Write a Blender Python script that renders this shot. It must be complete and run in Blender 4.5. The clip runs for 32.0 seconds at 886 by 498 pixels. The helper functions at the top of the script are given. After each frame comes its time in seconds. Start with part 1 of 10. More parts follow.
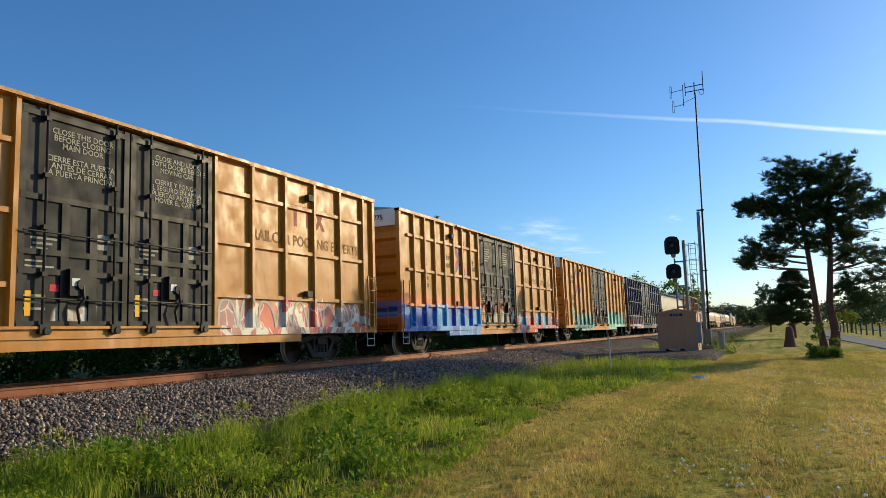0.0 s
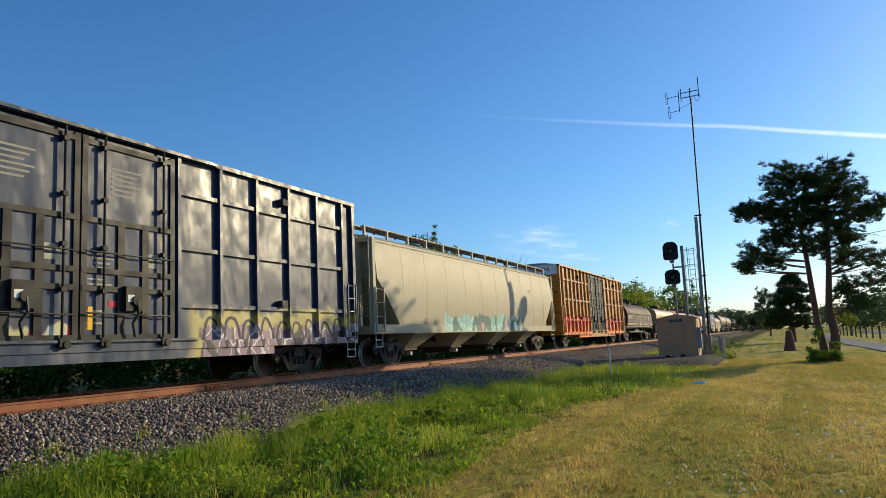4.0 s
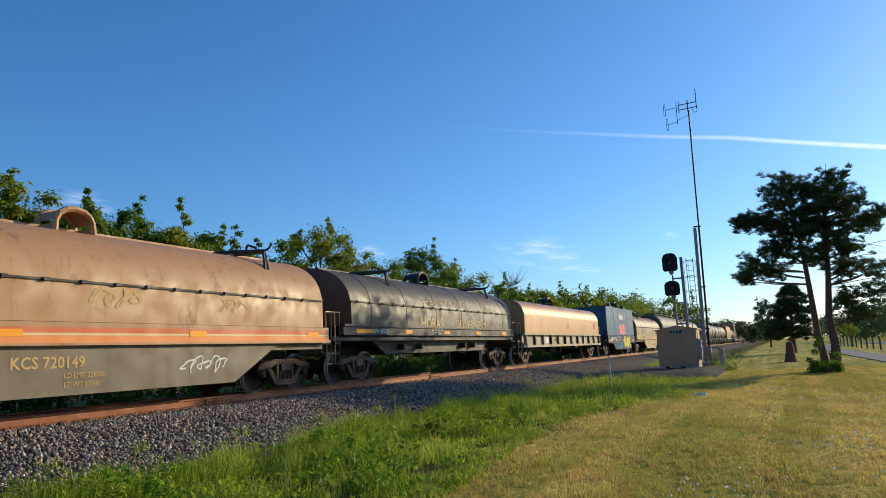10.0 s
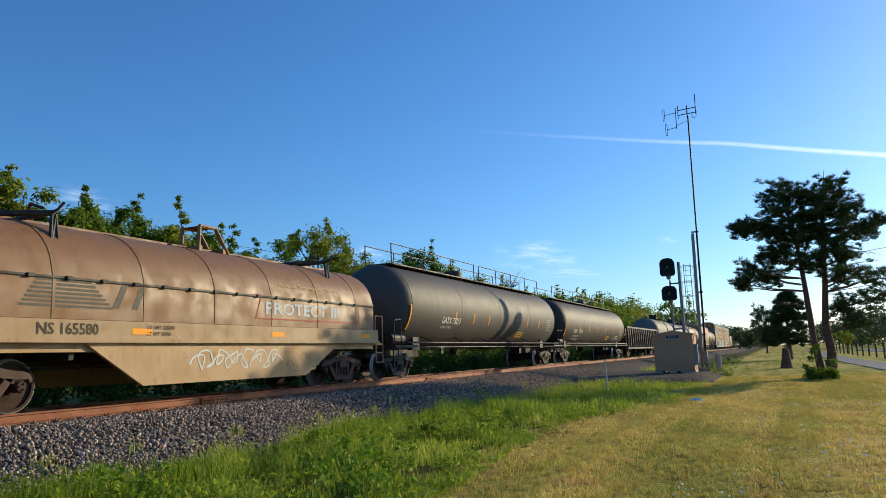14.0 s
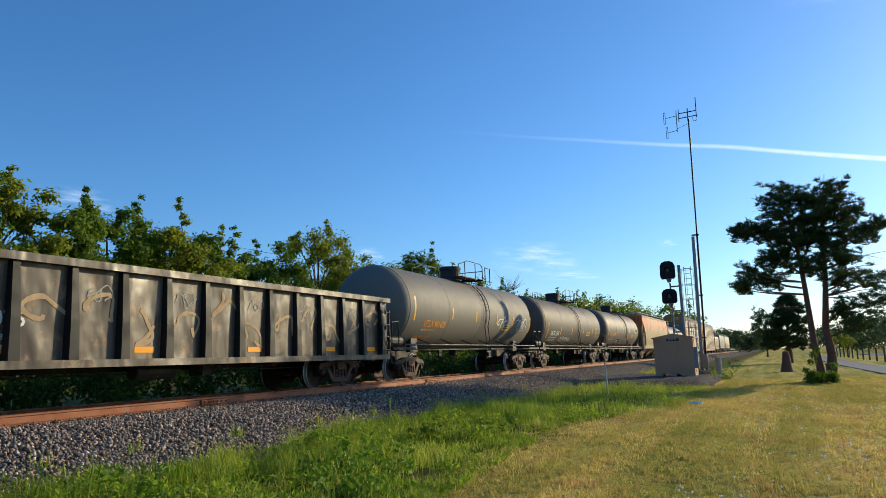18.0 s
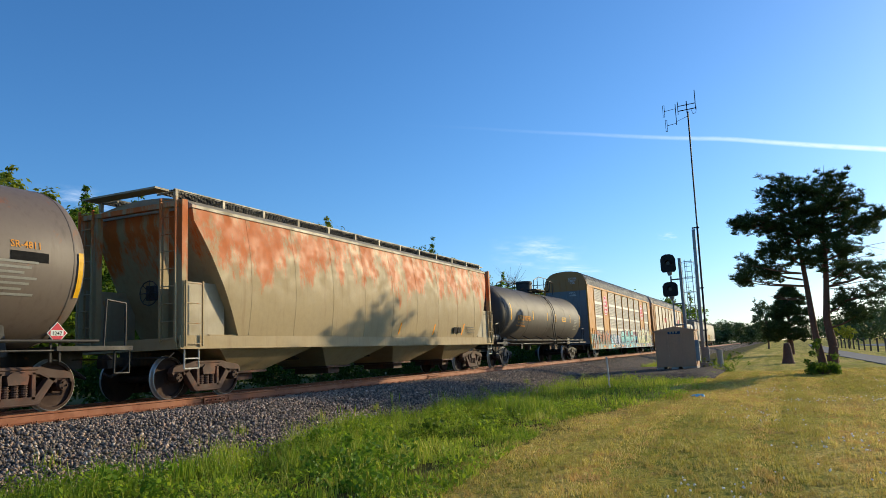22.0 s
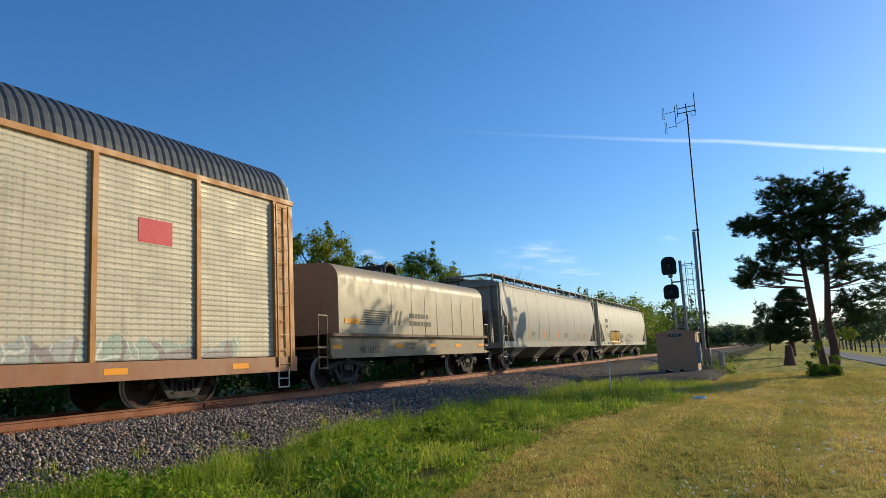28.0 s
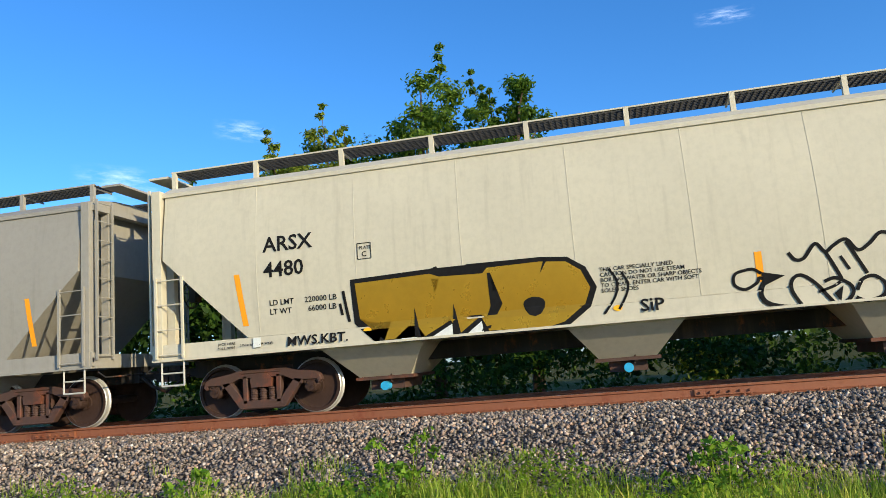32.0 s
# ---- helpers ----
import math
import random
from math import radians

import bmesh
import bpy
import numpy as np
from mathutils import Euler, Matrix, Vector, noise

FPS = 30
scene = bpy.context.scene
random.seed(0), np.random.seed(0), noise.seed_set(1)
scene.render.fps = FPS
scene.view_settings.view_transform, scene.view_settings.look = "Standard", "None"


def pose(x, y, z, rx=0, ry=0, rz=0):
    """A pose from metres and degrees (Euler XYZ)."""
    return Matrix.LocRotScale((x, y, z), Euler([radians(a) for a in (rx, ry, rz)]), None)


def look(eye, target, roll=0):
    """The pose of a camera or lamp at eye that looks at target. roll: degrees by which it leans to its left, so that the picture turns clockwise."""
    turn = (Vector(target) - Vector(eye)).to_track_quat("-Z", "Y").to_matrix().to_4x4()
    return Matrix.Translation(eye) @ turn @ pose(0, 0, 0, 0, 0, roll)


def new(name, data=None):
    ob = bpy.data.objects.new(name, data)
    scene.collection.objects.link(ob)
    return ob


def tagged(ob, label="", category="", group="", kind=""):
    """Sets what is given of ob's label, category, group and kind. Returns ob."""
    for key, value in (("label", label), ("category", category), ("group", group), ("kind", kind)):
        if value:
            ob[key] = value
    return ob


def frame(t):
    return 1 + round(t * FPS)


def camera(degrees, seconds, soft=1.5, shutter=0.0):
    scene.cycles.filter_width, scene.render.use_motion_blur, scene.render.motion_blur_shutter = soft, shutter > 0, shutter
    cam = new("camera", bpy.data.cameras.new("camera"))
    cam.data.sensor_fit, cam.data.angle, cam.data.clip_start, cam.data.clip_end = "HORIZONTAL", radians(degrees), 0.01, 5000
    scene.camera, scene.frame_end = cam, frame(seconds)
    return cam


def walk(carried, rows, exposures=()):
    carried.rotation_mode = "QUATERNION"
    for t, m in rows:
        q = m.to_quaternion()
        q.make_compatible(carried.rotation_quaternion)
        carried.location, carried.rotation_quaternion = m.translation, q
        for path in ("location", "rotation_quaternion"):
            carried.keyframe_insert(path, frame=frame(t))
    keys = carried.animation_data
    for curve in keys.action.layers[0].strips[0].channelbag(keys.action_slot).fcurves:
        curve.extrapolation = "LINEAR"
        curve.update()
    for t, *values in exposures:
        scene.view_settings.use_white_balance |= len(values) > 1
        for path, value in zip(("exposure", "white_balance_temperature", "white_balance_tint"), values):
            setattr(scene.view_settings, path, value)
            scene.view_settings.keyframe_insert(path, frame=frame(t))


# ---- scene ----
cam = camera(62.66, 32.0, 0.85)
PATH = [
    (0.0, pose(12.8, 0, 0.672, 96.67, 1.88, 24.58)),
    (0.5, pose(12.8, 0, 0.672, 96.68, 1.87, 24.54)),
    (1.0, pose(12.8, 0, 0.672, 96.72, 1.86, 24.46)),
    (1.5, pose(12.8, 0, 0.672, 96.80, 1.84, 24.45)),
    (2.0, pose(12.8, 0, 0.672, 96.90, 1.92, 24.50)),
    (2.5, pose(12.8, 0, 0.672, 97.00, 2.05, 24.55)),
    (3.0, pose(12.8, 0, 0.672, 97.07, 2.18, 24.59)),
    (3.5, pose(12.8, 0, 0.672, 97.19, 2.40, 24.62)),
    (5.5, pose(12.8, 0, 0.672, 97.80, 3.14, 24.27)),
    (6.0, pose(12.8, 0, 0.672, 97.88, 2.98, 24.19)),
    (6.5, pose(12.8, 0, 0.672, 98.15, 3.34, 24.22)),
    (7.0, pose(12.8, 0, 0.672, 98.17, 3.24, 24.21)),
    (7.5, pose(12.8, 0, 0.672, 98.18, 3.18, 24.26)),
    (8.0, pose(12.8, 0, 0.672, 98.11, 2.96, 24.31)),
    (8.5, pose(12.8, 0, 0.672, 98.11, 2.93, 24.42)),
    (9.0, pose(12.8, 0, 0.672, 98.05, 2.79, 24.46)),
    (9.5, pose(12.8, 0, 0.672, 98.18, 2.90, 24.54)),
    (10.0, pose(12.8, 0, 0.672, 98.33, 2.94, 24.55)),
    (10.5, pose(12.8, 0, 0.672, 98.58, 3.04, 24.55)),
    (11.0, pose(12.8, 0, 0.672, 98.77, 3.02, 24.48)),
    (11.5, pose(12.8, 0, 0.672, 98.78, 2.83, 24.34)),
    (12.0, pose(12.8, 0, 0.672, 98.88, 2.97, 24.28)),
    (12.5, pose(12.8, 0, 0.672, 98.75, 2.73, 24.20)),
    (13.0, pose(12.8, 0, 0.672, 98.63, 2.51, 24.19)),
    (13.5, pose(12.8, 0, 0.672, 98.51, 2.32, 24.24)),
    (14.0, pose(12.8, 0, 0.672, 98.47, 2.22, 24.27)),
    (14.5, pose(12.8, 0, 0.672, 98.46, 2.08, 24.26)),
    (16.5, pose(12.8, 0, 0.672, 98.45, 1.86, 24.15)),
    (17.0, pose(12.8, 0, 0.672, 98.53, 1.90, 24.21)),
    (17.5, pose(12.8, 0, 0.672, 98.58, 1.94, 24.24)),
    (18.0, pose(12.8, 0, 0.672, 98.65, 2.03, 24.27)),
    (18.5, pose(12.8, 0, 0.672, 98.61, 2.11, 24.25)),
    (19.0, pose(12.8, 0, 0.672, 98.61, 2.46, 24.20)),
    (19.5, pose(12.8, 0, 0.672, 98.52, 2.76, 24.14)),
    (20.0, pose(12.8, 0, 0.672, 98.36, 2.83, 24.08)),
    (20.5, pose(12.8, 0, 0.672, 98.20, 2.70, 24.09)),
    (21.0, pose(12.8, 0, 0.672, 98.15, 2.64, 24.18)),
    (21.5, pose(12.8, 0, 0.672, 98.22, 2.71, 24.29)),
    (22.0, pose(12.8, 0, 0.672, 98.30, 2.64, 24.39)),
    (22.5, pose(12.8, 0, 0.672, 98.38, 2.64, 24.44)),
    (23.0, pose(12.8, 0, 0.672, 98.52, 2.66, 24.52)),
    (23.5, pose(12.8, 0, 0.672, 98.53, 2.48, 24.55)),
    (24.0, pose(12.8, 0, 0.672, 98.59, 2.45, 24.61)),
    (24.5, pose(12.8, 0, 0.672, 98.59, 2.45, 24.67)),
    (25.0, pose(12.8, 0, 0.672, 98.59, 2.66, 24.74)),
    (25.5, pose(12.8, 0, 0.672, 98.46, 2.60, 24.76)),
    (26.0, pose(12.8, 0, 0.672, 98.54, 2.87, 24.79)),
    (26.5, pose(12.8, 0, 0.672, 98.49, 2.74, 24.69)),
    (28.5, pose(12.8, 0, 0.672, 98.69, 3.02, 24.45)),
    (29.0, pose(12.8, 0, 0.672, 98.79, 3.05, 24.52)),
    (29.5, pose(12.8, 0, 0.672, 98.93, 3.15, 25.03)),
    (30.0, pose(12.8, 0, 0.672, 99.02, 3.09, 27.70)),
    (30.2, pose(12.8, 0, 0.672, 98.98, 3.15, 30.20)),
    (30.4, pose(12.8, 0, 0.672, 98.93, 3.03, 33.72)),
    (30.5, pose(12.8, 0, 0.672, 98.97, 3.05, 35.97)),
    (30.6, pose(12.8, 0, 0.672, 98.84, 2.96, 38.49)),
    (30.8, pose(12.8, 0, 0.672, 98.84, 2.84, 44.94)),
    (31.0, pose(12.8, 0, 0.672, 98.76, 3.03, 52.45)),
    (31.3, pose(12.8, 0, 0.672, 98.61, 3.46, 66.34)),
    (31.6, pose(12.8, 0, 0.672, 98.71, 3.95, 81.89)),
    (32.0, pose(12.8, 0, 0.672, 98.85, 4.52, 102.58)),
]
# the film's own exposure: it opens up as the view swings away from the sun
walk(cam, PATH, [(0.0, 0.32, 6000, 8), (3.0, 0.34, 6000, 8), (6.0, 0.34, 5920, 8), (10.0, 0.39, 5800, 8), (14.0, 0.43, 5760, 8), (19.0, 0.48, 5850, 8), (24.0, 0.45, 5820, 8), (26.0, 0.27, 5780, 8), (30.0, 0.38, 5700, 8), (30.6, 0.48, 5640, 8), (31.4, 0.75, 5480, 8), (32.0, 0.82, 5380, 8)])

# ---- world, sun ----
SUN_AZ, SUN_EL = 33.8, 16.0          # degrees to the right of the track's far end, and above the horizon
world = bpy.data.worlds.new("sky")
scene.world = world
world.use_nodes = True
wn = world.node_tree.nodes
sky = wn.new("ShaderNodeTexSky")
sky.sky_type, sky.sun_disc = "NISHITA", False
sky.sun_elevation, sky.sun_rotation = radians(SUN_EL), radians(SUN_AZ)
sky.air_density, sky.dust_density, sky.ozone_density = 1.0, 0.55, 5.0
wn["Background"].inputs["Strength"].default_value = 0.122
deep = wn.new("ShaderNodeHueSaturation")
deep.inputs["Saturation"].default_value = 1.08
world.node_tree.links.new(sky.outputs[0], deep.inputs["Color"])
world.node_tree.links.new(deep.outputs[0], wn["Background"].inputs["Color"])
sun = new("sun", bpy.data.lights.new("sun", "SUN"))
sun.data.energy, sun.data.angle, sun.data.color = 3.4, radians(0.5), (1.0, 0.77, 0.42)
se, sa = radians(SUN_EL), radians(SUN_AZ)
sun.matrix_world = look((0, 0, 0), (-math.sin(sa) * math.cos(se), -math.cos(sa) * math.cos(se), -math.sin(se)))

# ---- materials ----
def rgb(r, g, b):
    return tuple((c / 255 / 12.92) if c / 255 <= 0.04045 else ((c / 255 + 0.055) / 1.055) ** 2.4 for c in (r, g, b))


class Nodes:
    """Short hand for a material's node tree."""
    def __init__(self, name):
        self.mat = bpy.data.materials.new(name)
        self.mat.use_nodes = True
        self.tree = self.mat.node_tree
        self.bsdf = self.tree.nodes["Principled BSDF"]
        self.tc = self.tree.nodes.new("ShaderNodeTexCoord")
        self.pos = self.tc.outputs["Object"]

    def put(self, socket, value):
        if isinstance(value, bpy.types.NodeSocket):
            self.tree.links.new(value, socket)
        elif isinstance(value, tuple) and len(value) == 3 and socket.type == "RGBA":
            socket.default_value = (*value, 1)
        else:
            socket.default_value = value

    def node(self, kind, **kw):
        return self.tree.nodes.new("ShaderNode" + kind)

    def map(self, vec, scale=(1, 1, 1), loc=(0, 0, 0)):
        n = self.node("Mapping")
        n.inputs["Scale"].default_value, n.inputs["Location"].default_value = scale, loc
        self.put(n.inputs["Vector"], vec)
        return n.outputs[0]

    def noise(self, vec, scale, detail=4, rough=0.55, colour=False):
        n = self.node("TexNoise")
        self.put(n.inputs["Vector"], vec)
        n.inputs["Scale"].default_value, n.inputs["Detail"].default_value, n.inputs["Roughness"].default_value = scale, detail, rough
        return n.outputs["Color" if colour else "Fac"]

    def voronoi(self, vec, scale, feature="F1", out="Distance", rand=1.0):
        n = self.node("TexVoronoi")
        n.feature = feature
        self.put(n.inputs["Vector"], vec)
        n.inputs["Scale"].default_value, n.inputs["Randomness"].default_value = scale, rand
        return n.outputs[out]

    def step(self, fac, lo, hi, a=0.0, b=1.0):
        n = self.node("MapRange")
        n.interpolation_type = "SMOOTHSTEP"
        for k, v in (("Value", fac), ("From Min", lo), ("From Max", hi), ("To Min", a), ("To Max", b)):
            self.put(n.inputs[k], v)
        return n.outputs[0]

    def math(self, op, a, b=0.0, c=None):
        n = self.node("Math")
        n.operation = op
        self.put(n.inputs[0], a), self.put(n.inputs[1], b)
        if c is not None:
            self.put(n.inputs[2], c)
        return n.outputs[0]

    def mix(self, fac, a, b):
        n = self.node("Mix")
        n.data_type = "RGBA"
        self.put(n.inputs[0], fac), self.put(n.inputs[6], a), self.put(n.inputs[7], b)
        return n.outputs[2]

    def ramp(self, fac, stops):
        n = self.node("ValToRGB")
        self.put(n.inputs[0], fac)
        e = n.color_ramp.elements
        while len(e) < len(stops):
            e.new(0.5)
        for k, (p, c) in zip(e, stops):
            k.position, k.color = p, (*c, 1)
        return n.outputs[0]

    def xyz(self, vec):
        n = self.node("SeparateXYZ")
        self.put(n.inputs[0], vec)
        return n.outputs

    def bump(self, height, strength=0.3, distance=0.01, after=None):
        n = self.node("Bump")
        n.inputs["Strength"].default_value, n.inputs["Distance"].default_value = strength, distance
        self.put(n.inputs["Height"], height)
        if after is not None:
            self.put(n.inputs["Normal"], after)
        return n.outputs[0]

    def done(self, colour, rough=0.5, metal=0.0, normal=None, **more):
        self.put(self.bsdf.inputs["Base Color"], colour)
        self.put(self.bsdf.inputs["Roughness"], rough)
        self.put(self.bsdf.inputs["Metallic"], metal)
        if normal is not None:
            self.put(self.bsdf.inputs["Normal"], normal)
        for k, v in more.items():
            self.put(self.bsdf.inputs[k.replace("_", " ")], v)
        return self.mat


def spray(n, colour, p, g):
    """Spray paint on a car's side: rounded, outlined letter forms between y0..y1 and z0..z1, of fills and a line colour."""
    y0, y1, z0, z1 = g["box"]
    seed = g.get("seed", 0.0)
    _, y, z = p
    c = n.node("CombineXYZ")
    n.put(c.inputs[0], n.math("MULTIPLY_ADD", y, 1.0, seed * 7.3))
    n.put(c.inputs[1], n.math("MULTIPLY", z, g.get("squash", 0.62)))
    c.inputs[2].default_value = seed
    wob = n.noise(c.outputs[0], 2.3, 2)
    wob2 = n.noise(c.outputs[0], 0.9, 1)
    m = n.node("CombineXYZ")
    n.put(m.inputs[0], n.math("MULTIPLY_ADD", wob, 0.55, y))
    n.put(m.inputs[1], n.math("MULTIPLY_ADD", wob2, 0.5, n.math("MULTIPLY", z, g.get("squash", 0.62))))
    m.inputs[2].default_value = seed * 3.1
    k = g.get("scale", 1.25)
    edge = n.voronoi(m.outputs[0], k, "DISTANCE_TO_EDGE")
    cell = n.xyz(n.voronoi(m.outputs[0], k, "F1", "Color"))[0]
    inner = n.voronoi(n.map(m.outputs[0], loc=(3.1, 1.7, 0)), k * 1.9, "DISTANCE_TO_EDGE")
    top = n.math("MULTIPLY_ADD", wob, 0.9, z)
    mask = n.math("MULTIPLY", n.step(top, z1 + 0.36, z1 + 0.44, 1.0, 0.0), n.step(z, z0 - 0.02, z0 + 0.02))
    side = n.math("MULTIPLY_ADD", wob2, 0.8, y)
    mask = n.math("MULTIPLY", mask, n.math("MULTIPLY", n.step(side, y0 + 0.35, y0 + 0.45), n.step(side, y1 + 0.35, y1 + 0.45, 1.0, 0.0)))
    fills = g["fills"]
    paint = n.ramp(cell, [(i / max(1, len(fills) - 1), f) for i, f in enumerate(fills)])
    if "low" in g:
        paint = n.mix(n.step(n.math("MULTIPLY_ADD", wob, 0.5, z), g["fade"], g["fade"] + 0.7), g["low"], paint)
    paint = n.mix(n.step(inner, 0.015, 0.035, 0.75, 0.0), paint, g.get("shine", (0.8, 0.8, 0.8)))
    paint = n.mix(n.step(edge, 0.06, 0.075, 1.0, 0.0), paint, g["line"])
    if "halo" in g:
        hm = n.math("MULTIPLY", n.step(top, z1 + 0.62, z1 + 0.85, 1.0, 0.0), n.step(z, z0 - 0.02, z0 + 0.02))
        hm = n.math("MULTIPLY", hm, n.math("MULTIPLY", n.step(side, y0, y0 + 0.3), n.step(side, y1 + 0.5, y1 + 0.8, 1.0, 0.0)))
        colour = n.mix(n.math("MULTIPLY", hm, 0.85), colour, g["halo"])
    return n.mix(n.math("MULTIPLY", mask, g.get("alpha", 0.93)), colour, paint)


def paint(name, base, rough=0.45, metal=0.0, streak=0.35, dirt=(0.06, 0.045, 0.03), rust=0.0, rustcol=(0.23, 0.075, 0.02), dent=0.0,
          dent_scale=1.6, sprays=(), fade=0.25, low_dirt=0.0, rust_top=None, bands=None, even=False, spec=0.5, holes=0.0):
    """Weathered paint on steel, in the space of its car."""
    n = Nodes(name)
    p = n.xyz(n.pos)
    fine = n.noise(n.pos, 9, 6, 0.65)
    big = n.noise(n.pos, 0.7, 3)
    col = n.mix(n.step(big, 0.3, 0.7, 0.0, fade), base, tuple(min(1, c * 0.72 + 0.03) for c in base))
    col = n.mix(n.step(fine, 0.35, 0.75, 0.0, 0.22), col, tuple(c * 0.6 for c in base))
    runs = n.noise(n.map(n.pos, (5.0, 5.0, 0.35)), 1.3, 5, 0.6)
    col = n.mix(n.step(runs, 0.5, 0.78, 0.0, streak), col, dirt)
    if low_dirt:
        col = n.mix(n.math("MULTIPLY", n.step(n.math("MULTIPLY_ADD", runs, 0.8, p[2]), 1.2, 2.1, low_dirt, 0.0), 1.0), col, dirt)
    if rust:
        r = n.noise(n.map(n.pos, (1.0, 0.62, 0.24) if rust_top else (1.0, 1.0, 0.7)), 2.1, 8, 0.72)
        if rust_top:
            r = n.math("ADD", r, n.step(p[2], rust_top[0], rust_top[1], -0.12, rust_top[2]))
        r2 = n.noise(n.pos, 6.0, 5, 0.6)
        rc = n.mix(r2, tuple(c * 0.8 for c in rustcol), tuple(c * 1.35 for c in rustcol))
        col = n.mix(n.step(r, 0.62 - 0.25 * rust, 0.74 - 0.2 * rust, 0.0, 0.9), col, rc)
    if bands:
        for z0, z1, c in bands:
            col = n.mix(n.math("MULTIPLY", n.step(p[2], z0 - 0.01, z0 + 0.01), n.step(p[2], z1 - 0.01, z1 + 0.01, 1.0, 0.0)), col, c)
    for g in sprays:
        col = spray(n, col, p, g)
    if holes:
        cells = n.math("MULTIPLY", n.math("LESS_THAN", n.math("FRACT", n.math("DIVIDE", p[1], 0.21)), 0.22), n.math("LESS_THAN", n.math("FRACT", n.math("DIVIDE", p[2], 0.115)), 0.42))
        col = n.mix(n.math("MULTIPLY", cells, holes), col, (0.02, 0.02, 0.02))
    ro = n.step(n.noise(n.pos, 2.5, 5), 0.25, 0.8, rough - (0.02 if even else 0.1), min(1, rough + (0.06 if even else 0.2)))
    nor = n.bump(n.noise(n.pos, 40, 3), 0.12, 0.004)
    if dent:
        d = n.noise(n.map(n.pos, (1.0, 1.0, 0.5)), dent_scale, 2, 0.4)
        nor = n.bump(d, dent, 0.12, nor)
    return n.done(col, ro, metal, nor, Specular_IOR_Level=spec)


def plain(name, base, rough=0.5, metal=0.0, grain=12.0, amount=0.3, dark=0.55, bump=0.15):
    n = Nodes(name)
    f = n.noise(n.pos, grain, 5, 0.6)
    g = n.noise(n.pos, grain * 0.12, 3)
    col = n.mix(n.step(f, 0.3, 0.75, 0.0, amount), base, tuple(c * dark for c in base))
    col = n.mix(n.step(g, 0.35, 0.7, 0.0, amount * 0.8), col, tuple(min(1, c * 1.25 + 0.01) for c in base))
    return n.done(col, n.step(f, 0.2, 0.8, max(0.05, rough - 0.1), min(1, rough + 0.15)), metal, n.bump(f, bump, 0.01), Specular_IOR_Level=0.25)


def leafy(name, dark, light, trans=0.35):
    n = Nodes(name)
    oi = n.node("NewGeometry").outputs["Random Per Island"]
    g = n.noise(n.pos, 0.35, 2)
    col = n.mix(oi, dark, light)
    col = n.mix(n.step(g, 0.35, 0.7, 0.0, 0.5), col, tuple(c * 0.7 for c in dark))
    n.done(col, 0.6, Specular_IOR_Level=0.2)
    t = n.node("BsdfTranslucent")
    n.put(t.inputs["Color"], n.mix(0.5, col, light))
    mx = n.node("MixShader")
    mx.inputs[0].default_value = trans
    out = n.tree.nodes["Material Output"]
    n.tree.links.new(n.bsdf.outputs[0], mx.inputs[1])
    n.tree.links.new(t.outputs[0], mx.inputs[2])
    n.tree.links.new(mx.outputs[0], out.inputs["Surface"])
    return n.mat


# ---- mesh tools ----
def quads(bm, rings, close=True, cap=True):
    """Faces between successive rings of points; each ring has as many points as the next."""
    vs = [[bm.verts.new(q) for q in r] for r in rings]
    k = len(vs[0])
    for a, b in zip(vs, vs[1:]):
        for i in range(k if close else k - 1):
            j = (i + 1) % k
            bm.faces.new((a[i], a[j], b[j], b[i]))
    if cap:
        bm.faces.new(vs[0][::-1])
        bm.faces.new(vs[-1])
    return vs


def bx(bm, x0, x1, y0, y1, z0, z1):
    quads(bm, [[(x0, y0, z), (x1, y0, z), (x1, y1, z), (x0, y1, z)] for z in (z0, z1)])


def cyl(bm, p0, p1, r, seg=8, r1=None):
    p0, p1 = Vector(p0), Vector(p1)
    d = (p1 - p0).normalized()
    u = d.orthogonal().normalized()
    v = d.cross(u)
    quads(bm, [[p + rr * (math.cos(a) * u + math.sin(a) * v) for a in (2 * math.pi * i / seg for i in range(seg))] for p, rr in ((p0, r), (p1, r if r1 is None else r1))])


def tube(bm, pts, r, seg=6):
    for a, b in zip(pts, pts[1:]):
        cyl(bm, a, b, r, seg)


def extrude_y(bm, prof, y0, y1):
    """A closed outline of (x, z) drawn out along y."""
    quads(bm, [[(x, y, z) for x, z in prof] for y in (y0, y1)])


def plate(bm, outline, x0, x1):
    """A closed outline of (y, z) with a thickness from x0 to x1."""
    quads(bm, [[(x, y, z) for y, z in outline] for x in (x0, x1)])


def lathe(bm, prof, centre, axis="x", seg=24, mats=None):
    """Turns (radius, along) round an axis through centre."""
    c = Vector(centre)
    u, v, w = {"x": (Vector((0, 1, 0)), Vector((0, 0, 1)), Vector((1, 0, 0))), "y": (Vector((1, 0, 0)), Vector((0, 0, 1)), Vector((0, 1, 0))),
               "z": (Vector((1, 0, 0)), Vector((0, 1, 0)), Vector((0, 0, 1)))}[axis]
    rings = [[c + a * w + r * (math.cos(t) * u + math.sin(t) * v) for t in (2 * math.pi * i / seg for i in range(seg))] for r, a in prof]
    before = len(bm.faces)
    quads(bm, rings)
    if mats:
        bm.faces.ensure_lookup_table()
        for i in range(len(prof) - 1):
            for k in range(seg):
                bm.faces[before + i * seg + k].material_index = mats[i]


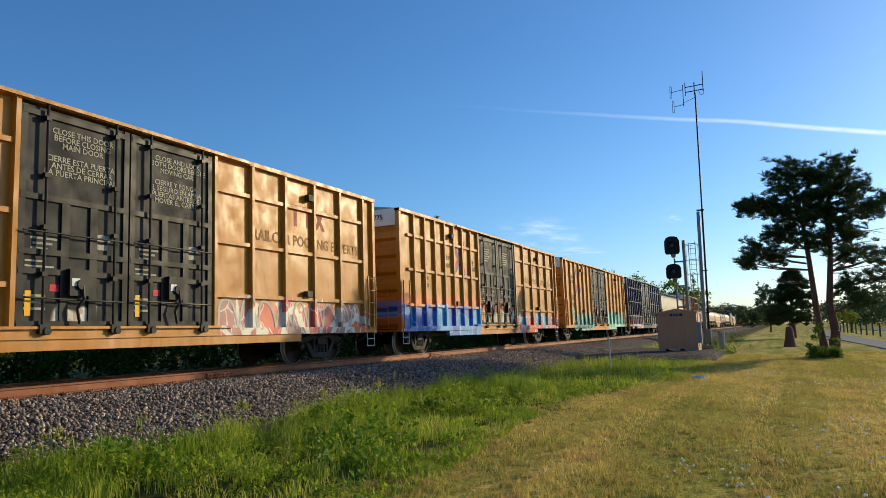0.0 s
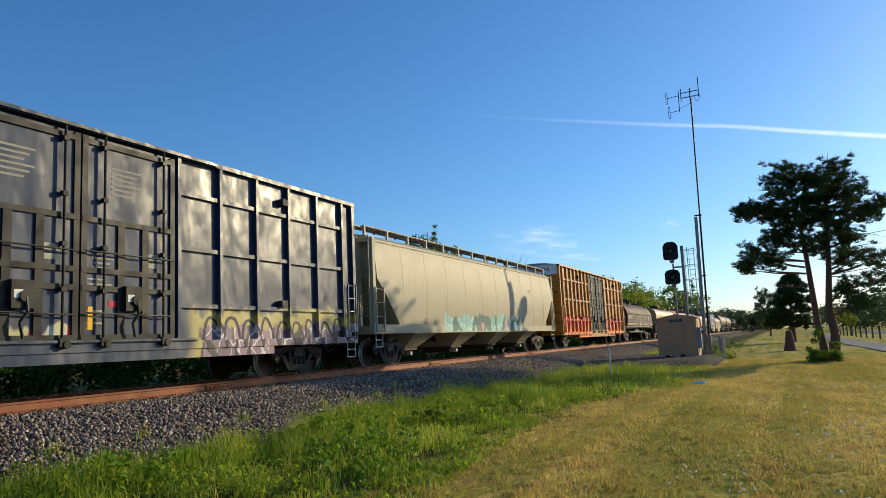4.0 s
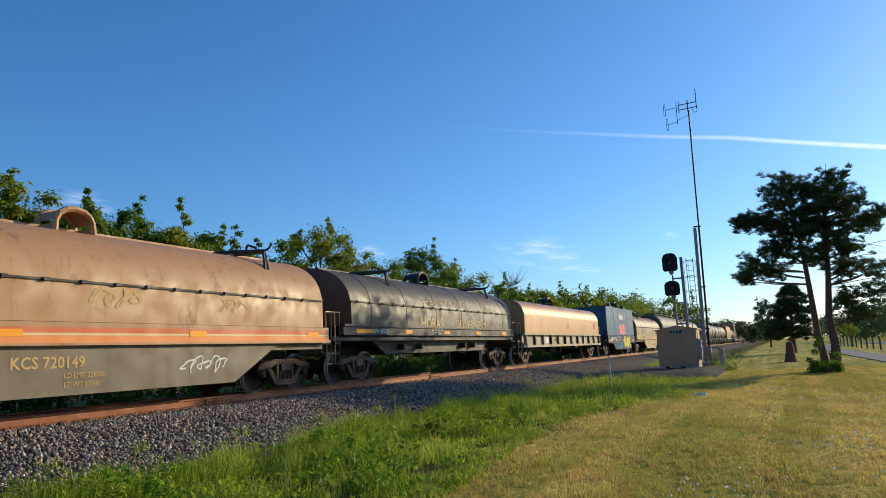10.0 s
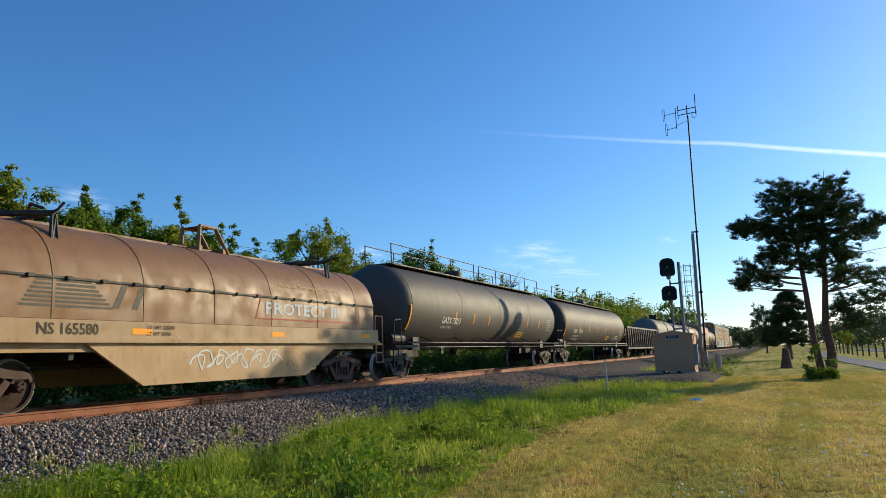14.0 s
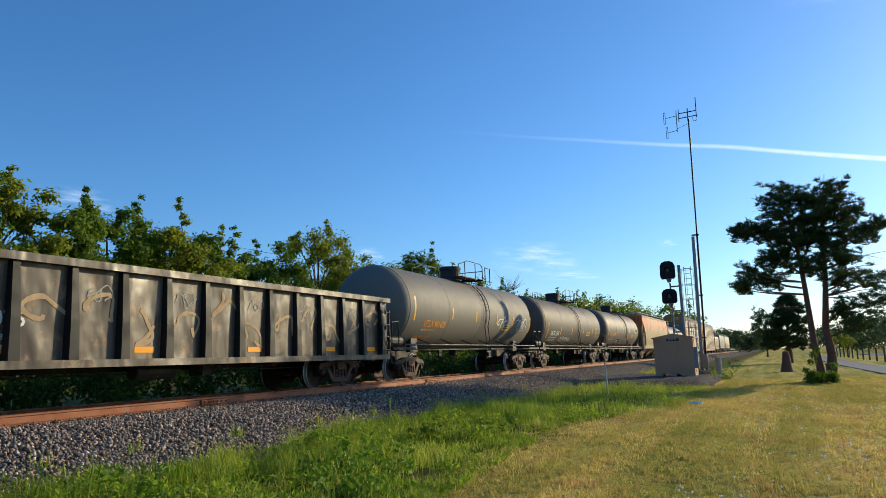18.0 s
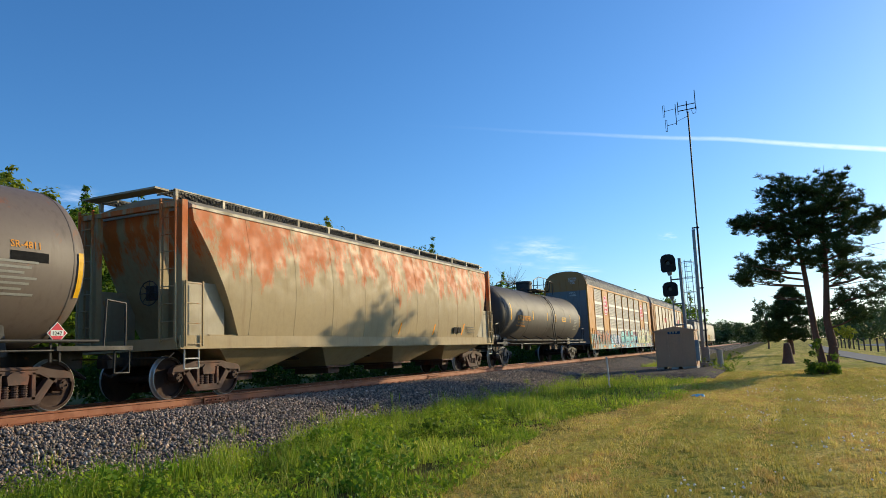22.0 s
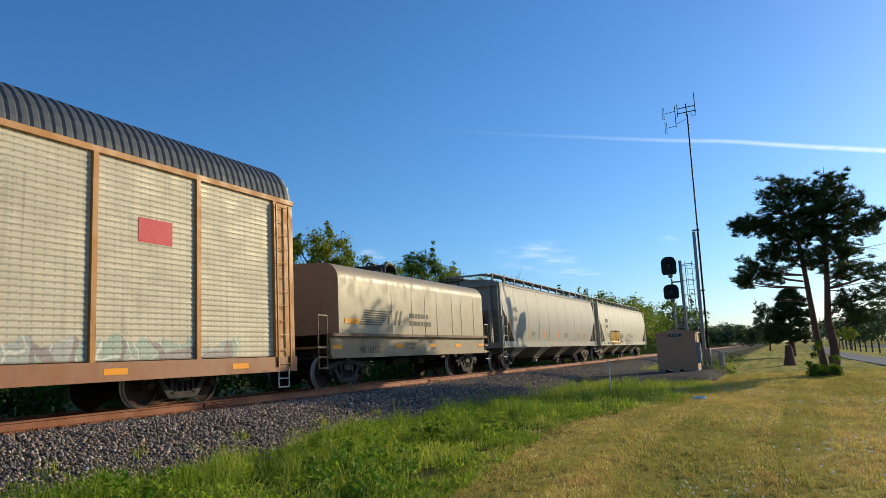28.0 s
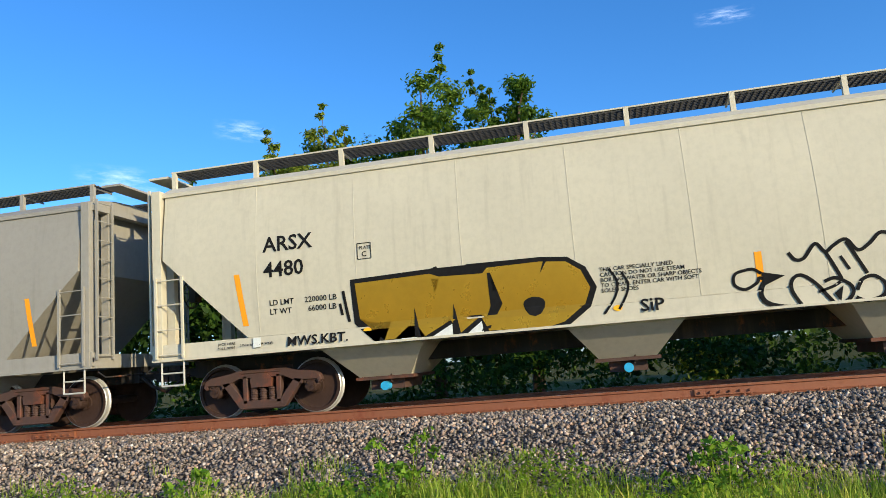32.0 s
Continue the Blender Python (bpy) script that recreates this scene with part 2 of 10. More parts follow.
def mesh_of(name, bm, mat, smooth=False):
    bmesh.ops.recalc_face_normals(bm, faces=bm.faces)
    me = bpy.data.meshes.new(name)
    bm.to_mesh(me)
    bm.free()
    for m in (mat if isinstance(mat, (list, tuple)) else [mat]):
        me.materials.append(m)
    if smooth:
        me.shade_smooth()
        me.set_sharp_from_angle(angle=radians(35))
    return me


def part(name, bm, mat, parent, label="", smooth=False, at=None):
    ob = new(name, mesh_of(name, bm, mat, smooth))
    ob.parent = parent
    if at:
        ob.location = at
    return tagged(ob, label)


def boxes(name, mat, parent, *bs, label="", smooth=False):
    bm = bmesh.new()
    for b in bs:
        bx(bm, *b)
    return part(name, bm, mat, parent, label, smooth)


def thing(name, label, category, group="", at=(0, 0, 0)):
    e = new(name)
    e.empty_display_size = 0.3
    e.location = at
    return tagged(e, label, category, group)


TEXT_CACHE = {}


def text_mesh(body, size, thin=0.0):
    key = (body, size, thin)
    if key not in TEXT_CACHE:
        cu = bpy.data.curves.new("letters", "FONT")
        cu.body, cu.size, cu.resolution_u, cu.offset = body, size, 2, thin
        ob = bpy.data.objects.new("letters", cu)
        me = bpy.data.meshes.new_from_object(ob)
        TEXT_CACHE[key] = me
        bpy.data.objects.remove(ob)
        bpy.data.curves.remove(cu)
    return TEXT_CACHE[key]


def lettering(name, body, parent, mat, y, z, size, x=1.5, side=None, stretch=1.0, off=0.006, thin=0.0, ends=False, weight=True, fat=None):
    """Letters on a car's side (reading along +y) or, with ends, on its front end (reading along +x at y). side: x as a function of z."""
    me = text_mesh(body, size, (0.010 if size < 0.2 else 0.018) * size if fat is None else fat).copy()
    me.name = name
    for v in me.vertices:
        a, b = v.co.x * stretch, v.co.y
        if ends:
            v.co = (x + a, y - off, z + b)
        else:
            v.co = ((side(z + b) if side else x) + off, y + a, z + b)
    me.materials.clear()
    me.materials.append(mat)
    ob = new(name, me)
    ob.parent = parent
    return ob


def decal(name, outline, parent, mat, side, off=0.005, rows=0):
    """A flat painted shape of (y, z) points laid on a side whose x is side(z)."""
    bm = bmesh.new()
    vs = [bm.verts.new((0, y, z)) for y, z in outline]
    bm.faces.new(vs)
    bmesh.ops.triangulate(bm, faces=bm.faces[:])
    if rows:
        zs = [z for _, z in outline]
        for i in range(1, rows):
            z = min(zs) + (max(zs) - min(zs)) * i / rows
            bmesh.ops.bisect_plane(bm, geom=bm.verts[:] + bm.edges[:] + bm.faces[:], plane_co=(0, 0, z), plane_no=(0, 0, 1))
    for v in bm.verts:
        v.co.x = side(v.co.z) + off
    me = bpy.data.meshes.new(name)
    bm.normal_update()
    for f in bm.faces:
        if f.normal.x < 0:
            f.normal_flip()
    bm.to_mesh(me)
    bm.free()
    me.materials.append(mat)
    ob = new(name, me)
    ob.parent = parent
    return ob


def arc(cx, cz, rx, rz, a0, a1, k):
    return [(cx + rx * math.cos(radians(a0 + (a1 - a0) * i / k)), cz + rz * math.sin(radians(a0 + (a1 - a0) * i / k))) for i in range(k + 1)]


def scatter(name, verts, faces, mat, kind="stuff", label="", category="", smooth=False, parent=None):
    """One mesh from arrays: verts (n, 3) and faces (m, 3 or 4)."""
    verts, faces = np.asarray(verts, np.float32), np.asarray(faces, np.int32)
    me = bpy.data.meshes.new(name)
    m, k = faces.shape
    me.vertices.add(len(verts))
    me.vertices.foreach_set("co", verts.ravel())
    me.loops.add(m * k)
    me.loops.foreach_set("vertex_index", faces.ravel())
    me.polygons.add(m)
    me.polygons.foreach_set("loop_start", np.arange(0, m * k, k, dtype=np.int32))
    me.polygons.foreach_set("loop_total", np.full(m, k, np.int32))
    me.update(calc_edges=True)
    me.materials.append(mat)
    if smooth:
        me.shade_smooth()
    ob = new(name, me)
    if parent:
        ob.parent = parent
        return tagged(ob, label)
    return tagged(ob, label, category, "", kind)


def stroke(car, pts, width, mat, side, off=0.008, close=False):
    """One pass of a spray can: a smooth band through (y, z) points."""
    k = len(pts)
    fine = []
    for i in range(k if close else k - 1):
        p0, p1, p2, p3 = [pts[(i + j) % k] if close else pts[min(max(i + j, 0), k - 1)] for j in (-1, 0, 1, 2)]
        for u in (0.0, 0.2, 0.4, 0.6, 0.8):
            fine.append(tuple(0.5 * (2 * b + (c - a) * u + (2 * a - 5 * b + 4 * c - d) * u * u + (3 * b - a - 3 * c + d) * u ** 3) for a, b, c, d in zip(p0, p1, p2, p3)))
    fine.append(pts[0] if close else pts[-1])
    bm = bmesh.new()
    last = None
    for i, (y, z) in enumerate(fine):
        a, b = fine[max(i - 1, 0)], fine[min(i + 1, len(fine) - 1)]
        d = math.hypot(b[0] - a[0], b[1] - a[1]) or 1
        ny, nz = -(b[1] - a[1]) / d * width / 2, (b[0] - a[0]) / d * width / 2
        pair = [bm.verts.new((side(zz) + off, yy, zz)) for yy, zz in ((y - ny, z - nz), (y + ny, z + nz))]
        if last:
            bm.faces.new((last[0], pair[0], pair[1], last[1]))
        last = pair
    part("spray_mark", bm, mat, car)


GLYPHS = {
    "T": [[(0, 0.95), (1, 0.95)], [(0.5, 0.95), (0.5, 0)]], "O": [[(0.5, 1), (0.06, 0.8), (0.06, 0.2), (0.5, 0), (0.94, 0.2), (0.94, 0.8), (0.5, 1)]],
    "U": [[(0, 1), (0.05, 0.2), (0.5, 0), (0.95, 0.2), (1, 1)]], "G": [[(0.95, 0.85), (0.5, 1), (0.05, 0.75), (0.05, 0.25), (0.5, 0), (0.95, 0.15), (0.95, 0.5), (0.55, 0.5)]],
    "H": [[(0.05, 1), (0.05, 0)], [(0.95, 1), (0.95, 0)], [(0.05, 0.5), (0.95, 0.5)]], "2": [[(0.05, 0.8), (0.4, 1), (0.9, 0.85), (0.85, 0.55), (0.05, 0), (1, 0)]],
    "M": [[(0, 0), (0.1, 1), (0.5, 0.4), (0.9, 1), (1, 0)]], "D": [[(0.05, 0), (0.05, 1), (0.6, 1), (0.98, 0.65), (0.95, 0.3), (0.6, 0), (0.05, 0)]],
    "R": [[(0.05, 0), (0.05, 1), (0.7, 1), (0.95, 0.75), (0.7, 0.5), (0.1, 0.5)], [(0.5, 0.5), (1, 0)]], "L": [[(0.05, 1), (0.05, 0), (0.95, 0)]],
    "N": [[(0.05, 0), (0.05, 1), (0.95, 0), (0.95, 1)]], "E": [[(0.95, 1), (0.05, 1), (0.05, 0), (0.95, 0)], [(0.05, 0.5), (0.75, 0.5)]],
    "S": [[(0.95, 0.85), (0.5, 1), (0.08, 0.8), (0.2, 0.55), (0.8, 0.45), (0.92, 0.2), (0.5, 0), (0.05, 0.15)]], "W": [[(0, 1), (0.2, 0), (0.5, 0.65), (0.8, 0), (1, 1)]],
    "K": [[(0.05, 1), (0.05, 0)], [(0.95, 1), (0.1, 0.45)], [(0.35, 0.6), (1, 0)]], "C": [[(0.95, 0.85), (0.5, 1), (0.05, 0.7), (0.05, 0.3), (0.5, 0), (0.95, 0.15)]],
    "B": [[(0.05, 0), (0.05, 1), (0.7, 1), (0.85, 0.75), (0.6, 0.52), (0.05, 0.5)], [(0.6, 0.52), (0.95, 0.3), (0.7, 0), (0.05, 0)]], "I": [[(0.5, 1), (0.5, 0)]],
    "Z": [[(0.05, 1), (0.95, 1), (0.05, 0), (0.95, 0)]],
}
RELIEF = {}


def band(bm, pts, width, side, off):
    """A band with round ends through (y, z) points, its corners cut smooth."""
    for _ in range(2):
        pts = [pts[0]] + [q for a, b in zip(pts, pts[1:]) for q in ((0.75 * a[0] + 0.25 * b[0], 0.75 * a[1] + 0.25 * b[1]), (0.25 * a[0] + 0.75 * b[0], 0.25 * a[1] + 0.75 * b[1]))] + [pts[-1]]
    last, lift = None, 0.0025 / len(pts)
    for i, (y, z) in enumerate(pts):
        a, b = pts[max(i - 1, 0)], pts[min(i + 1, len(pts) - 1)]
        d = math.hypot(b[0] - a[0], b[1] - a[1]) or 1
        ny, nz = -(b[1] - a[1]) / d * width / 2, (b[0] - a[0]) / d * width / 2
        pair = [bm.verts.new((side(zz) + off + lift * i, yy, zz)) for yy, zz in ((y - ny, z - nz), (y + ny, z + nz))]
        if last:
            bm.faces.new((last[0], pair[0], pair[1], last[1]))
        last = pair
    for j, (y, z) in enumerate((pts[0], pts[-1])):
        bm.faces.new([bm.verts.new((side(z + 0.5 * width * math.sin(a)) + off + 0.0026 * j + 0.0004, y + 0.5 * width * math.cos(a), z + 0.5 * width * math.sin(a))) for a in (math.pi * k / 5 for k in range(10))])


def wrapped(name, lines, width, mat, car, side, off):
    """Bands on a side, drawn again on every raised post, rail or sill that they cross."""
    bm = bmesh.new()
    for j, pts in enumerate(lines):
        band(bm, pts, width, side, off + 0.0006 * j)
    ys, zs = [y for q in lines for y, _ in q], [z for q in lines for _, z in q]
    for y0, y1, z0, z1, x in RELIEF.get(car.name, ()):
        if y1 < min(ys) - width or y0 > max(ys) + width or z1 < min(zs) - width or z0 > max(zs) + width:
            continue
        b2 = bmesh.new()
        for j, pts in enumerate(lines):
            band(b2, pts, width, lambda q: x, off + 0.0006 * j)
        for co, no in (((0, y0, 0), (0, -1, 0)), ((0, y1, 0), (0, 1, 0)), ((0, 0, z0), (0, 0, -1)), ((0, 0, z1), (0, 0, 1))):
            bmesh.ops.bisect_plane(b2, geom=b2.verts[:] + b2.edges[:] + b2.faces[:], plane_co=co, plane_no=no, clear_outer=True)
        ids = {v: bm.verts.new(v.co) for v in b2.verts}
        for f in b2.faces:
            bm.faces.new([ids[v] for v in f.verts])
        b2.free()
    return part(name, bm, mat, car)


def spray_letters(car, body, y, z, width, height, fill, line, side, fat=0.3, edge=0.07, shine=None, seed=1):
    """Fat spray-painted letters, each an outline with its fill on top, a little uneven in size and tilt."""
    rnd = random.Random(seed)
    cell = width / len(body)
    for i, ch in enumerate(body):
        y0, w, h, k = y + i * cell + 0.5 * fat, max(0.05, cell - fat * 0.85), (height - fat) * rnd.uniform(0.88, 1.06), rnd.uniform(-0.12, 0.12)
        z0 = z + fat * 0.5 + rnd.uniform(-0.03, 0.03)
        lines = [[(y0 + w * a + k * h * (b - 0.5), z0 + h * b) for a, b in q] for q in GLYPHS[ch]]
        wrapped("piece_outline", lines, fat + 2 * edge, line, car, side, 0.003 + 0.007 * (i % 2))
        wrapped("piece_fill", lines, fat, fill, car, side, 0.0065 + 0.007 * (i % 2))
        if shine:
            wrapped("piece_shine", [[(a - fat * 0.2, b + fat * 0.22) for a, b in lines[0][:3]]], fat * 0.12, shine, car, side, 0.017)


def fading(name, low, high, z0, z1):
    """Spray paint that goes from one colour to another up the side, with mist and drips."""
    n = Nodes(name)
    z = n.xyz(n.pos)[2]
    u = n.math("MULTIPLY_ADD", n.noise(n.pos, 2.6, 4), 0.4, z)
    col = n.mix(n.step(u, z0 + 0.2, z1 + 0.2), low, high)
    col = n.mix(n.step(n.noise(n.map(n.pos, (6, 6, 0.7)), 1.4, 4), 0.5, 0.75, 0.0, 0.25), col, tuple(c * 0.6 for c in low))
    return n.done(col, 0.5, 0, None, Specular_IOR_Level=0.3)


def each(name, mat, parent, *rects):
    """One part for every box."""
    for q in rects:
        boxes(name, mat, parent, q)

# ---- paints of the train ----
WHITE, BLACK = rgb(225, 222, 212), rgb(22, 22, 24)
M_LETTER = plain("letter_dark", rgb(70, 58, 42), 0.6)
M_LETTER_F = plain("letter_faded", rgb(142, 98, 44), 0.6)
M_LETTER_W = plain("letter_white", rgb(215, 215, 205), 0.6, grain=20)
M_LETTER_Y = plain("letter_yellow", rgb(225, 150, 40), 0.6, grain=20)
M_LETTER_G = plain("letter_grey", rgb(150, 148, 138), 0.6, grain=20)
M_LETTER_T = plain("letter_tan", rgb(198, 164, 108), 0.6, grain=20)
M_BLACK = plain("spray_black", rgb(20, 19, 20), 0.9, bump=0.0)
M_AMBER = plain("reflector_amber", rgb(246, 160, 4), 0.5, grain=30, amount=0.1)
M_WHITE = plain("marking_white", rgb(225, 225, 218), 0.5, grain=20)
M_RED = plain("marking_red", rgb(200, 40, 60), 0.5, grain=20)
M_PINK = plain("shield_red", rgb(215, 60, 85), 0.5, grain=10)
M_BLUE = plain("marking_blue", rgb(45, 75, 165), 0.5, grain=20)
M_GREY = plain("shade_grey", rgb(95, 90, 80), 0.6)
M_GOLD = plain("spray_gold", rgb(190, 145, 35), 0.32, 0.55, grain=5, amount=0.35, dark=0.7)
M_VALVE = plain("valve_blue", rgb(70, 165, 215), 0.4)
M_IRON = paint("black_iron", rgb(38, 36, 34), 0.6, 0.0, 0.4, rgb(85, 70, 55), rust=0.15)
M_UNDER = paint("underframe", rgb(34, 29, 25), 0.75, 0.0, 0.5, rgb(95, 75, 58), rust=0.3)
M_TRUCK = paint("cast_truck", rgb(76, 52, 42), 0.75, 0.0, 0.4, rgb(60, 48, 42), rust=0.45, rustcol=rgb(104, 58, 38))
M_TRUCK_GREY = paint("cast_truck_grey", rgb(46, 41, 38), 0.75, 0.0, 0.45, rgb(34, 30, 28), rust=0.12, rustcol=rgb(78, 58, 46))
M_WHEEL = plain("wheel_plate", rgb(64, 46, 38), 0.7, 0.2, grain=6, amount=0.5)
M_TREAD = plain("wheel_tread", rgb(196, 192, 186), 0.38, 0.45, grain=15, amount=0.2)
M_GRAB = plain("grab_iron_light", rgb(190, 186, 175), 0.5)
M_YELLOW = plain("marking_yellow", rgb(242, 182, 14), 0.45, grain=20, amount=0.15)
M_DOORBAR = paint("door_bar", rgb(27, 26, 25), 0.5, 0.0, 0.2, rgb(54, 50, 45), spec=0.25)
M_DOORTEXT = plain("letter_dull", rgb(172, 170, 152), 0.6, grain=14, amount=0.45)
M_GRATE = plain("grating", rgb(70, 68, 66), 0.6, 0.2, grain=12)

MOVERS, WHEELS = [], []
WHEEL_R = 0.457


def wheelset_mesh():
    bm = bmesh.new()
    r = WHEEL_R
    for s in (1, -1):
        prof = [(0.03, 0.80), (0.13, 0.80), (0.14, 0.775), (0.20, 0.765), (0.34, 0.745), (0.385, 0.755), (0.39, 0.80), (r - 0.016, 0.80), (r, 0.788), (r + 0.004, 0.72), (r + 0.028, 0.70), (r + 0.026, 0.676), (0.385, 0.672), (0.34, 0.70), (0.14, 0.69), (0.09, 0.66)]
        lathe(bm, [(q, s * a) for q, a in prof], (0, 0, 0), "x", 28, [0, 0, 0, 0, 0, 0, 0, 1, 1, 1, 0, 0, 0, 0, 0])
        lathe(bm, [(0.085, s * 0.84), (0.11, s * 0.86), (0.11, s * 1.02), (0.095, s * 1.04), (0.09, s * 1.08), (0.03, s * 1.085)], (0, 0, 0), "x", 14)
        for k in range(3):
            a = 2 * math.pi * k / 3
            cyl(bm, (s * 1.08, 0.055 * math.cos(a), 0.055 * math.sin(a)), (s * 1.11, 0.055 * math.cos(a), 0.055 * math.sin(a)), 0.017, 6)
    cyl(bm, (-0.9, 0, 0), (0.9, 0, 0), 0.08, 10)
    return mesh_of("wheelset", bm, [M_WHEEL, M_TREAD], True)


def side_frame_mesh(s, mat):
    bm = bmesh.new()
    x0, x1 = s * 0.93, s * 1.07
    plate(bm, [(-1.10, 0.56), (-1.06, 0.66), (-0.95, 0.71), (-0.62, 0.74), (-0.45, 0.80), (0.45, 0.80), (0.62, 0.74), (0.95, 0.71), (1.06, 0.66), (1.10, 0.56), (1.04, 0.50), (1.02, 0.59), (0.76, 0.59), (0.74, 0.50),
               (0.66, 0.56), (0.42, 0.68), (-0.42, 0.68), (-0.66, 0.56), (-0.74, 0.50), (-0.76, 0.59), (-1.02, 0.59), (-1.04, 0.50)], x0, x1)
    plate(bm, [(-0.76, 0.60), (-0.60, 0.62), (-0.34, 0.27), (0.34, 0.27), (0.60, 0.62), (0.76, 0.60), (0.42, 0.15), (0.34, 0.13), (-0.34, 0.13), (-0.42, 0.15)], x0, x1)
    for y in (-0.31, 0.31):
        bx(bm, x0, x1, y - 0.045, y + 0.045, 0.24, 0.70)
    for y in (-0.889, 0.889):
        plate(bm, [(y - 0.13, 0.60), (y + 0.13, 0.60), (y + 0.12, 0.47), (y + 0.09, 0.56), (y - 0.09, 0.56), (y - 0.12, 0.47)], s * 0.91, s * 1.03)
    bx(bm, s * 1.06, s * 1.09, -0.36, 0.36, 0.74, 0.77)
    bx(bm, s * 1.06, s * 1.085, -0.4, 0.4, 0.14, 0.17)
    bmesh.ops.bevel(bm, geom=[e for e in bm.edges if e.calc_length() > 0.1], offset=0.012, segments=1, affect="EDGES", clamp_overlap=True)
    return mesh_of("side_frame", bm, mat)


def spring_mesh(mat):
    bm = bmesh.new()
    prof = [(0.02, 0.0)]
    for i in range(6):
        z = 0.24 * i / 6
        prof += [(0.058, z + 0.004), (0.068, z + 0.012), (0.068, z + 0.026), (0.056, z + 0.034)]
    lathe(bm, prof + [(0.02, 0.24)], (0, 0, 0), "z", 10)
    return mesh_of("spring", bm, mat, True)


WHEELSET = wheelset_mesh()
FRAMES = {m.name: ([side_frame_mesh(s, m) for s in (1, -1)], spring_mesh(m)) for m in (M_TRUCK, M_TRUCK_GREY)}


def truck(car, y, at, mat=M_TRUCK):
    """A two-axle truck under a car at y: bolster, side frames, springs and two turning wheelsets. at: where the car starts."""
    frames, spring = FRAMES[mat.name]
    bm = bmesh.new()
    plate(bm, [(-0.18, 0.50), (0.18, 0.50), (0.20, 0.64), (0.12, 0.72), (-0.12, 0.72), (-0.20, 0.64)], -1.10, 1.10)
    bx(bm, -0.2, 0.2, -0.2, 0.2, 0.72, 0.86)
    for s in (1, -1):
        for yy in (-0.42, 0.42):
            bx(bm, s * 0.62, s * 0.82, yy - 0.03, yy + 0.03, 0.28, 0.52)
        bx(bm, s * 0.70, s * 0.76, -0.5, 0.5, 0.36, 0.42)
    t = part("truck", bm, mat, car, at=(0, y, 0))
    for f in frames:
        new("side_frame", f).parent = t
    for s in (1, -1):
        for k in (-0.17, 0, 0.17):
            sp = new("spring", spring)
            sp.parent, sp.location = t, (s * 1.0, k, 0.255)
    for dy in (-0.889, 0.889):
        w = tagged(new("wheelset", WHEELSET), "rust-brown steel wheels with bright rims")
        w.parent, w.location = t, (0, dy, WHEEL_R)
        WHEELS.append((w, dy, at + y + dy))
    return t


def couplers(car, length, out=0.55, z=0.86):
    for y, s in ((0, -1), (length, 1)):
        bm = bmesh.new()
        bx(bm, -0.09, 0.09, min(y - s * 0.3, y + s * (out - 0.2)), max(y - s * 0.3, y + s * (out - 0.2)), z - 0.08, z + 0.08)
        plate(bm, [(y + s * (out - 0.25), z - 0.14), (y + s * (out - 0.02), z - 0.14), (y + s * out, z), (y + s * (out - 0.02), z + 0.14), (y + s * (out - 0.25), z + 0.14)], -0.16, 0.14)
        tube(bm, [(0.25, y, z - 0.02), (0.3, y + s * 0.25, z - 0.2), (0.22, y + s * 0.5, z - 0.32), (0.05, y + s * out, z - 0.25)], 0.03)
        part("coupler", bm, M_UNDER, car)
        bm = bmesh.new()
        tube(bm, [(1.42, y - s * 0.05, z + 0.12), (1.42, y + s * 0.10, z + 0.02), (0.2, y + s * 0.18, z + 0.05)], 0.014)
        part("uncoupling_lever", bm, M_UNDER, car)


def ladder(car, x, y0, y1, z0, z1, mat, rungs=5, name="ladder"):
    bm = bmesh.new()
    for y in (y0, y1):
        bx(bm, x - 0.02, x + 0.02, y - 0.02, y + 0.02, z0, z1)
    for i in range(rungs):
        z = z0 + 0.06 + (z1 - z0 - 0.12) * i / (rungs - 1)
        cyl(bm, (x, y0, z), (x, y1, z), 0.012, 6)
    return part(name, bm, mat, car)


def end_ladder(car, y, x0, x1, z0, z1, mat, rungs=8):
    bm = bmesh.new()
    for x in (x0, x1):
        bx(bm, x - 0.02, x + 0.02, y - 0.02, y + 0.02, z0, z1)
    for i in range(rungs):
        z = z0 + 0.06 + (z1 - z0 - 0.12) * i / (rungs - 1)
        cyl(bm, (x0, y, z), (x1, y, z), 0.012, 6)
    return part("ladder", bm, mat, car)


def stirrup(car, x, y, z, mat, w=0.42, drop=0.42):
    bm = bmesh.new()
    tube(bm, [(x, y - w / 2, z), (x, y - w / 2, z - drop), (x, y + w / 2, z - drop), (x, y + w / 2, z)], 0.017)
    tube(bm, [(x, y - w / 2, z - drop * 0.5), (x, y + w / 2, z - drop * 0.5)], 0.015)
    return part("sill_step", bm, mat, car)


def brake_gear(car, length, z=0.78):
    boxes("center_sill", M_UNDER, car, (-0.18, 0.18, 0.1, length - 0.1, z, z + 0.28))
    bm = bmesh.new()
    m = length * 0.5
    cyl(bm, (0.55, m - 0.6, z - 0.02), (0.55, m + 0.5, z - 0.02), 0.17, 12)
    bx(bm, 0.4, 0.8, m + 1.2, m + 1.6, z - 0.15, z + 0.2)
    tube(bm, [(0.5, 2.8, z - 0.05), (0.5, length - 2.8, z - 0.05)], 0.02)
    for y in (m - 1.6, m - 3.0, m + 2.4, m + 3.4):
        bx(bm, -1.3, 1.3, y - 0.05, y + 0.05, z + 0.08, z + 0.28)
    part("brake_reservoir", bm, M_UNDER, car)


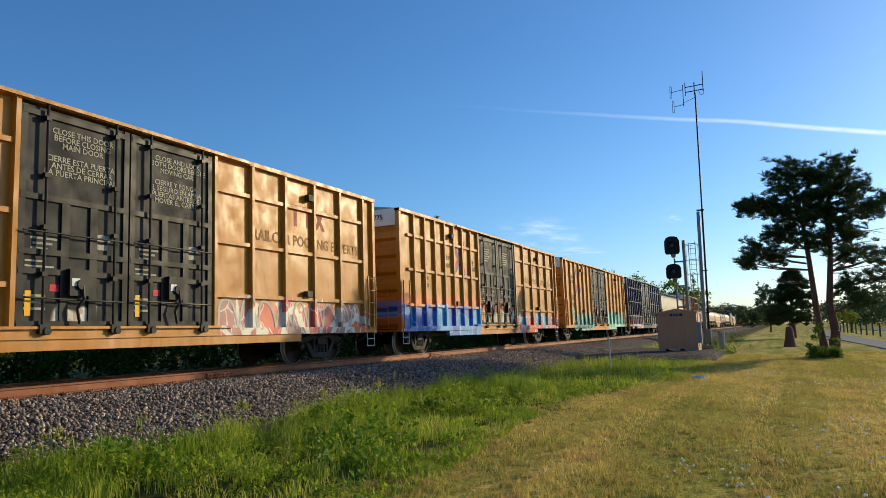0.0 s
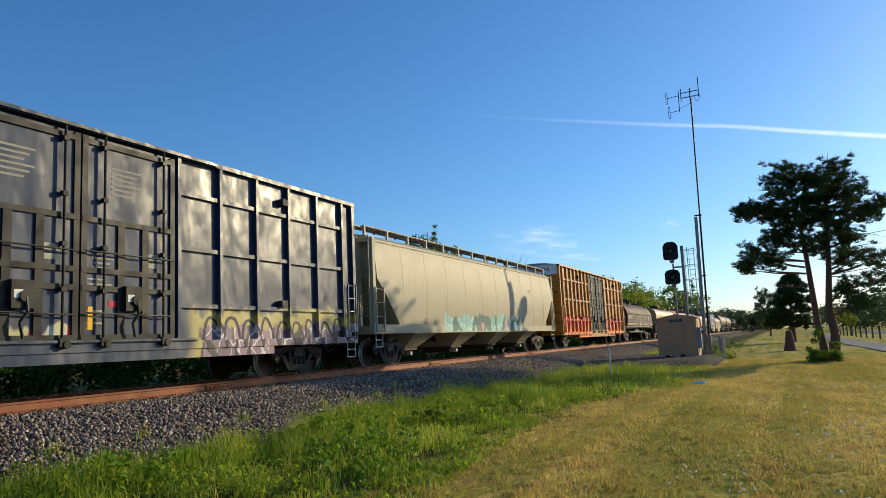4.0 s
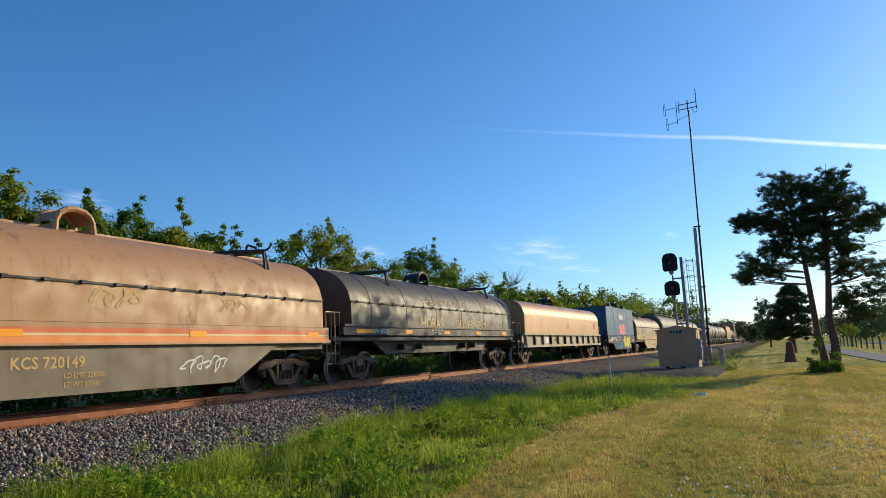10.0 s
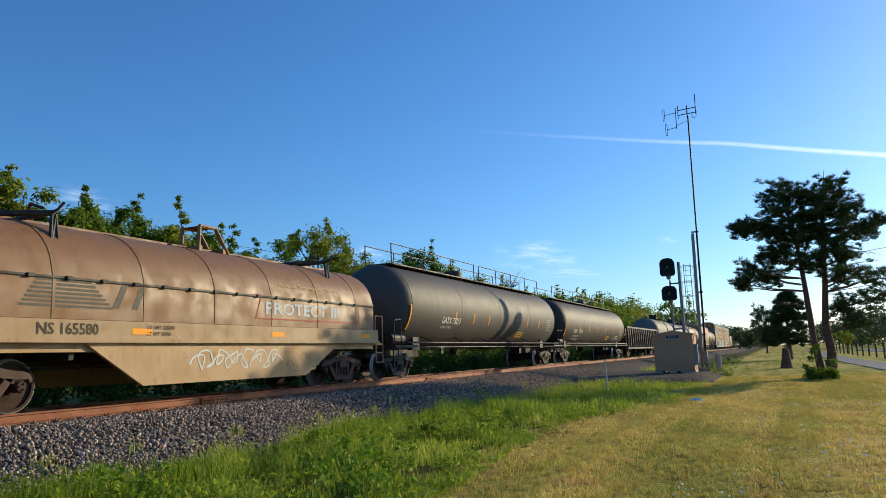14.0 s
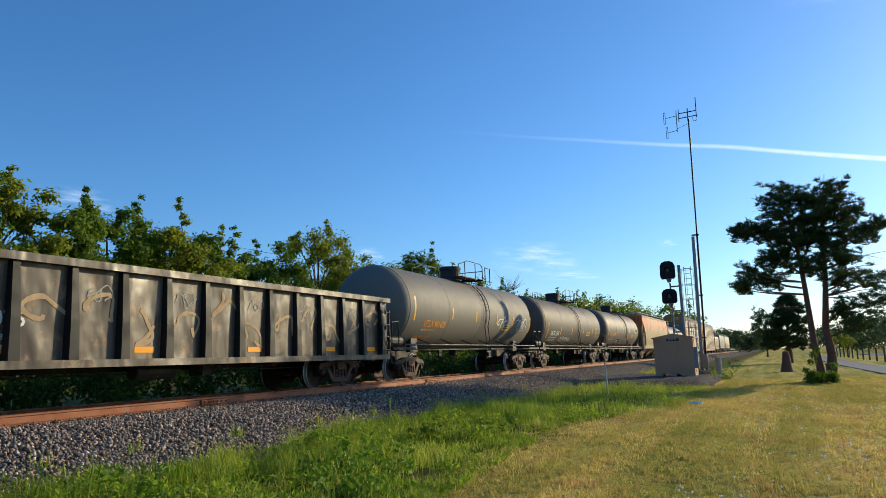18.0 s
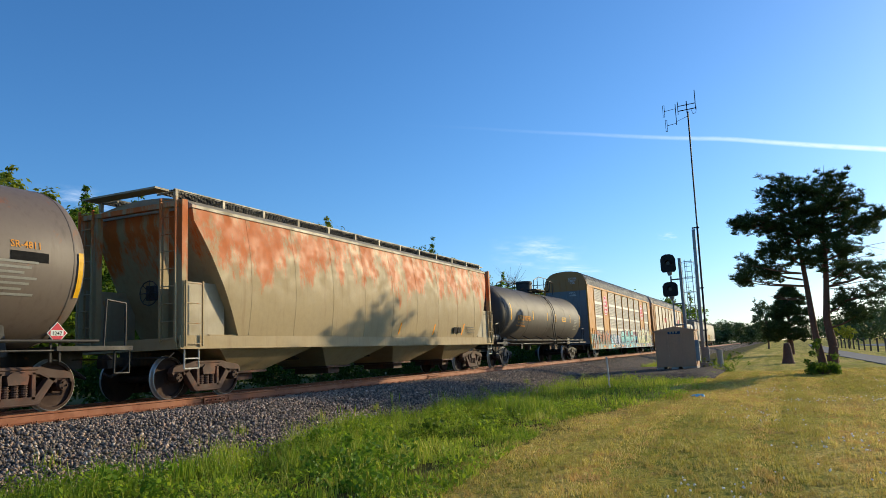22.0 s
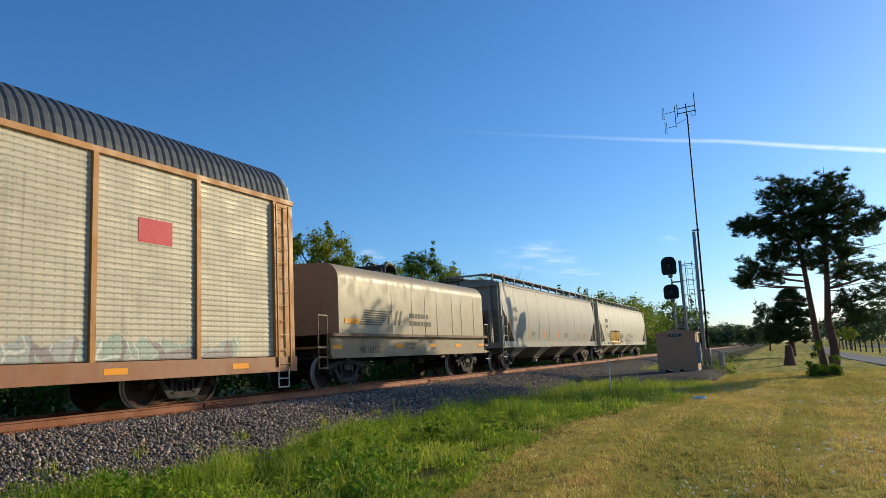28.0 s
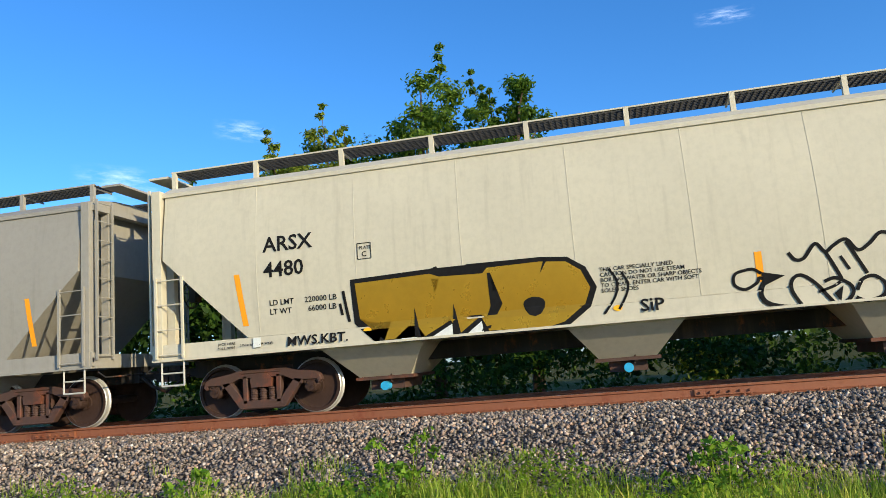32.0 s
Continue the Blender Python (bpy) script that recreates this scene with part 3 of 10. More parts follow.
def brake_wheel(car, y, z, mat, x=0.45):
    bm = bmesh.new()
    for k in range(12):
        a, b = 2 * math.pi * k / 12, 2 * math.pi * (k + 1) / 12
        cyl(bm, (x + 0.27 * math.cos(a), y, z + 0.27 * math.sin(a)), (x + 0.27 * math.cos(b), y, z + 0.27 * math.sin(b)), 0.014, 5)
    for k in range(4):
        a = math.pi * k / 4
        cyl(bm, (x - 0.27 * math.cos(a), y, z - 0.27 * math.sin(a)), (x + 0.27 * math.cos(a), y, z + 0.27 * math.sin(a)), 0.01, 5)
    bx(bm, x - 0.12, x + 0.12, y + 0.02, y + 0.14, z - 0.16, z + 0.16)
    part("hand_brake", bm, mat, car)


def begin(name, label, at, group="cars of the freight train"):
    c = thing(name, label, "freight car", group)
    MOVERS.append((c, at))
    return c


# ---- boxcars ----
def boxcar(at, length, label, body, door_mat, sides, texts, belts=True, posts_l=8, cap=True, door_text=False, number="", cross=None, logo=None, post0=0.68):
    car = begin("boxcar", label, at)
    zb, zt = 0.80, 4.95
    d0, d1 = 7.12, 11.72
    RELIEF[car.name] = rel = [(0.1, length - 0.1, zb, zb + 0.17, 1.5955), (3.9, length - 3.9, zb - 0.19, zb - 0.004, 1.5605), (0.0, 0.14, zb, zt, 1.5755), (length - 0.14, length, zb, zt, 1.5755)]
    for s in (1, -1):
        boxes("side_panel", body, car, (s * 1.42, s * 1.475, 0.02, d0, zb, zt - 0.1))
        boxes("side_panel", body, car, (s * 1.42, s * 1.475, d1, length - 0.02, zb, zt - 0.1))
        boxes("door_opening_back", M_IRON, car, (s * 1.38, s * 1.42, d0, d1, zb, zt - 0.1))
        k = posts_l
        ys = [post0 + (d0 - 0.04 - post0) * i / (k - 1) for i in range(k)] + [d1 + 0.08 + (length - 0.68 - d1 - 0.08) * i / 5 for i in range(6)]
        for y in ys:
            bm = bmesh.new()
            extrude_x = [(s * 1.475, y - 0.055), (s * 1.585, y - 0.045), (s * 1.585, y + 0.045), (s * 1.475, y + 0.055)]
            quads(bm, [[(x, yy, z) for x, yy in extrude_x] for z in (zb + 0.16, zt - 0.1)])
            part("post", bm, body, car)
            if s > 0:
                rel.append((y - 0.045, y + 0.045, zb + 0.17, zt - 0.1, 1.5855))
        for y0, y1 in ((0.0, 0.14), (length - 0.14, length)):
            boxes("corner_post", body, car, (s * 1.43, s * 1.575, y0, y1, zb - 0.02, zt - 0.02))
        if belts:
            for z in (4.10, 2.92, 1.70):
                if s > 0:
                    rel += [(0.66, d0 - 0.04, z - 0.045, z + 0.045, 1.5505), (d1 + 0.06, length - 0.66, z - 0.045, z + 0.045, 1.5505)]
                boxes("belt_rail", body, car, (s * 1.475, s * 1.55, 0.66, d0 - 0.04, z - 0.045, z + 0.045))
                boxes("belt_rail", body, car, (s * 1.475, s * 1.55, d1 + 0.06, length - 0.66, z - 0.045, z + 0.045))
        boxes("top_chord", body, car, (s * 1.40, s * 1.60, 0, length, zt - 0.11, zt - 0.01))
        boxes("side_sill", body, car, (s * 1.44, s * 1.595, 0.1, length - 0.1, zb, zb + 0.17), (s * 1.42, s * 1.56, 3.9, length - 3.9, zb - 0.19, zb - 0.003))
        # sliding plug doors
        dm = (d0 + d1) / 2
        boxes("door_track", body, car, (s * 1.5, s * 1.66, d0 - 0.6, d1 + 0.6, zb + 0.172, zb + 0.22), (s * 1.5, s * 1.65, d0 - 2.4, d1 + 1.2, zt - 0.095, zt - 0.045))
        for a, b in ((d0 + 0.03, dm - 0.02), (dm + 0.02, d1 - 0.03)):
            door = boxes("door", door_mat, car, (s * 1.43, s * 1.52, a, b, zb + 0.24, zt - 0.16), label="black double plug door, scuffed")
            w = b - a
            for y in (a, b - 0.12, a + w * 0.36, a + w * 0.62):
                bm = bmesh.new()
                h = 0.58 if y not in (a, b - 0.12) else 1.0
                bx(bm, s * 1.5195, s * 1.555, y, y + (0.12 if h == 1.0 else 0.16), zb + 0.25, zb + 0.25 + (zt - zb - 0.42) * h)
                part("stiffener", bm, M_DOORBAR if door_mat.name[:5] == "door_" else door_mat, door)
            for z in (1.06, 1.95, 2.28, 3.22, 4.68):
                boxes("crossbar", M_DOORBAR, door, (s * 1.521, s * 1.562, a + 0.02, b - 0.02, z - 0.05, z + 0.05))
            for y in (a + w * 0.2, a + w * 0.84):
                bm = bmesh.new()
                cyl(bm, (s * 1.61, y, zb + 0.13), (s * 1.61, y, zt - 0.06), 0.024, 8)
                for z in (1.0, 1.9, 2.7, 3.6, 4.6):
                    bx(bm, s * 1.55, s * 1.645, y - 0.05, y + 0.05, z - 0.04, z + 0.04)
                bx(bm, s * 1.56, s * 1.68, y - 0.09, y + 0.11, zb + 0.10, zb + 0.25)
                cyl(bm, (s * 1.60, y + 0.05, zb + 0.14), (s * 1.70, y + 0.05, zb + 0.14), 0.07, 10)
                part("lock_bar", bm, M_DOORBAR, door)
            bm = bmesh.new()
            y = a + w * 0.52
            bx(bm, s * 1.555, s * 1.65, y - 0.24, y + 0.16, 1.55, 2.02)
            tube(bm, [(s * 1.67, y, 1.75), (s * 1.69, y + 0.02, 1.5), (s * 1.67, y - 0.1, 1.32), (s * 1.67, y - 0.04, 1.06)], 0.026)
            cyl(bm, (s * 1.65, y - 0.02, 1.75), (s * 1.69, y - 0.02, 1.75), 0.09, 10)
            tube(bm, [(s * 1.63, a + 0.1, 1.5), (s * 1.63, b - 0.12, 1.46)], 0.017)
            tube(bm, [(s * 1.63, a + 0.04, 2.62), (s * 1.63, b - 0.08, 2.6)], 0.017)
            part("door_gear", bm, M_DOORBAR, door)
            if s > 0:
                each("notice", M_WHITE, door, (1.651, 1.654, y - 0.20, y - 0.04, 1.72, 1.86))
                each("notice", M_RED, door, (1.524, 1.527, a + w * 0.28, a + w * 0.42, 1.62, 1.74))
                each("notice", M_LETTER_G, door, *[(1.524, 1.526, a + 0.25 + 0.04 * (i % 2), a + 0.25 + 0.5 - 0.09 * (i % 3), 2.5 - 0.09 * i, 2.54 - 0.09 * i) for i in range(3)])
                each("notice", M_DOORTEXT, door, (1.524, 1.527, a + w * 0.66, a + w * 0.82, 2.58, 2.70), (1.524, 1.527, a + w * 0.66, a + w * 0.80, 2.42, 2.52))
                each("notice", M_YELLOW, door, (1.524, 1.527, a + w * 0.08, a + w * 0.13, 1.2, 1.62))
                each("notice", M_DOORTEXT, door, *[(1.524, 1.526, a + 0.16, a + 0.55 - 0.08 * (i % 2), 1.3 + 0.11 * i, 1.34 + 0.11 * i) for i in range(3)], *[(1.524, 1.526, a + 0.16, a + 0.7 - 0.2 * (i % 2), 2.02 + 0.09 * i, 2.05 + 0.09 * i) for i in range(2)])
                if door_text:
                    big = a < dm - 1
                    lines = ["CLOSE THIS DOOR", "BEFORE CLOSING", "MAIN DOOR", "", "CIERRE ESTA PUERTA", "ANTES DE CERRAR", "LA PUERTA PRINCIPAL"] if big else ["CLOSE AND LOCK", "BOTH DOORS BEFORE", "MOVING CAR", "", "CIERRE Y PONGA", "EL SEGURO EN AMBAS", "PUERTAS ANTES DE", "MOVER EL CARRO"]
                    for i, body_ in enumerate(lines):
                        if body_:
                            lettering("lettering", body_, door, M_DOORTEXT, a + w * 0.22 + 0.034 * (18 - len(body_)), 4.40 - 0.125 * i, 0.15, 1.521)
                else:
                    each("notice", M_LETTER_G, door, *[(1.524, 1.526, a + w * 0.3, a + w * 0.3 + 0.7 - 0.1 * (i % 3), 4.25 - 0.1 * i, 4.29 - 0.1 * i) for i in range(6)])
    # ends
    for y, s in ((0, -1), (length, 1)):
        bm = bmesh.new()
        prof = [(y - s * 0.12, zb)]
        for i in range(6):
            z = zb + 0.15 + 0.58 * i
            prof += [(y - s * 0.12, z), (y - s * 0.01, z + 0.10), (y - s * 0.01, z + 0.30), (y - s * 0.12, z + 0.44)]
        prof += [(y - s * 0.12, 4.36)]
        quads(bm, [[(x, yy, z) for yy, z in prof] for x in (-1.44, 1.44)], close=False, cap=False)
        part("corrugated_end", bm, body, car)
        boxes("end_header", M_WHITE if cap else body, car, (-1.44, 1.44, min(y, y - s * 0.1), max(y, y - s * 0.1), 4.36, zt - 0.02))
        for x in (-1.1, 1.1):
            bm = bmesh.new()
            tube(bm, [(x, y + s * 0.05, zb + 0.2), (x, y + s * 0.05, 2.1)], 0.016)
            for z in (1.2, 1.6, 2.0):
                tube(bm, [(x, y + s * 0.05, z), (x * 0.64, y + s * 0.05, z)], 0.014)
            part("grab_iron", bm, body, car)
        boxes("crossover_step", M_UNDER, car, (-0.7, 0.7, min(y, y + s * 0.25), max(y, y + s * 0.25), 1.12, 1.16))
    if number:
        lettering("lettering", number, car, M_LETTER, 0.0, 4.58, 0.24, 0.25, ends=True, off=0.012)
    bm = bmesh.new()
    for i in range(int(length / 1.2)):
        extrude_y(bm, [(-1.46, zt - 0.012), (-0.7, zt + 0.10), (0, zt + 0.13), (0.7, zt + 0.10), (1.46, zt - 0.012)], i * 1.2 + 0.03, i * 1.2 + 1.16)
    extrude_y(bm, [(-1.45, zt - 0.08), (-0.7, zt + 0.05), (0, zt + 0.09), (0.7, zt + 0.05), (1.45, zt - 0.08)], 0.02, length - 0.02)
    part("roof", bm, M_ROOF, car)
    boxes("floor", M_UNDER, car, (-1.4, 1.4, 0.14, length - 0.14, zb + 0.22, zb + 0.32))
    for y0, y1 in ((0.12, 0.55), (length - 0.55, length - 0.12)):
        ladder(car, 1.63, y0, y1, zb + 0.1, 2.5, body, 5)
        ladder(car, -1.63, y0, y1, zb + 0.1, 2.5, body, 5)
        stirrup(car, 1.56, (y0 + y1) / 2, zb + 0.02, M_IRON if not cap else M_GRAB)
    brake_gear(car, length)
    couplers(car, length)
    brake_wheel(car, -0.12, 3.0, body)
    for z, y in ((4.45, 4.2), (4.45, 15.3), (1.85, 4.6), (1.85, 15.2)):
        boxes("door_stop", M_IRON, car, (1.5, 1.64, y, y + 0.22, z - 0.1, z + 0.06))
    truck(car, 2.28, at, sides), truck(car, length - 2.28, at, sides)
    for body_, y, z, size, m in texts:
        lettering("lettering", body_, car, m, y, z, size, 1.476)
    if logo:
        y, z = logo
        m = plain("logo_faded", rgb(158, 72, 52), 0.6, grain=6, amount=0.4)
        for k in (0, 0.55):
            decal("logo_bar", [(y + k, z + 0.42), (y + k + 0.5, z + 0.42), (y + k + 0.5, z + 0.56), (y + k, z + 0.56)], car, m, lambda q: 1.476, 0.004)
            decal("logo_bar", [(y + k + 0.18, z), (y + k + 0.32, z), (y + k + 0.32, z + 0.42), (y + k + 0.18, z + 0.42)], car, m, lambda q: 1.476, 0.004)
        for sg in (1, -1):
            decal("logo_bar", [(y + 1.1, z + 0.28 - 0.28 * sg), (y + 1.25, z + 0.28 - 0.28 * sg), (y + 1.62, z + 0.28 + 0.28 * sg), (y + 1.47, z + 0.28 + 0.28 * sg)], car, m, lambda q: 1.476, 0.004 + 0.002 * sg)
    if cross:
        y, z = cross
        for sy in (1, -1):
            for sz in (1, -1):
                for m, o in ((M_BLUE, 0.13), (M_RED, -0.10)):
                    q = [(y + sy * 0.14, z + sz * (0.04 + o)), (y + sy * 0.60, z + sz * (0.50 + o)), (y + sy * 0.60, z + sz * (0.70 + o)), (y + sy * 0.14, z + sz * (0.24 + o))]
                    decal("arrow_mark", q, car, m, lambda v: 1.476, 0.004)
        stroke(car, [(y + 0.17 * math.cos(a), z + 0.24 * math.sin(a)) for a in (math.pi * i / 5 for i in range(10))], 0.1, M_BLUE, lambda v: 1.476, 0.007, True)
    return car


M_ROOF = paint("galvanised_roof", rgb(150, 148, 140), 0.5, 0.5, 0.4, rust=0.25)
ORANGE = rgb(188, 124, 24)
DOOR = rgb(42, 42, 43)
door_clean = paint("door_black", DOOR, 0.6, 0.0, 0.2, rgb(66, 62, 55), spec=0.2, dent=0.2, dent_scale=2.5)
body_a = paint("car_orange_a", ORANGE, 0.46, 0, 0.35, rgb(120, 75, 30), dent=0.5, sprays=[
    dict(box=(11.9, 18.4, 0.8, 1.62), fills=[rgb(225, 100, 40), rgb(205, 100, 95), rgb(150, 140, 135), rgb(215, 85, 75)], line=rgb(225, 220, 205), seed=1.0, scale=1.1, alpha=0.93),
    dict(box=(-1.0, 7.0, 0.8, 1.7), fills=[rgb(120, 190, 210), rgb(225, 120, 60)], line=WHITE, seed=2.0)])
door_a = paint("door_black_a", DOOR, 0.6, 0.0, 0.2, rgb(66, 62, 55), spec=0.2, dent=0.2, dent_scale=2.5, sprays=[dict(box=(7.8, 8.7, 1.1, 1.35), fills=[WHITE, rgb(215, 205, 190)], line=rgb(190, 170, 150), seed=3.0, scale=1.6)])
boxcar(-244.4, 18.9, "orange boxcar with black plug doors, warning notices and faded spray paint", body_a, door_a, M_TRUCK_GREY,
       [("RAILCAR POOLING EXPERTS", 13.15, 3.1, 0.38, M_LETTER_F)], door_text=True, number="673512", logo=(14.65, 3.62))
body_b = paint("car_orange_b", ORANGE, 0.46, 0, 0.35, rgb(120, 75, 30), dent=0.5, sprays=[
    dict(box=(0.1, 7.2, 0.6, 1.75), fills=[rgb(14, 104, 196), rgb(36, 150, 222), rgb(20, 84, 170), rgb(60, 168, 228)], line=rgb(20, 96, 190), seed=4.0, halo=rgb(214, 110, 40), scale=0.8, shine=rgb(130, 196, 236)),
    dict(box=(11.7, 18.7, 0.6, 1.55), fills=[rgb(85, 190, 205), rgb(70, 150, 190), rgb(205, 80, 50)], line=rgb(215, 60, 40), seed=5.0, alpha=0.85)])
door_b = paint("door_black_b", DOOR, 0.6, 0.0, 0.2, rgb(66, 62, 55), spec=0.2, dent=0.2, sprays=[dict(box=(7.1, 11.8, 0.9, 1.7), fills=[rgb(215, 210, 195), rgb(190, 180, 160)], line=rgb(70, 45, 40), seed=6.0, halo=rgb(180, 70, 45), scale=1.0)])
boxcar(-223.85, 18.9, "orange boxcar with black doors and blue spray-painted letters", body_b, door_b, M_TRUCK_GREY,
       [("next", 3.75, 3.5, 0.34, M_LETTER), ("load", 3.75, 3.2, 0.34, M_LETTER), ("any", 6.3, 3.5, 0.3, M_LETTER), ("road", 6.3, 3.22, 0.3, M_LETTER), ("75", 1.85, 3.1, 0.42, M_LETTER), ("204900", 1.75, 2.62, 0.2, M_LETTER), ("81100", 1.9, 2.36, 0.2, M_LETTER),
        ("RAILCAR POOLING EXPERTS", 13.1, 3.1, 0.36, M_LETTER_F)], number="675775", cross=(5.22, 3.6), logo=(14.65, 3.62), post0=1.1)
body_c = paint("car_orange_c", rgb(200, 134, 30), 0.46, 0, 0.3, rgb(120, 75, 30), dent=0.5, sprays=[
    dict(box=(2.5, 7.3, 0.6, 1.55), fills=[rgb(120, 170, 145), rgb(90, 150, 140), rgb(150, 185, 160)], line=rgb(50, 75, 65), seed=7.0, scale=0.9),
    dict(box=(11.8, 18.2, 0.6, 1.9), fills=[rgb(64, 180, 150), rgb(52, 150, 136), rgb(128, 200, 180), rgb(96, 190, 168)], line=rgb(170, 210, 196), seed=8.0, scale=0.75, shine=rgb(190, 225, 215))])
boxcar(-203.4, 18.85, "orange boxcar with black plug doors and sea-green spray paint", body_c, door_clean, M_TRUCK_GREY,
       [("667799", 1.5, 2.05, 0.40, M_LETTER), ("TBOX", 1.95, 2.5, 0.44, M_LETTER), ("next", 2.1, 3.85, 0.34, M_LETTER), ("load", 2.1, 3.55, 0.34, M_LETTER), ("RAILCAR POOLING EXPERTS", 13.1, 3.1, 0.36, M_LETTER_F)], belts=False, posts_l=7, number="667799", cross=(3.95, 3.75), logo=(14.65, 3.62))
NAVY = rgb(30, 48, 80)
body_d = paint("car_navy", NAVY, 0.38, 0.0, 0.2, rgb(50, 62, 80), dent=0.55, spec=0.38, sprays=[
    dict(box=(1.4, 7.2, 0.55, 1.45), fills=[rgb(205, 205, 195), rgb(180, 200, 200), rgb(205, 60, 70)], line=rgb(205, 55, 65), seed=9.0, halo=rgb(180, 150, 85), scale=1.0),
    dict(box=(-0.2, 1.6, 0.55, 1.1), fills=[rgb(125, 135, 75), rgb(170, 170, 70)], line=rgb(120, 125, 85), seed=10.0),
    dict(box=(12.4, 18.9, 0.55, 1.35), fills=[rgb(120, 105, 145), rgb(150, 120, 140), rgb(85, 75, 110)], line=rgb(40, 38, 60), seed=11.0, halo=rgb(185, 170, 90))])
door_d = paint("door_navy", NAVY, 0.42, 0.0, 0.2, rgb(50, 62, 80), dent=0.4, spec=0.3, sprays=[dict(box=(7.2, 9.6, 0.9, 1.3), fills=[rgb(205, 205, 195), rgb(180, 175, 90)], line=rgb(205, 55, 65), seed=12.0)])
boxcar(-183.3, 18.85, "dark blue boxcar with white lettering and red spray paint", body_d, door_d, M_TRUCK_GREY,
       [("BK", 2.14, 3.48, 0.38, M_LETTER_W), ("TY", 3.1, 3.48, 0.38, M_LETTER_W), ("15", 2.16, 3.1, 0.38, M_LETTER_W), ("86", 3.08, 3.1, 0.38, M_LETTER_W), ("44", 4.0, 3.1, 0.38, M_LETTER_W), ("LD LMT 205400", 1.95, 2.68, 0.2, M_LETTER_W), ("LT WT 80600", 1.95, 2.4, 0.2, M_LETTER_W), ("CU FT 7550", 1.95, 2.18, 0.2, M_LETTER_W)], post0=1.0)
lettering("lettering", "EXCESS HEIGHT CAR", MOVERS[-1][0], M_LETTER, 0.0, 4.62, 0.17, -0.35, ends=True, off=0.012)
lettering("lettering", "BKTY 158644", MOVERS[-1][0], M_LETTER_W, 0.0, 4.08, 0.22, -0.25, ends=True, off=0.012)
body_f = paint("car_orange_d", ORANGE, 0.44, 0, 0.3, rgb(120, 75, 30), dent=0.55, sprays=[
    dict(box=(0.55, 7.1, 0.6, 2.0), fills=[rgb(224, 92, 48), rgb(230, 112, 52), rgb(214, 78, 50)], low=rgb(235, 112, 20), fade=1.1, line=rgb(238, 130, 60), shine=rgb(235, 120, 80), seed=13.0, scale=0.85),
    dict(box=(11.9, 18.0, 0.6, 1.95), fills=[rgb(226, 70, 34), rgb(238, 112, 28), rgb(232, 92, 36)], low=rgb(235, 112, 20), fade=1.1, line=rgb(35, 32, 32), seed=14.0, scale=0.8)])
boxcar(-141.7, 18.75, "orange boxcar with black plug doors and red-orange spray-painted letters", body_f, door_clean, M_TRUCK_GREY,
       [("TB", 0.24, 3.42, 0.34, M_LETTER), ("OX", 1.0, 3.43, 0.36, M_LETTER), ("63", 0.24, 3.02, 0.34, M_LETTER), ("38", 1.02, 3.02, 0.36, M_LETTER), ("10", 1.95, 3.02, 0.36, M_LETTER), ("LD LMT", 1.05, 2.55, 0.18, M_LETTER), ("LT WT", 1.05, 2.33, 0.18, M_LETTER), ("next", 2.78, 3.7, 0.30, M_LETTER), ("load", 2.78, 3.43, 0.30, M_LETTER), ("any", 5.4, 3.5, 0.30, M_LETTER), ("road", 5.4, 3.22, 0.30, M_LETTER),
        ("RAILCAR POOLING EXPERTS", 12.9, 3.08, 0.38, M_LETTER)], number="633810", cross=(4.45, 3.6), logo=(14.65, 3.62))

FLAT = lambda z: 1.476
M_FIRE = fading("spray_fire", rgb(240, 122, 24), rgb(228, 74, 62), 0.95, 1.6)
M_SHINE = plain("spray_shine", rgb(238, 190, 160), 0.5)
M_PLUM = plain("spray_plum", rgb(66, 56, 72), 0.5)
spray_letters(MOVERS[-1][0], "TOUGHT2", 0.75, 0.72, 6.3, 1.32, M_FIRE, M_BLACK, FLAT, 0.36, 0.06, M_SHINE, 3)
spray_letters(MOVERS[-1][0], "MDRE", 12.05, 0.72, 5.6, 1.3, M_FIRE, M_BLACK, FLAT, 0.42, 0.06, M_SHINE, 4)
M_CHROME = fading("spray_chrome", rgb(196, 200, 206), rgb(176, 190, 200), 0.8, 1.6)
M_CRIMSON = plain("spray_crimson", rgb(200, 44, 62), 0.5, grain=5)
spray_letters(MOVERS[3][0], "BOON", 2.1, 0.66, 5.0, 1.16, M_CHROME, M_CRIMSON, FLAT, 0.38, 0.09, M_WHITE, 5)
M_SEA = fading("spray_sea", rgb(34, 104, 108), rgb(120, 196, 184), 0.8, 1.5)
spray_letters(MOVERS[2][0], "ZERO", 2.3, 0.68, 4.7, 1.2, M_SEA, plain("spray_mint", rgb(186, 212, 196), 0.5), FLAT, 0.4, 0.05, M_WHITE, 6)
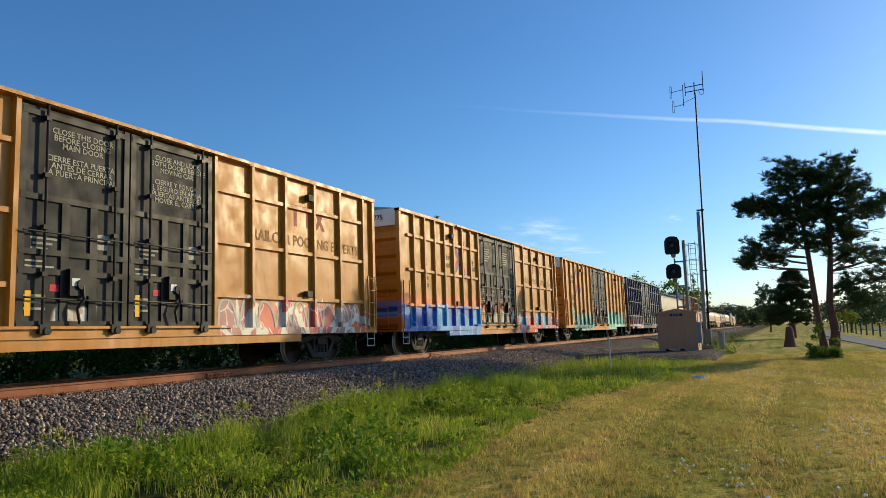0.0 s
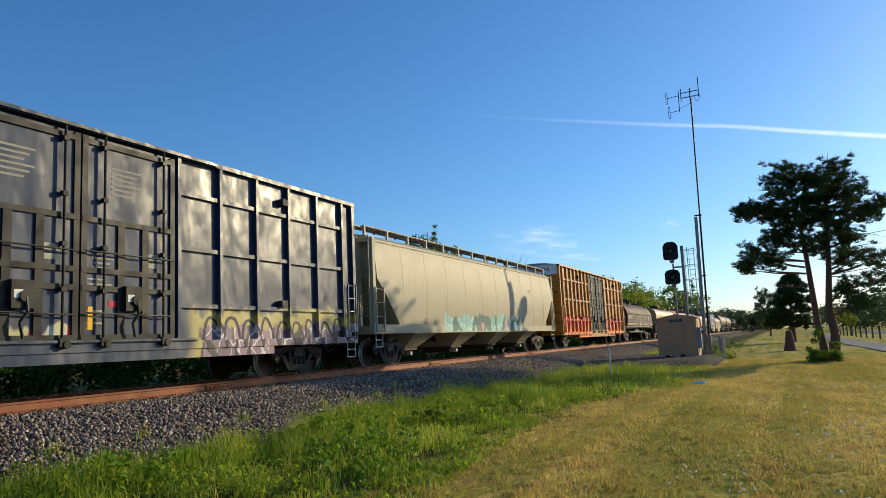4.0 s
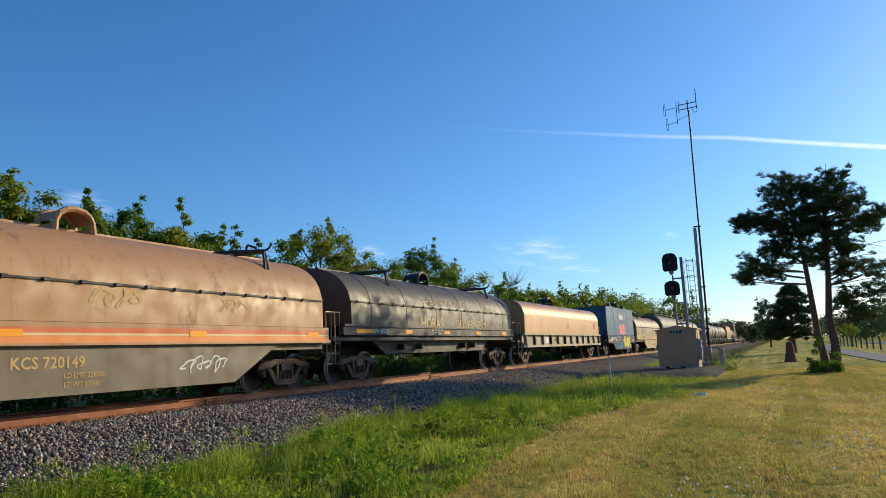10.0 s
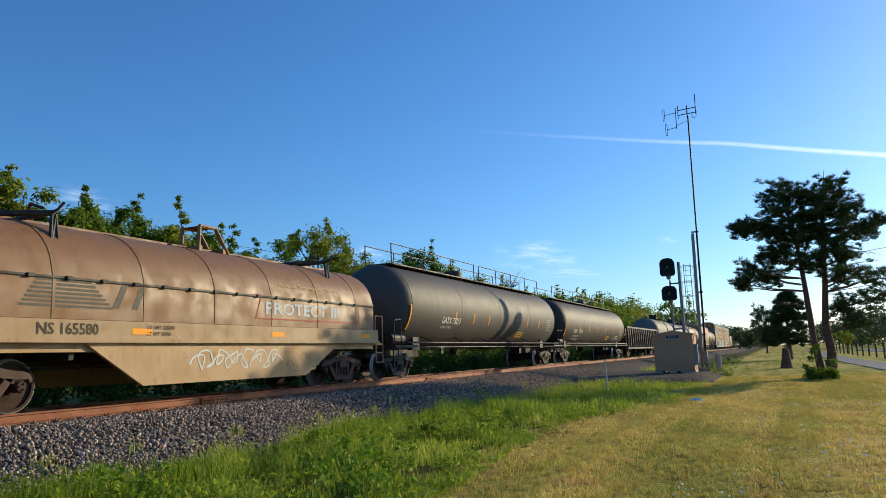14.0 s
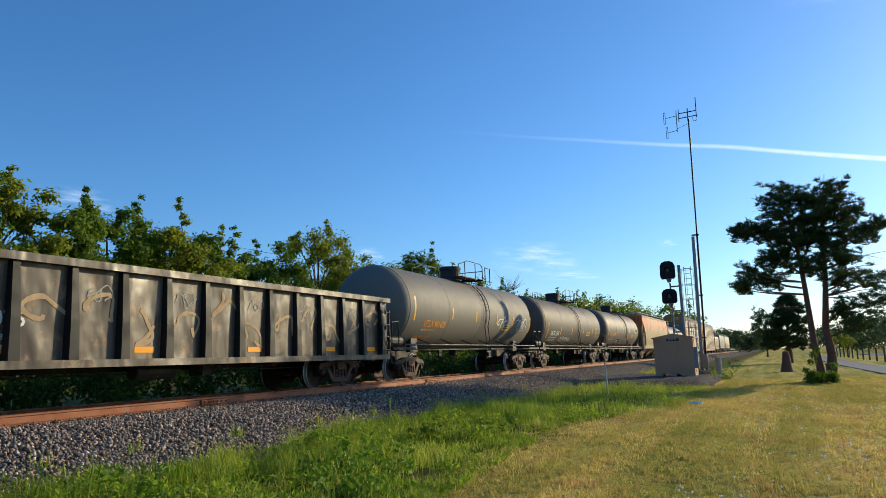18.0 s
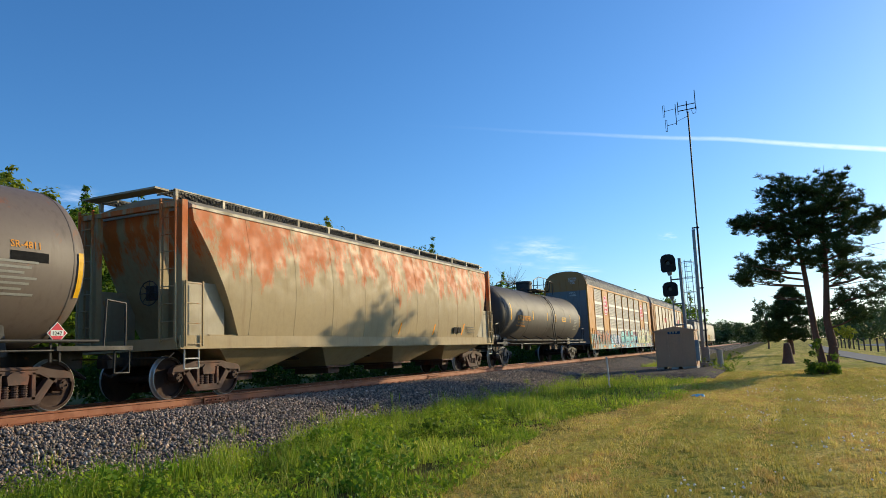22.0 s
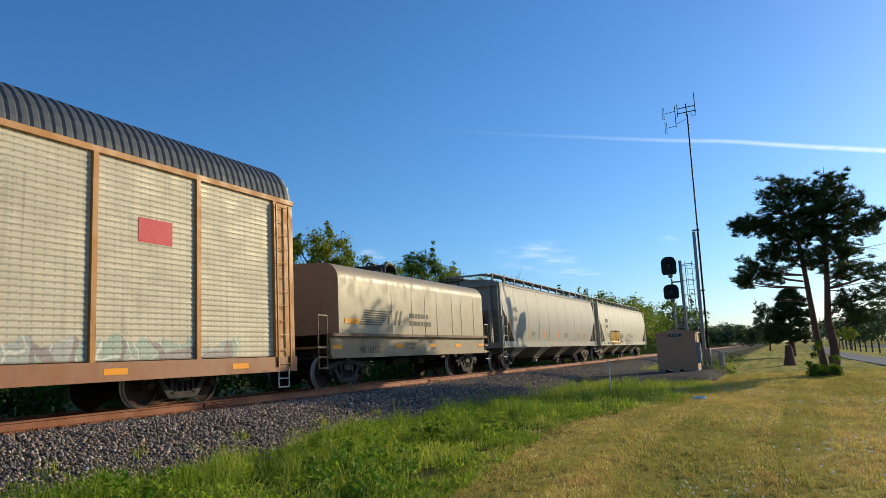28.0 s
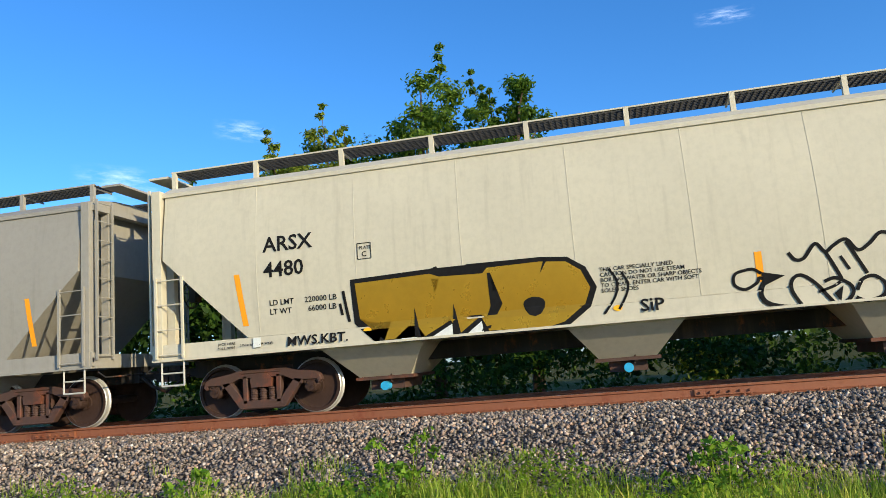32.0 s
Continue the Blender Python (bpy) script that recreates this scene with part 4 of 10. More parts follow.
# loose white lines over the faded pieces
for k_, y0, y1, z0, h, w, m in ((0, 12.0, 18.2, 0.95, 0.75, 0.07, M_GRAB), (1, 12.0, 18.4, 0.9, 0.55, 0.05, plain("spray_sky", rgb(150, 205, 215), 0.5)), (3, 12.6, 18.3, 0.8, 0.7, 0.07, M_PLUM)):
    rz = random.Random(60 + k_ + int(y0))
    count = int((y1 - y0) / 0.62)
    for i in range(count):
        y = y0 + (y1 - y0) * i / count
        u = (y1 - y0) / count
        wrapped("spray_mark", [[(y, z0), (y + u * rz.uniform(0.0, 0.25), z0 + h * rz.uniform(0.75, 1.0)), (y + u * rz.uniform(0.4, 0.6), z0 + h * rz.uniform(0.8, 1.05)), (y + u * rz.uniform(0.75, 0.9), z0 + h * rz.uniform(0.25, 0.7)), (y + u * 0.98, z0)]], w, m, MOVERS[k_][0], FLAT, 0.004 + 0.001 * (i % 3))


# ---- coil cars ----
def hood(car, y0, y1, z0, prof, mat, ribs=0, hinge=None, name="hood", label=""):
    """A steel cover drawn along y from a half outline of (x, z), low to high."""
    full = prof + [(-x, z) for x, z in prof[::-1]]
    bm = bmesh.new()
    k = 14
    quads(bm, [[(x, y0 + (y1 - y0) * i / k, z) for x, z in full] for i in range(k + 1)])
    h = part(name, bm, mat, car, label, True)
    for i in range(ribs):
        y = y0 + (y1 - y0) * (i + 0.5) / ribs
        bm = bmesh.new()
        quads(bm, [[(x * 1.006, yy, z0 + (z - z0) * 1.008) for x, z in full] for yy in (y - 0.03, y + 0.03)])
        part("seam", bm, mat, h)
    if hinge:
        x, z = hinge
        for s in (1, -1):
            bm = bmesh.new()
            bx(bm, s * x, s * (x + 0.035), y0 + 0.02, y1 - 0.02, z - 0.02, z + 0.02)
            for i in range(int((y1 - y0) / 0.75)):
                y = y0 + 0.35 + i * 0.75
                bx(bm, s * x, s * (x + 0.07), y - 0.09, y + 0.02, z - 0.03, z + 0.03)
            part("hinge_rail", bm, M_IRON, h)
    return h


def lift_bracket(car, y, z, mat, kind="arch", x=0.0):
    bm = bmesh.new()
    if kind in ("arch", "frame"):
        hgt = 0.34
        for xx in (x - 0.12, x + 0.42):
            pts = [(xx, y - 0.44, z - 0.16), (xx, y - 0.42, z + hgt * 0.6)] + [(xx, y - 0.4 * math.cos(a), z + hgt * 0.62 + 0.26 * math.sin(a)) for a in (math.pi * i / 6 for i in range(1, 6))] + [(xx, y + 0.42, z + hgt * 0.6), (xx, y + 0.46, z - 0.16)]
            if kind == "frame":
                pts = [(xx, y - 0.5, z - 0.16), (xx, y - 0.45, z + 0.6), (xx, y + 0.1, z + 0.6), (xx, y + 0.66, z - 0.12)]
            tube(bm, pts, 0.05 if kind == "frame" else 0.062, 6)
        band = pts[1:3] if kind == "frame" else pts[1:-1]
        for p, q in zip(band, band[1:]):
            bm.faces.new([bm.verts.new(c) for c in ((x - 0.12, p[1], p[2]), (x + 0.42, p[1], p[2]), (x + 0.42, q[1], q[2]), (x - 0.12, q[1], q[2]))])
        for yy in (y - 0.42, y + 0.42):
            bx(bm, x - 0.14, x + 0.44, yy - 0.05, yy + 0.05, z - 0.05, z + 0.12)
    else:
        tube(bm, [(-0.35, y - 0.85, z + 0.02), (0.35, y - 0.3, z + 0.1), (1.0, y + 0.25, z + 0.12)], 0.055)
        tube(bm, [(-1.0, y + 0.25, z + 0.12), (1.0, y + 0.25, z + 0.12)], 0.045)
        for s in (1, -1):
            tube(bm, [(s * 0.98, y + 0.22, z + 0.14), (s * 1.16, y + 0.08, z - 0.52), (s * 0.98, y + 0.3, z + 0.1), (s * 1.16, y + 0.24, z - 0.52)], 0.032)
            tube(bm, [(s * 0.98, y + 0.21, z + 0.12), (s * 1.16, y + 0.21, z + 0.16), (s * 1.2, y + 0.3, z + 0.3)], 0.028)
            tube(bm, [(s * 0.5, y + 0.1, z + 0.1), (s * 0.62, y + 0.05, z + 0.3), (s * 0.8, y + 0.2, z + 0.22)], 0.03)
    return part("lifting_bracket", bm, mat, car)


def end_platform(car, y, s, mat, x=1.42, z=1.2):
    bm = bmesh.new()
    bx(bm, -1.4, 1.4, min(y, y + s * 0.6), max(y, y + s * 0.6), z - 0.06, z)
    for xx in (-x, x):
        tube(bm, [(xx, y + s * 0.1, z), (xx, y + s * 0.1, z + 0.85), (xx, y + s * 0.55, z + 0.85), (xx, y + s * 0.55, z)], 0.02)
    part("end_platform", bm, mat, car)
    bm = bmesh.new()
    for zz in (z - 0.3, z - 0.6):
        tube(bm, [(x, y + s * 0.12, zz), (x, y + s * 0.55, zz)], 0.018)
    for yy in (y + s * 0.12, y + s * 0.55):
        tube(bm, [(x, yy, z - 0.02), (x, yy, z - 0.6)], 0.018)
    part("sill_step", bm, mat, car)


ROUND = [(1.50, 1.70), (1.50, 2.36)] + arc(0, 2.36, 1.47, 1.14, 8, 90, 9)
BARREL = [(1.47, 1.56), (1.48, 2.45)] + arc(0.72, 2.45, 0.76, 0.82, 8, 84, 6) + [(0.35, 3.31), (0.0, 3.33)]
BOXY = [(1.46, 1.56), (1.47, 3.15)] + arc(0.97, 3.15, 0.5, 0.5, 10, 84, 5) + [(0.4, 3.68), (0.0, 3.70)]


def coil_deck(at, length, label, hood_mat, frame_mat, truck_mat, hood_y, texts, tags=(), ribs=6, stripes=M_AMBER, arches=("clamp", "arch", "clamp")):
    """A coil car with a round hood over a flat deck."""
    car = begin("coil_car", label, at)
    a, b = hood_y
    hood(car, a, b, 1.7, ROUND, hood_mat, ribs, (1.50, 2.40), label="round-topped steel coil hood")
    for k, kind in enumerate(arches):
        lift_bracket(car, a + (b - a) * (0.2, 0.5, 0.85)[k], 3.45, M_IRON, kind)
    boxes("ridge", hood_mat, car, (-0.05, 0.05, a + 0.5, b - 0.5, 3.44, 3.58))
    for s in (1, -1):
        boxes("side_sill", frame_mat, car, (s * 1.42, s * 1.53, a - 0.5, b + 0.2, 1.40, 1.69), (s * 1.44, s * 1.58, a - 0.5, b + 0.2, 1.65, 1.72))
        boxes("deck_rail", frame_mat, car, (s * 1.2, s * 1.42, a - 0.9, b + 0.4, 1.24, 1.36))
        bm = bmesh.new()
        plate(bm, [(a + 2.0, 1.25), (b - 2.0, 1.25), (b - 2.8, 0.82), (a + 2.8, 0.82)], s * 0.95, s * 1.05)
        part("fish_belly", bm, frame_mat, car)
    for i in range(5):
        y = a + 0.2 + (b - a - 1.6) * i / 4
        each("reflector", stripes, car, (1.532, 1.537, y, y + (1.1 if i == 0 else 0.5), 1.46, 1.58))
    end_platform(car, a - 0.45, -1, frame_mat), end_platform(car, b + 0.2, 1, frame_mat)
    brake_gear(car, length, 0.86)
    couplers(car, length, 0.45)
    truck(car, a + 1.05, at, truck_mat), truck(car, b - 0.9, at, truck_mat)
    for body_, y, z, size, m in texts:
        lettering("lettering", body_, car, m, y, z, size, 1.534 if z < 1.7 else 1.5, side=(None if z < 2.36 else lambda q: 1.47 * math.sqrt(max(0.02, 1 - ((q - 2.36) / 1.14) ** 2)) + 0.012))
    return car


brown = paint("hood_brown", rgb(80, 62, 48), 0.65, 0.0, 0.45, rgb(58, 47, 40), rust=0.25, rustcol=rgb(92, 68, 50), spec=0.25)
coil_deck(-122.4, 14.6, "dark brown coil car with a round hood and orange reflector bars", brown, paint("frame_brown", rgb(66, 58, 52), 0.6, 0, 0.4, rust=0.2), M_TRUCK, (1.65, 14.4),
          [("KCS 720171", 3.1, 1.45, 0.27, M_LETTER_W), ("LD LMT 224500", 5.2, 1.56, 0.11, M_LETTER_W), ("LT WT 61500", 5.2, 1.43, 0.11, M_LETTER_W)])
dark = paint("hood_black", rgb(74, 66, 57), 0.55, 0.0, 0.4, rgb(50, 43, 37), rust=0.12, spec=0.4)
coil_deck(-73.5, 15.3, "black coil car with a round hood and chalky spray lettering", dark, paint("frame_black", rgb(70, 64, 60), 0.6, 0, 0.4, rust=0.2), M_TRUCK, (1.0, 15.2),
          [("LD LMT 232100", 6.4, 1.56, 0.14, M_LETTER_W), ("LT WT 53900", 6.4, 1.42, 0.14, M_LETTER_W), ("UW 495525", 2.2, 1.46, 0.2, M_LETTER_W)])


def chalk(car, rows, mat, side, seed, fat=0.045):
    """Loose looping spray-can strokes over stretches (y0, y1, z, height) of a side."""
    rnd = random.Random(seed)
    for y0, y1, z, hgt in rows:
        bm = bmesh.new()
        loops = max(1.0, (y1 - y0) / (hgt * 0.62))
        k = int(14 * loops) + 6
        p1, p2, p3 = rnd.uniform(0, 6), rnd.uniform(0, 6), rnd.uniform(0.6, 1.6)
        pts = []
        for i in range(k + 1):
            u = i / k
            a = 2 * math.pi * loops * u
            pts.append((y0 + (y1 - y0) * u + 0.34 * hgt * math.sin(a + p1) + 0.1 * hgt * math.sin(2.3 * a + p2),
                        z + hgt * (0.5 + 0.34 * math.sin(a + p1 + p3 + 0.7 * math.sin(0.43 * a + p2)) + 0.16 * math.sin(0.61 * a + p3))))
        last = None
        for i, (ya, za) in enumerate(pts):
            yb, zb_ = pts[min(i + 1, k)]
            yc, zc = pts[max(i - 1, 0)]
            d = math.hypot(yb - yc, zb_ - zc) or 1
            w = hgt * fat * rnd.uniform(0.8, 1.15)
            ny, nz = -(zb_ - zc) / d * w, (yb - yc) / d * w
            pair = [bm.verts.new((side(zz) + 0.007 + 0.0004 * (i % 7), yy, zz)) for yy, zz in ((ya - ny, za - nz), (ya + ny, za + nz))]
            if last:
                bm.faces.new((last[0], pair[0], pair[1], last[1]))
            last = pair
        part("spray_mark", bm, mat, car)


def round_side(z):
    return 1.50 if z < 2.37 else 1.47 * math.sqrt(max(0.02, 1 - ((z - 2.36) / 1.14) ** 2)) + 0.012


M_CHALK = plain("spray_faint", rgb(160, 140, 112), 0.6, grain=9, amount=0.5)
lettering("lettering", "\"THE UNDERDOGS!!!\"", MOVERS[-1][0], M_CHALK, 5.7, 2.50, 0.40, side=round_side, stretch=1.15, fat=0.0)
hand = plain("spray_buff", rgb(206, 180, 136), 0.6, grain=9, amount=0.35)
lettering("lettering", "HORAS", MOVERS[-1][0], hand, 5.6, 1.66, 0.55, side=round_side, stretch=1.05)
lettering("lettering", "\u00d7 DELVER=GEIM", MOVERS[-1][0], hand, 8.25, 1.7, 0.46, side=round_side, stretch=1.1, fat=0.0)
chalk(MOVERS[-1][0], [(13.0, 13.7, 1.75, 0.3)], hand, round_side, 3, 0.03)
chalk(MOVERS[-2][0], [(2.2, 3.4, 1.95, 0.32), (9.6, 12.5, 1.28, 0.18), (7.2, 9.0, 1.26, 0.16), (12.2, 12.8, 1.9, 0.4)], M_LETTER_W, round_side, 5)


def coil_belly(at, length, label, hood_mat, frame_mat, belly_mat, truck_mat, hood_y, texts, ribs, arches, belly, near=(2.0, 2.9, 4.2), mid=0.5):
    """A coil car with a round hood over a deep fish-belly side."""
    car = begin("coil_car", label, at)
    a, b = hood_y
    hood(car, a, b, 1.6, [(1.50, 1.60)] + ROUND[1:], hood_mat, ribs, (1.50, 2.32), label="round-topped steel coil hood")
    for k, kind in enumerate(arches):
        lift_bracket(car, a + (b - a) * (0.22, mid, 0.85)[k], 3.45, hood_mat if k == 1 else M_IRON, kind)
    boxes("ridge", hood_mat, car, (-0.05, 0.05, a + 0.5, b - 0.5, 3.44, 3.58))
    for s in (1, -1):
        boxes("side_sill", frame_mat, car, (s * 1.40, s * 1.545, a - 0.4, b + 0.2, 1.22, 1.59), (s * 1.44, s * 1.60, a - 0.4, b + 0.2, 1.18, 1.26))
        bm = bmesh.new()
        plate(bm, [(a + near[1], 1.20), (b - 1.9, 1.20), (b - 3.6, belly), (a + near[2], belly)], s * 1.40, s * 1.48)
        part("fish_belly", bm, belly_mat, car)
        boxes("bolster_cover", belly_mat, car, (s * 1.1, s * 1.40, a - 0.2, a + near[2], 1.02, 1.18), (s * 1.1, s * 1.40, b - 3.6, b + 0.1, 1.02, 1.18))
    for i in range(4):
        y = a + 0.4 + (b - a - 1.2) * i / 3
        each("reflector", M_AMBER, car, (1.547, 1.552, y, y + 0.5, 1.34, 1.46))
    end_platform(car, a - 0.45, -1, frame_mat), end_platform(car, b + 0.15, 1, frame_mat)
    brake_gear(car, length, 0.8)
    couplers(car, length, 0.45)
    truck(car, a + near[0], at, truck_mat), truck(car, b - 1.15, at, truck_mat)
    for body_, y, z, size, m in texts:
        lettering("lettering", body_, car, m, y, z, size, 1.48 if z < 1.15 else (1.546 if z < 1.6 else 1.5))
    return car


tan = paint("hood_tan", rgb(176, 132, 90), 0.55, 0.0, 0.4, rgb(115, 85, 60), rust=0.3, rustcol=rgb(130, 85, 50), bands=[(1.22, 1.36, rgb(215, 130, 60)), (1.36, 1.40, rgb(215, 195, 140)), (1.40, 1.50, rgb(200, 95, 50))])
grey_belly = paint("belly_grey", rgb(112, 98, 78), 0.6, 0, 0.4, rgb(80, 66, 52), rust=0.2, rustcol=rgb(110, 75, 50))
car = coil_belly(-88.9, 14.9, "tan coil car with round hood and orange side stripe", tan, tan, grey_belly, M_TRUCK, (0.9, 14.9),
                 [("KCS 720149", 5.9, 0.80, 0.28, M_LETTER_T), ("LD LMT 228900", 6.9, 0.62, 0.13, M_LETTER_T), ("LT WT 57100", 6.9, 0.46, 0.13, M_LETTER_T)], 0, ("clamp", "arch", "clamp"), 0.32)
chalk(car, [(7.4, 8.6, 1.85, 0.5), (10.8, 11.6, 1.9, 0.3)], M_LETTER_T, round_side, 8)
chalk(car, [(9.7, 11.0, 0.55, 0.4)], M_LETTER_W, lambda z: 1.48, 9)
brownt = paint("hood_rust_tan", rgb(134, 96, 58), 0.55, 0.0, 0.4, rgb(88, 66, 44), rust=0.35, rustcol=rgb(120, 80, 38))
car = coil_belly(-25.5, 15.2, "rust-brown coil car with a round hood and a pale fish-belly side", brownt, paint("sill_tan", rgb(164, 134, 92), 0.55, 0, 0.4, rust=0.2), paint("belly_cream", rgb(178, 142, 96), 0.55, 0, 0.4, rgb(110, 85, 60), rust=0.22), M_TRUCK, (1.0, 15.2),
                 [("NS 165580", 3.7, 1.33, 0.28, M_LETTER), ("LD LMT 226300", 6.1, 1.45, 0.11, M_LETTER), ("LT WT 59700", 6.1, 1.32, 0.11, M_LETTER)], 7, ("clamp", "frame", "clamp"), 0.35, (1.95, 3.7, 5.1), 0.577)
lettering("lettering", "PROTECT III", car, plain("letter_pale_blue", rgb(196, 206, 214), 0.6, grain=14, amount=0.4), 9.85, 1.9, 0.42, 1.502, stretch=1.5)
lettering("lettering", "PROtected TEmperature Coil Transport", car, M_LETTER_T, 10.5, 2.62, 0.14, side=round_side, stretch=1.2)
M_FRAME = plain("line_red", rgb(176, 74, 58), 0.6, grain=10)
for pts in ([(9.5, 1.78), (9.7, 2.32), (14.3, 2.32)], [(14.3, 2.32), (14.3, 1.78)], [(14.3, 1.78), (9.5, 1.78)]):
    stroke(car, [q for a_, b_ in zip(pts, pts[1:]) for q in (a_, b_)], 0.03, M_FRAME, lambda z: 1.501)
chalk(car, [(10.6, 12.3, 0.5, 0.5)], M_LETTER_T, lambda z: 1.48, 13)
for i in range(7):
    decal("stripe_mark", [(3.4 + 0.05 * i, 1.80 + 0.075 * i), (5.3 - 0.08 * i, 1.80 + 0.075 * i), (5.3 - 0.08 * i, 1.845 + 0.075 * i), (3.4 + 0.05 * i, 1.845 + 0.075 * i)], car, M_GREY, round_side)
for y in (5.3, 5.75):
    decal("block_mark", [(y, 1.82), (y + 0.14, 1.82), (y + 0.34, 2.27), (y + 0.2, 2.27)], car, M_GREY, round_side)
chalk(car, [(7.4, 10.4, 0.6, 0.45)], M_LETTER_W, lambda z: 1.48, 12)


def coil_long(at, length, label, hood_mat, frame_mat, truck_mat, hood_y, prof, texts, posts, sprays_x=(), arches=(("arch", 0.5),), sill_low=0.85, panel_mat=None):
    """A coil car whose hood sits in a gondola-like body with upright side posts."""
    car = begin("coil_car", label, at)
    a, b = hood_y
    hood(car, a, b, 1.56, prof, hood_mat, 0, None, label="dented pale steel coil hood")
    for kind, u in arches:
        lift_bracket(car, a + (b - a) * u, max(z for _, z in prof), M_IRON, kind)
    for s in (1, -1):
        boxes("top_chord", frame_mat, car, (s * 1.42, s * 1.57, a - 0.5, b + 0.15, 1.47, 1.56))
        boxes("side_sheet", panel_mat or frame_mat, car, (s * 1.36, s * 1.42, a - 0.4, b + 0.1, sill_low + 0.05, 1.47))
        boxes("side_sill", frame_mat, car, (s * 1.40, s * 1.53, a - 0.5, b + 0.15, sill_low, sill_low + 0.12))
        for i, y in enumerate(posts if isinstance(posts, tuple) else [a + (b - a - 0.2) * i / max(1, posts - 1) for i in range(posts)]):
            boxes("side_post", M_IRON if i % 2 else frame_mat, car, (s * 1.42, s * 1.53, y, y + 0.12, sill_low + 0.12, 1.47))
    end_platform(car, a - 0.45, -1, frame_mat), end_platform(car, b + 0.1, 1, frame_mat)
    brake_gear(car, length, 0.74)
    couplers(car, length, 0.45)
    truck(car, a + 1.0, at, truck_mat), truck(car, b - 1.05, at, truck_mat)
    for body_, y, z, size, m in texts:
        lettering("lettering", body_, car, m, y, z, size, 1.422 if z < 1.5 else 1.478)
    return car


def barrel_side(z):
    return 1.48 if z < 2.5 else 0.72 + 0.76 * math.sqrt(max(0.02, 1 - ((z - 2.45) / 0.82) ** 2))


cream = paint("hood_cream", rgb(186, 140, 88), 0.42, 0.15, 0.45, rgb(112, 74, 42), rust=0.3, rustcol=rgb(140, 84, 42), dent=0.5, dent_scale=0.9, rust_top=(2.6, 3.3, 0.12))
pale = paint("frame_pale", rgb(158, 142, 114), 0.55, 0, 0.35, rgb(110, 90, 66), rust=0.15)
car = coil_long(-107.4, 18.0, "long tan coil car with a dented hood and grey sketched lettering", cream, pale, M_TRUCK, (2.85, 18.0), BARREL,
                [("ATW", 5.05, 1.03, 0.36, M_BLACK), ("54036", 6.78, 1.03, 0.36, M_BLACK)], (2.75, 4.0, 4.8, 6.5, 8.13, 9.63, 11.2, 12.6, 14.0, 15.4, 16.6, 17.8))
boxes("patch", M_WHITE, car, (1.4205, 1.4215, 4.9, 8.3, 0.98, 1.44))
each("reflector", M_AMBER, car, (1.571, 1.575, 2.5, 3.9, 1.48, 1.54), (1.571, 1.575, 7.2, 7.9, 1.48, 1.54), (1.571, 1.575, 15.2, 15.9, 1.48, 1.54))
each("placard", M_YELLOW, car, (1.4785, 1.483, 3.4, 4.3, 1.68, 1.92))
for i in range(5):
    y0 = 9.7 + 1.0 * i
    stroke(car, [(y0, 1.62), (y0 + 0.12, 1.88), (y0 + 0.45, 1.99), (y0 + 0.8, 1.9), (y0 + 0.98, 1.64)], 0.035, M_GREY, barrel_side)
    stroke(car, [(y0 + 0.2, 1.66), (y0 + 0.4, 1.82), (y0 + 0.62, 1.8)], 0.025, M_GREY, barrel_side)
for y, r_ in ((9.3, 0.3), (15.3, 0.2)):
    stroke(car, [(y + r_ * math.cos(a), 1.82 + 0.75 * r_ * math.sin(a)) for a in (math.pi * i / 4 for i in range(8))], 0.035, M_GREY, barrel_side, close=True)
    decal("dot_mark", [(y + 0.3 * r_ * math.cos(a), 1.84 + 0.3 * r_ * math.sin(a)) for a in (math.pi * i / 4 for i in range(8))], car, M_GREY, barrel_side, 0.008)
chalk(car, [(7.2, 9.0, 1.75, 0.45)], M_LETTER_G, barrel_side, 22)
each("hatch_outline", M_IRON, car, *[(1.4785, 1.483, y0, y1, z0, z1) for y0, y1, z0, z1 in ((5.0, 7.0, 2.42, 2.44), (5.0, 5.02, 1.62, 2.42), (6.98, 7.0, 1.62, 2.42))])
decal("badge", [(16.9, 2.0), (17.25, 2.0), (17.25, 2.4), (16.9, 2.4)], car, M_RED, barrel_side)
car2 = coil_long(-57.8, 18.1, "long tan coil car with a smooth hood over a ribbed body", cream, pale, M_TRUCK, (1.6, 18.05), BARREL,
                 [("54138", 6.95, 1.08, 0.36, M_BLACK), ("KCS", 5.95, 1.0, 0.3, M_BLACK), ("LMT 219500", 8.7, 1.2, 0.13, M_BLACK), ("WT 66000", 8.7, 1.05, 0.13, M_BLACK)], 12)
decal("badge", [(16.6, 1.9), (16.95, 1.9), (16.95, 2.35), (16.6, 2.35)], car2, M_RED, barrel_side)
decal("hole", [(9.8, 1.95), (9.9, 1.9), (9.96, 2.05), (9.92, 2.2), (9.84, 2.16)], car2, M_BLACK, barrel_side)
each("reflector", M_AMBER, car2, (1.531, 1.535, 8.2, 8.8, 0.86, 0.95), (1.531, 1.535, 12.4, 13.0, 0.86, 0.95))
each("placard", M_WHITE, car2, (1.4205, 1.424, 5.2, 5.8, 1.05, 1.4))
M_RAIL_BROWN = paint("chord_brown", rgb(112, 76, 54), 0.6, 0, 0.3, rust=0.3)
silver = paint("hood_silver_tan", rgb(164, 148, 118), 0.45, 0.0, 0.2, rgb(110, 94, 72), dent=0.2, dent_scale=0.7, rust=0.03, spec=0.4)
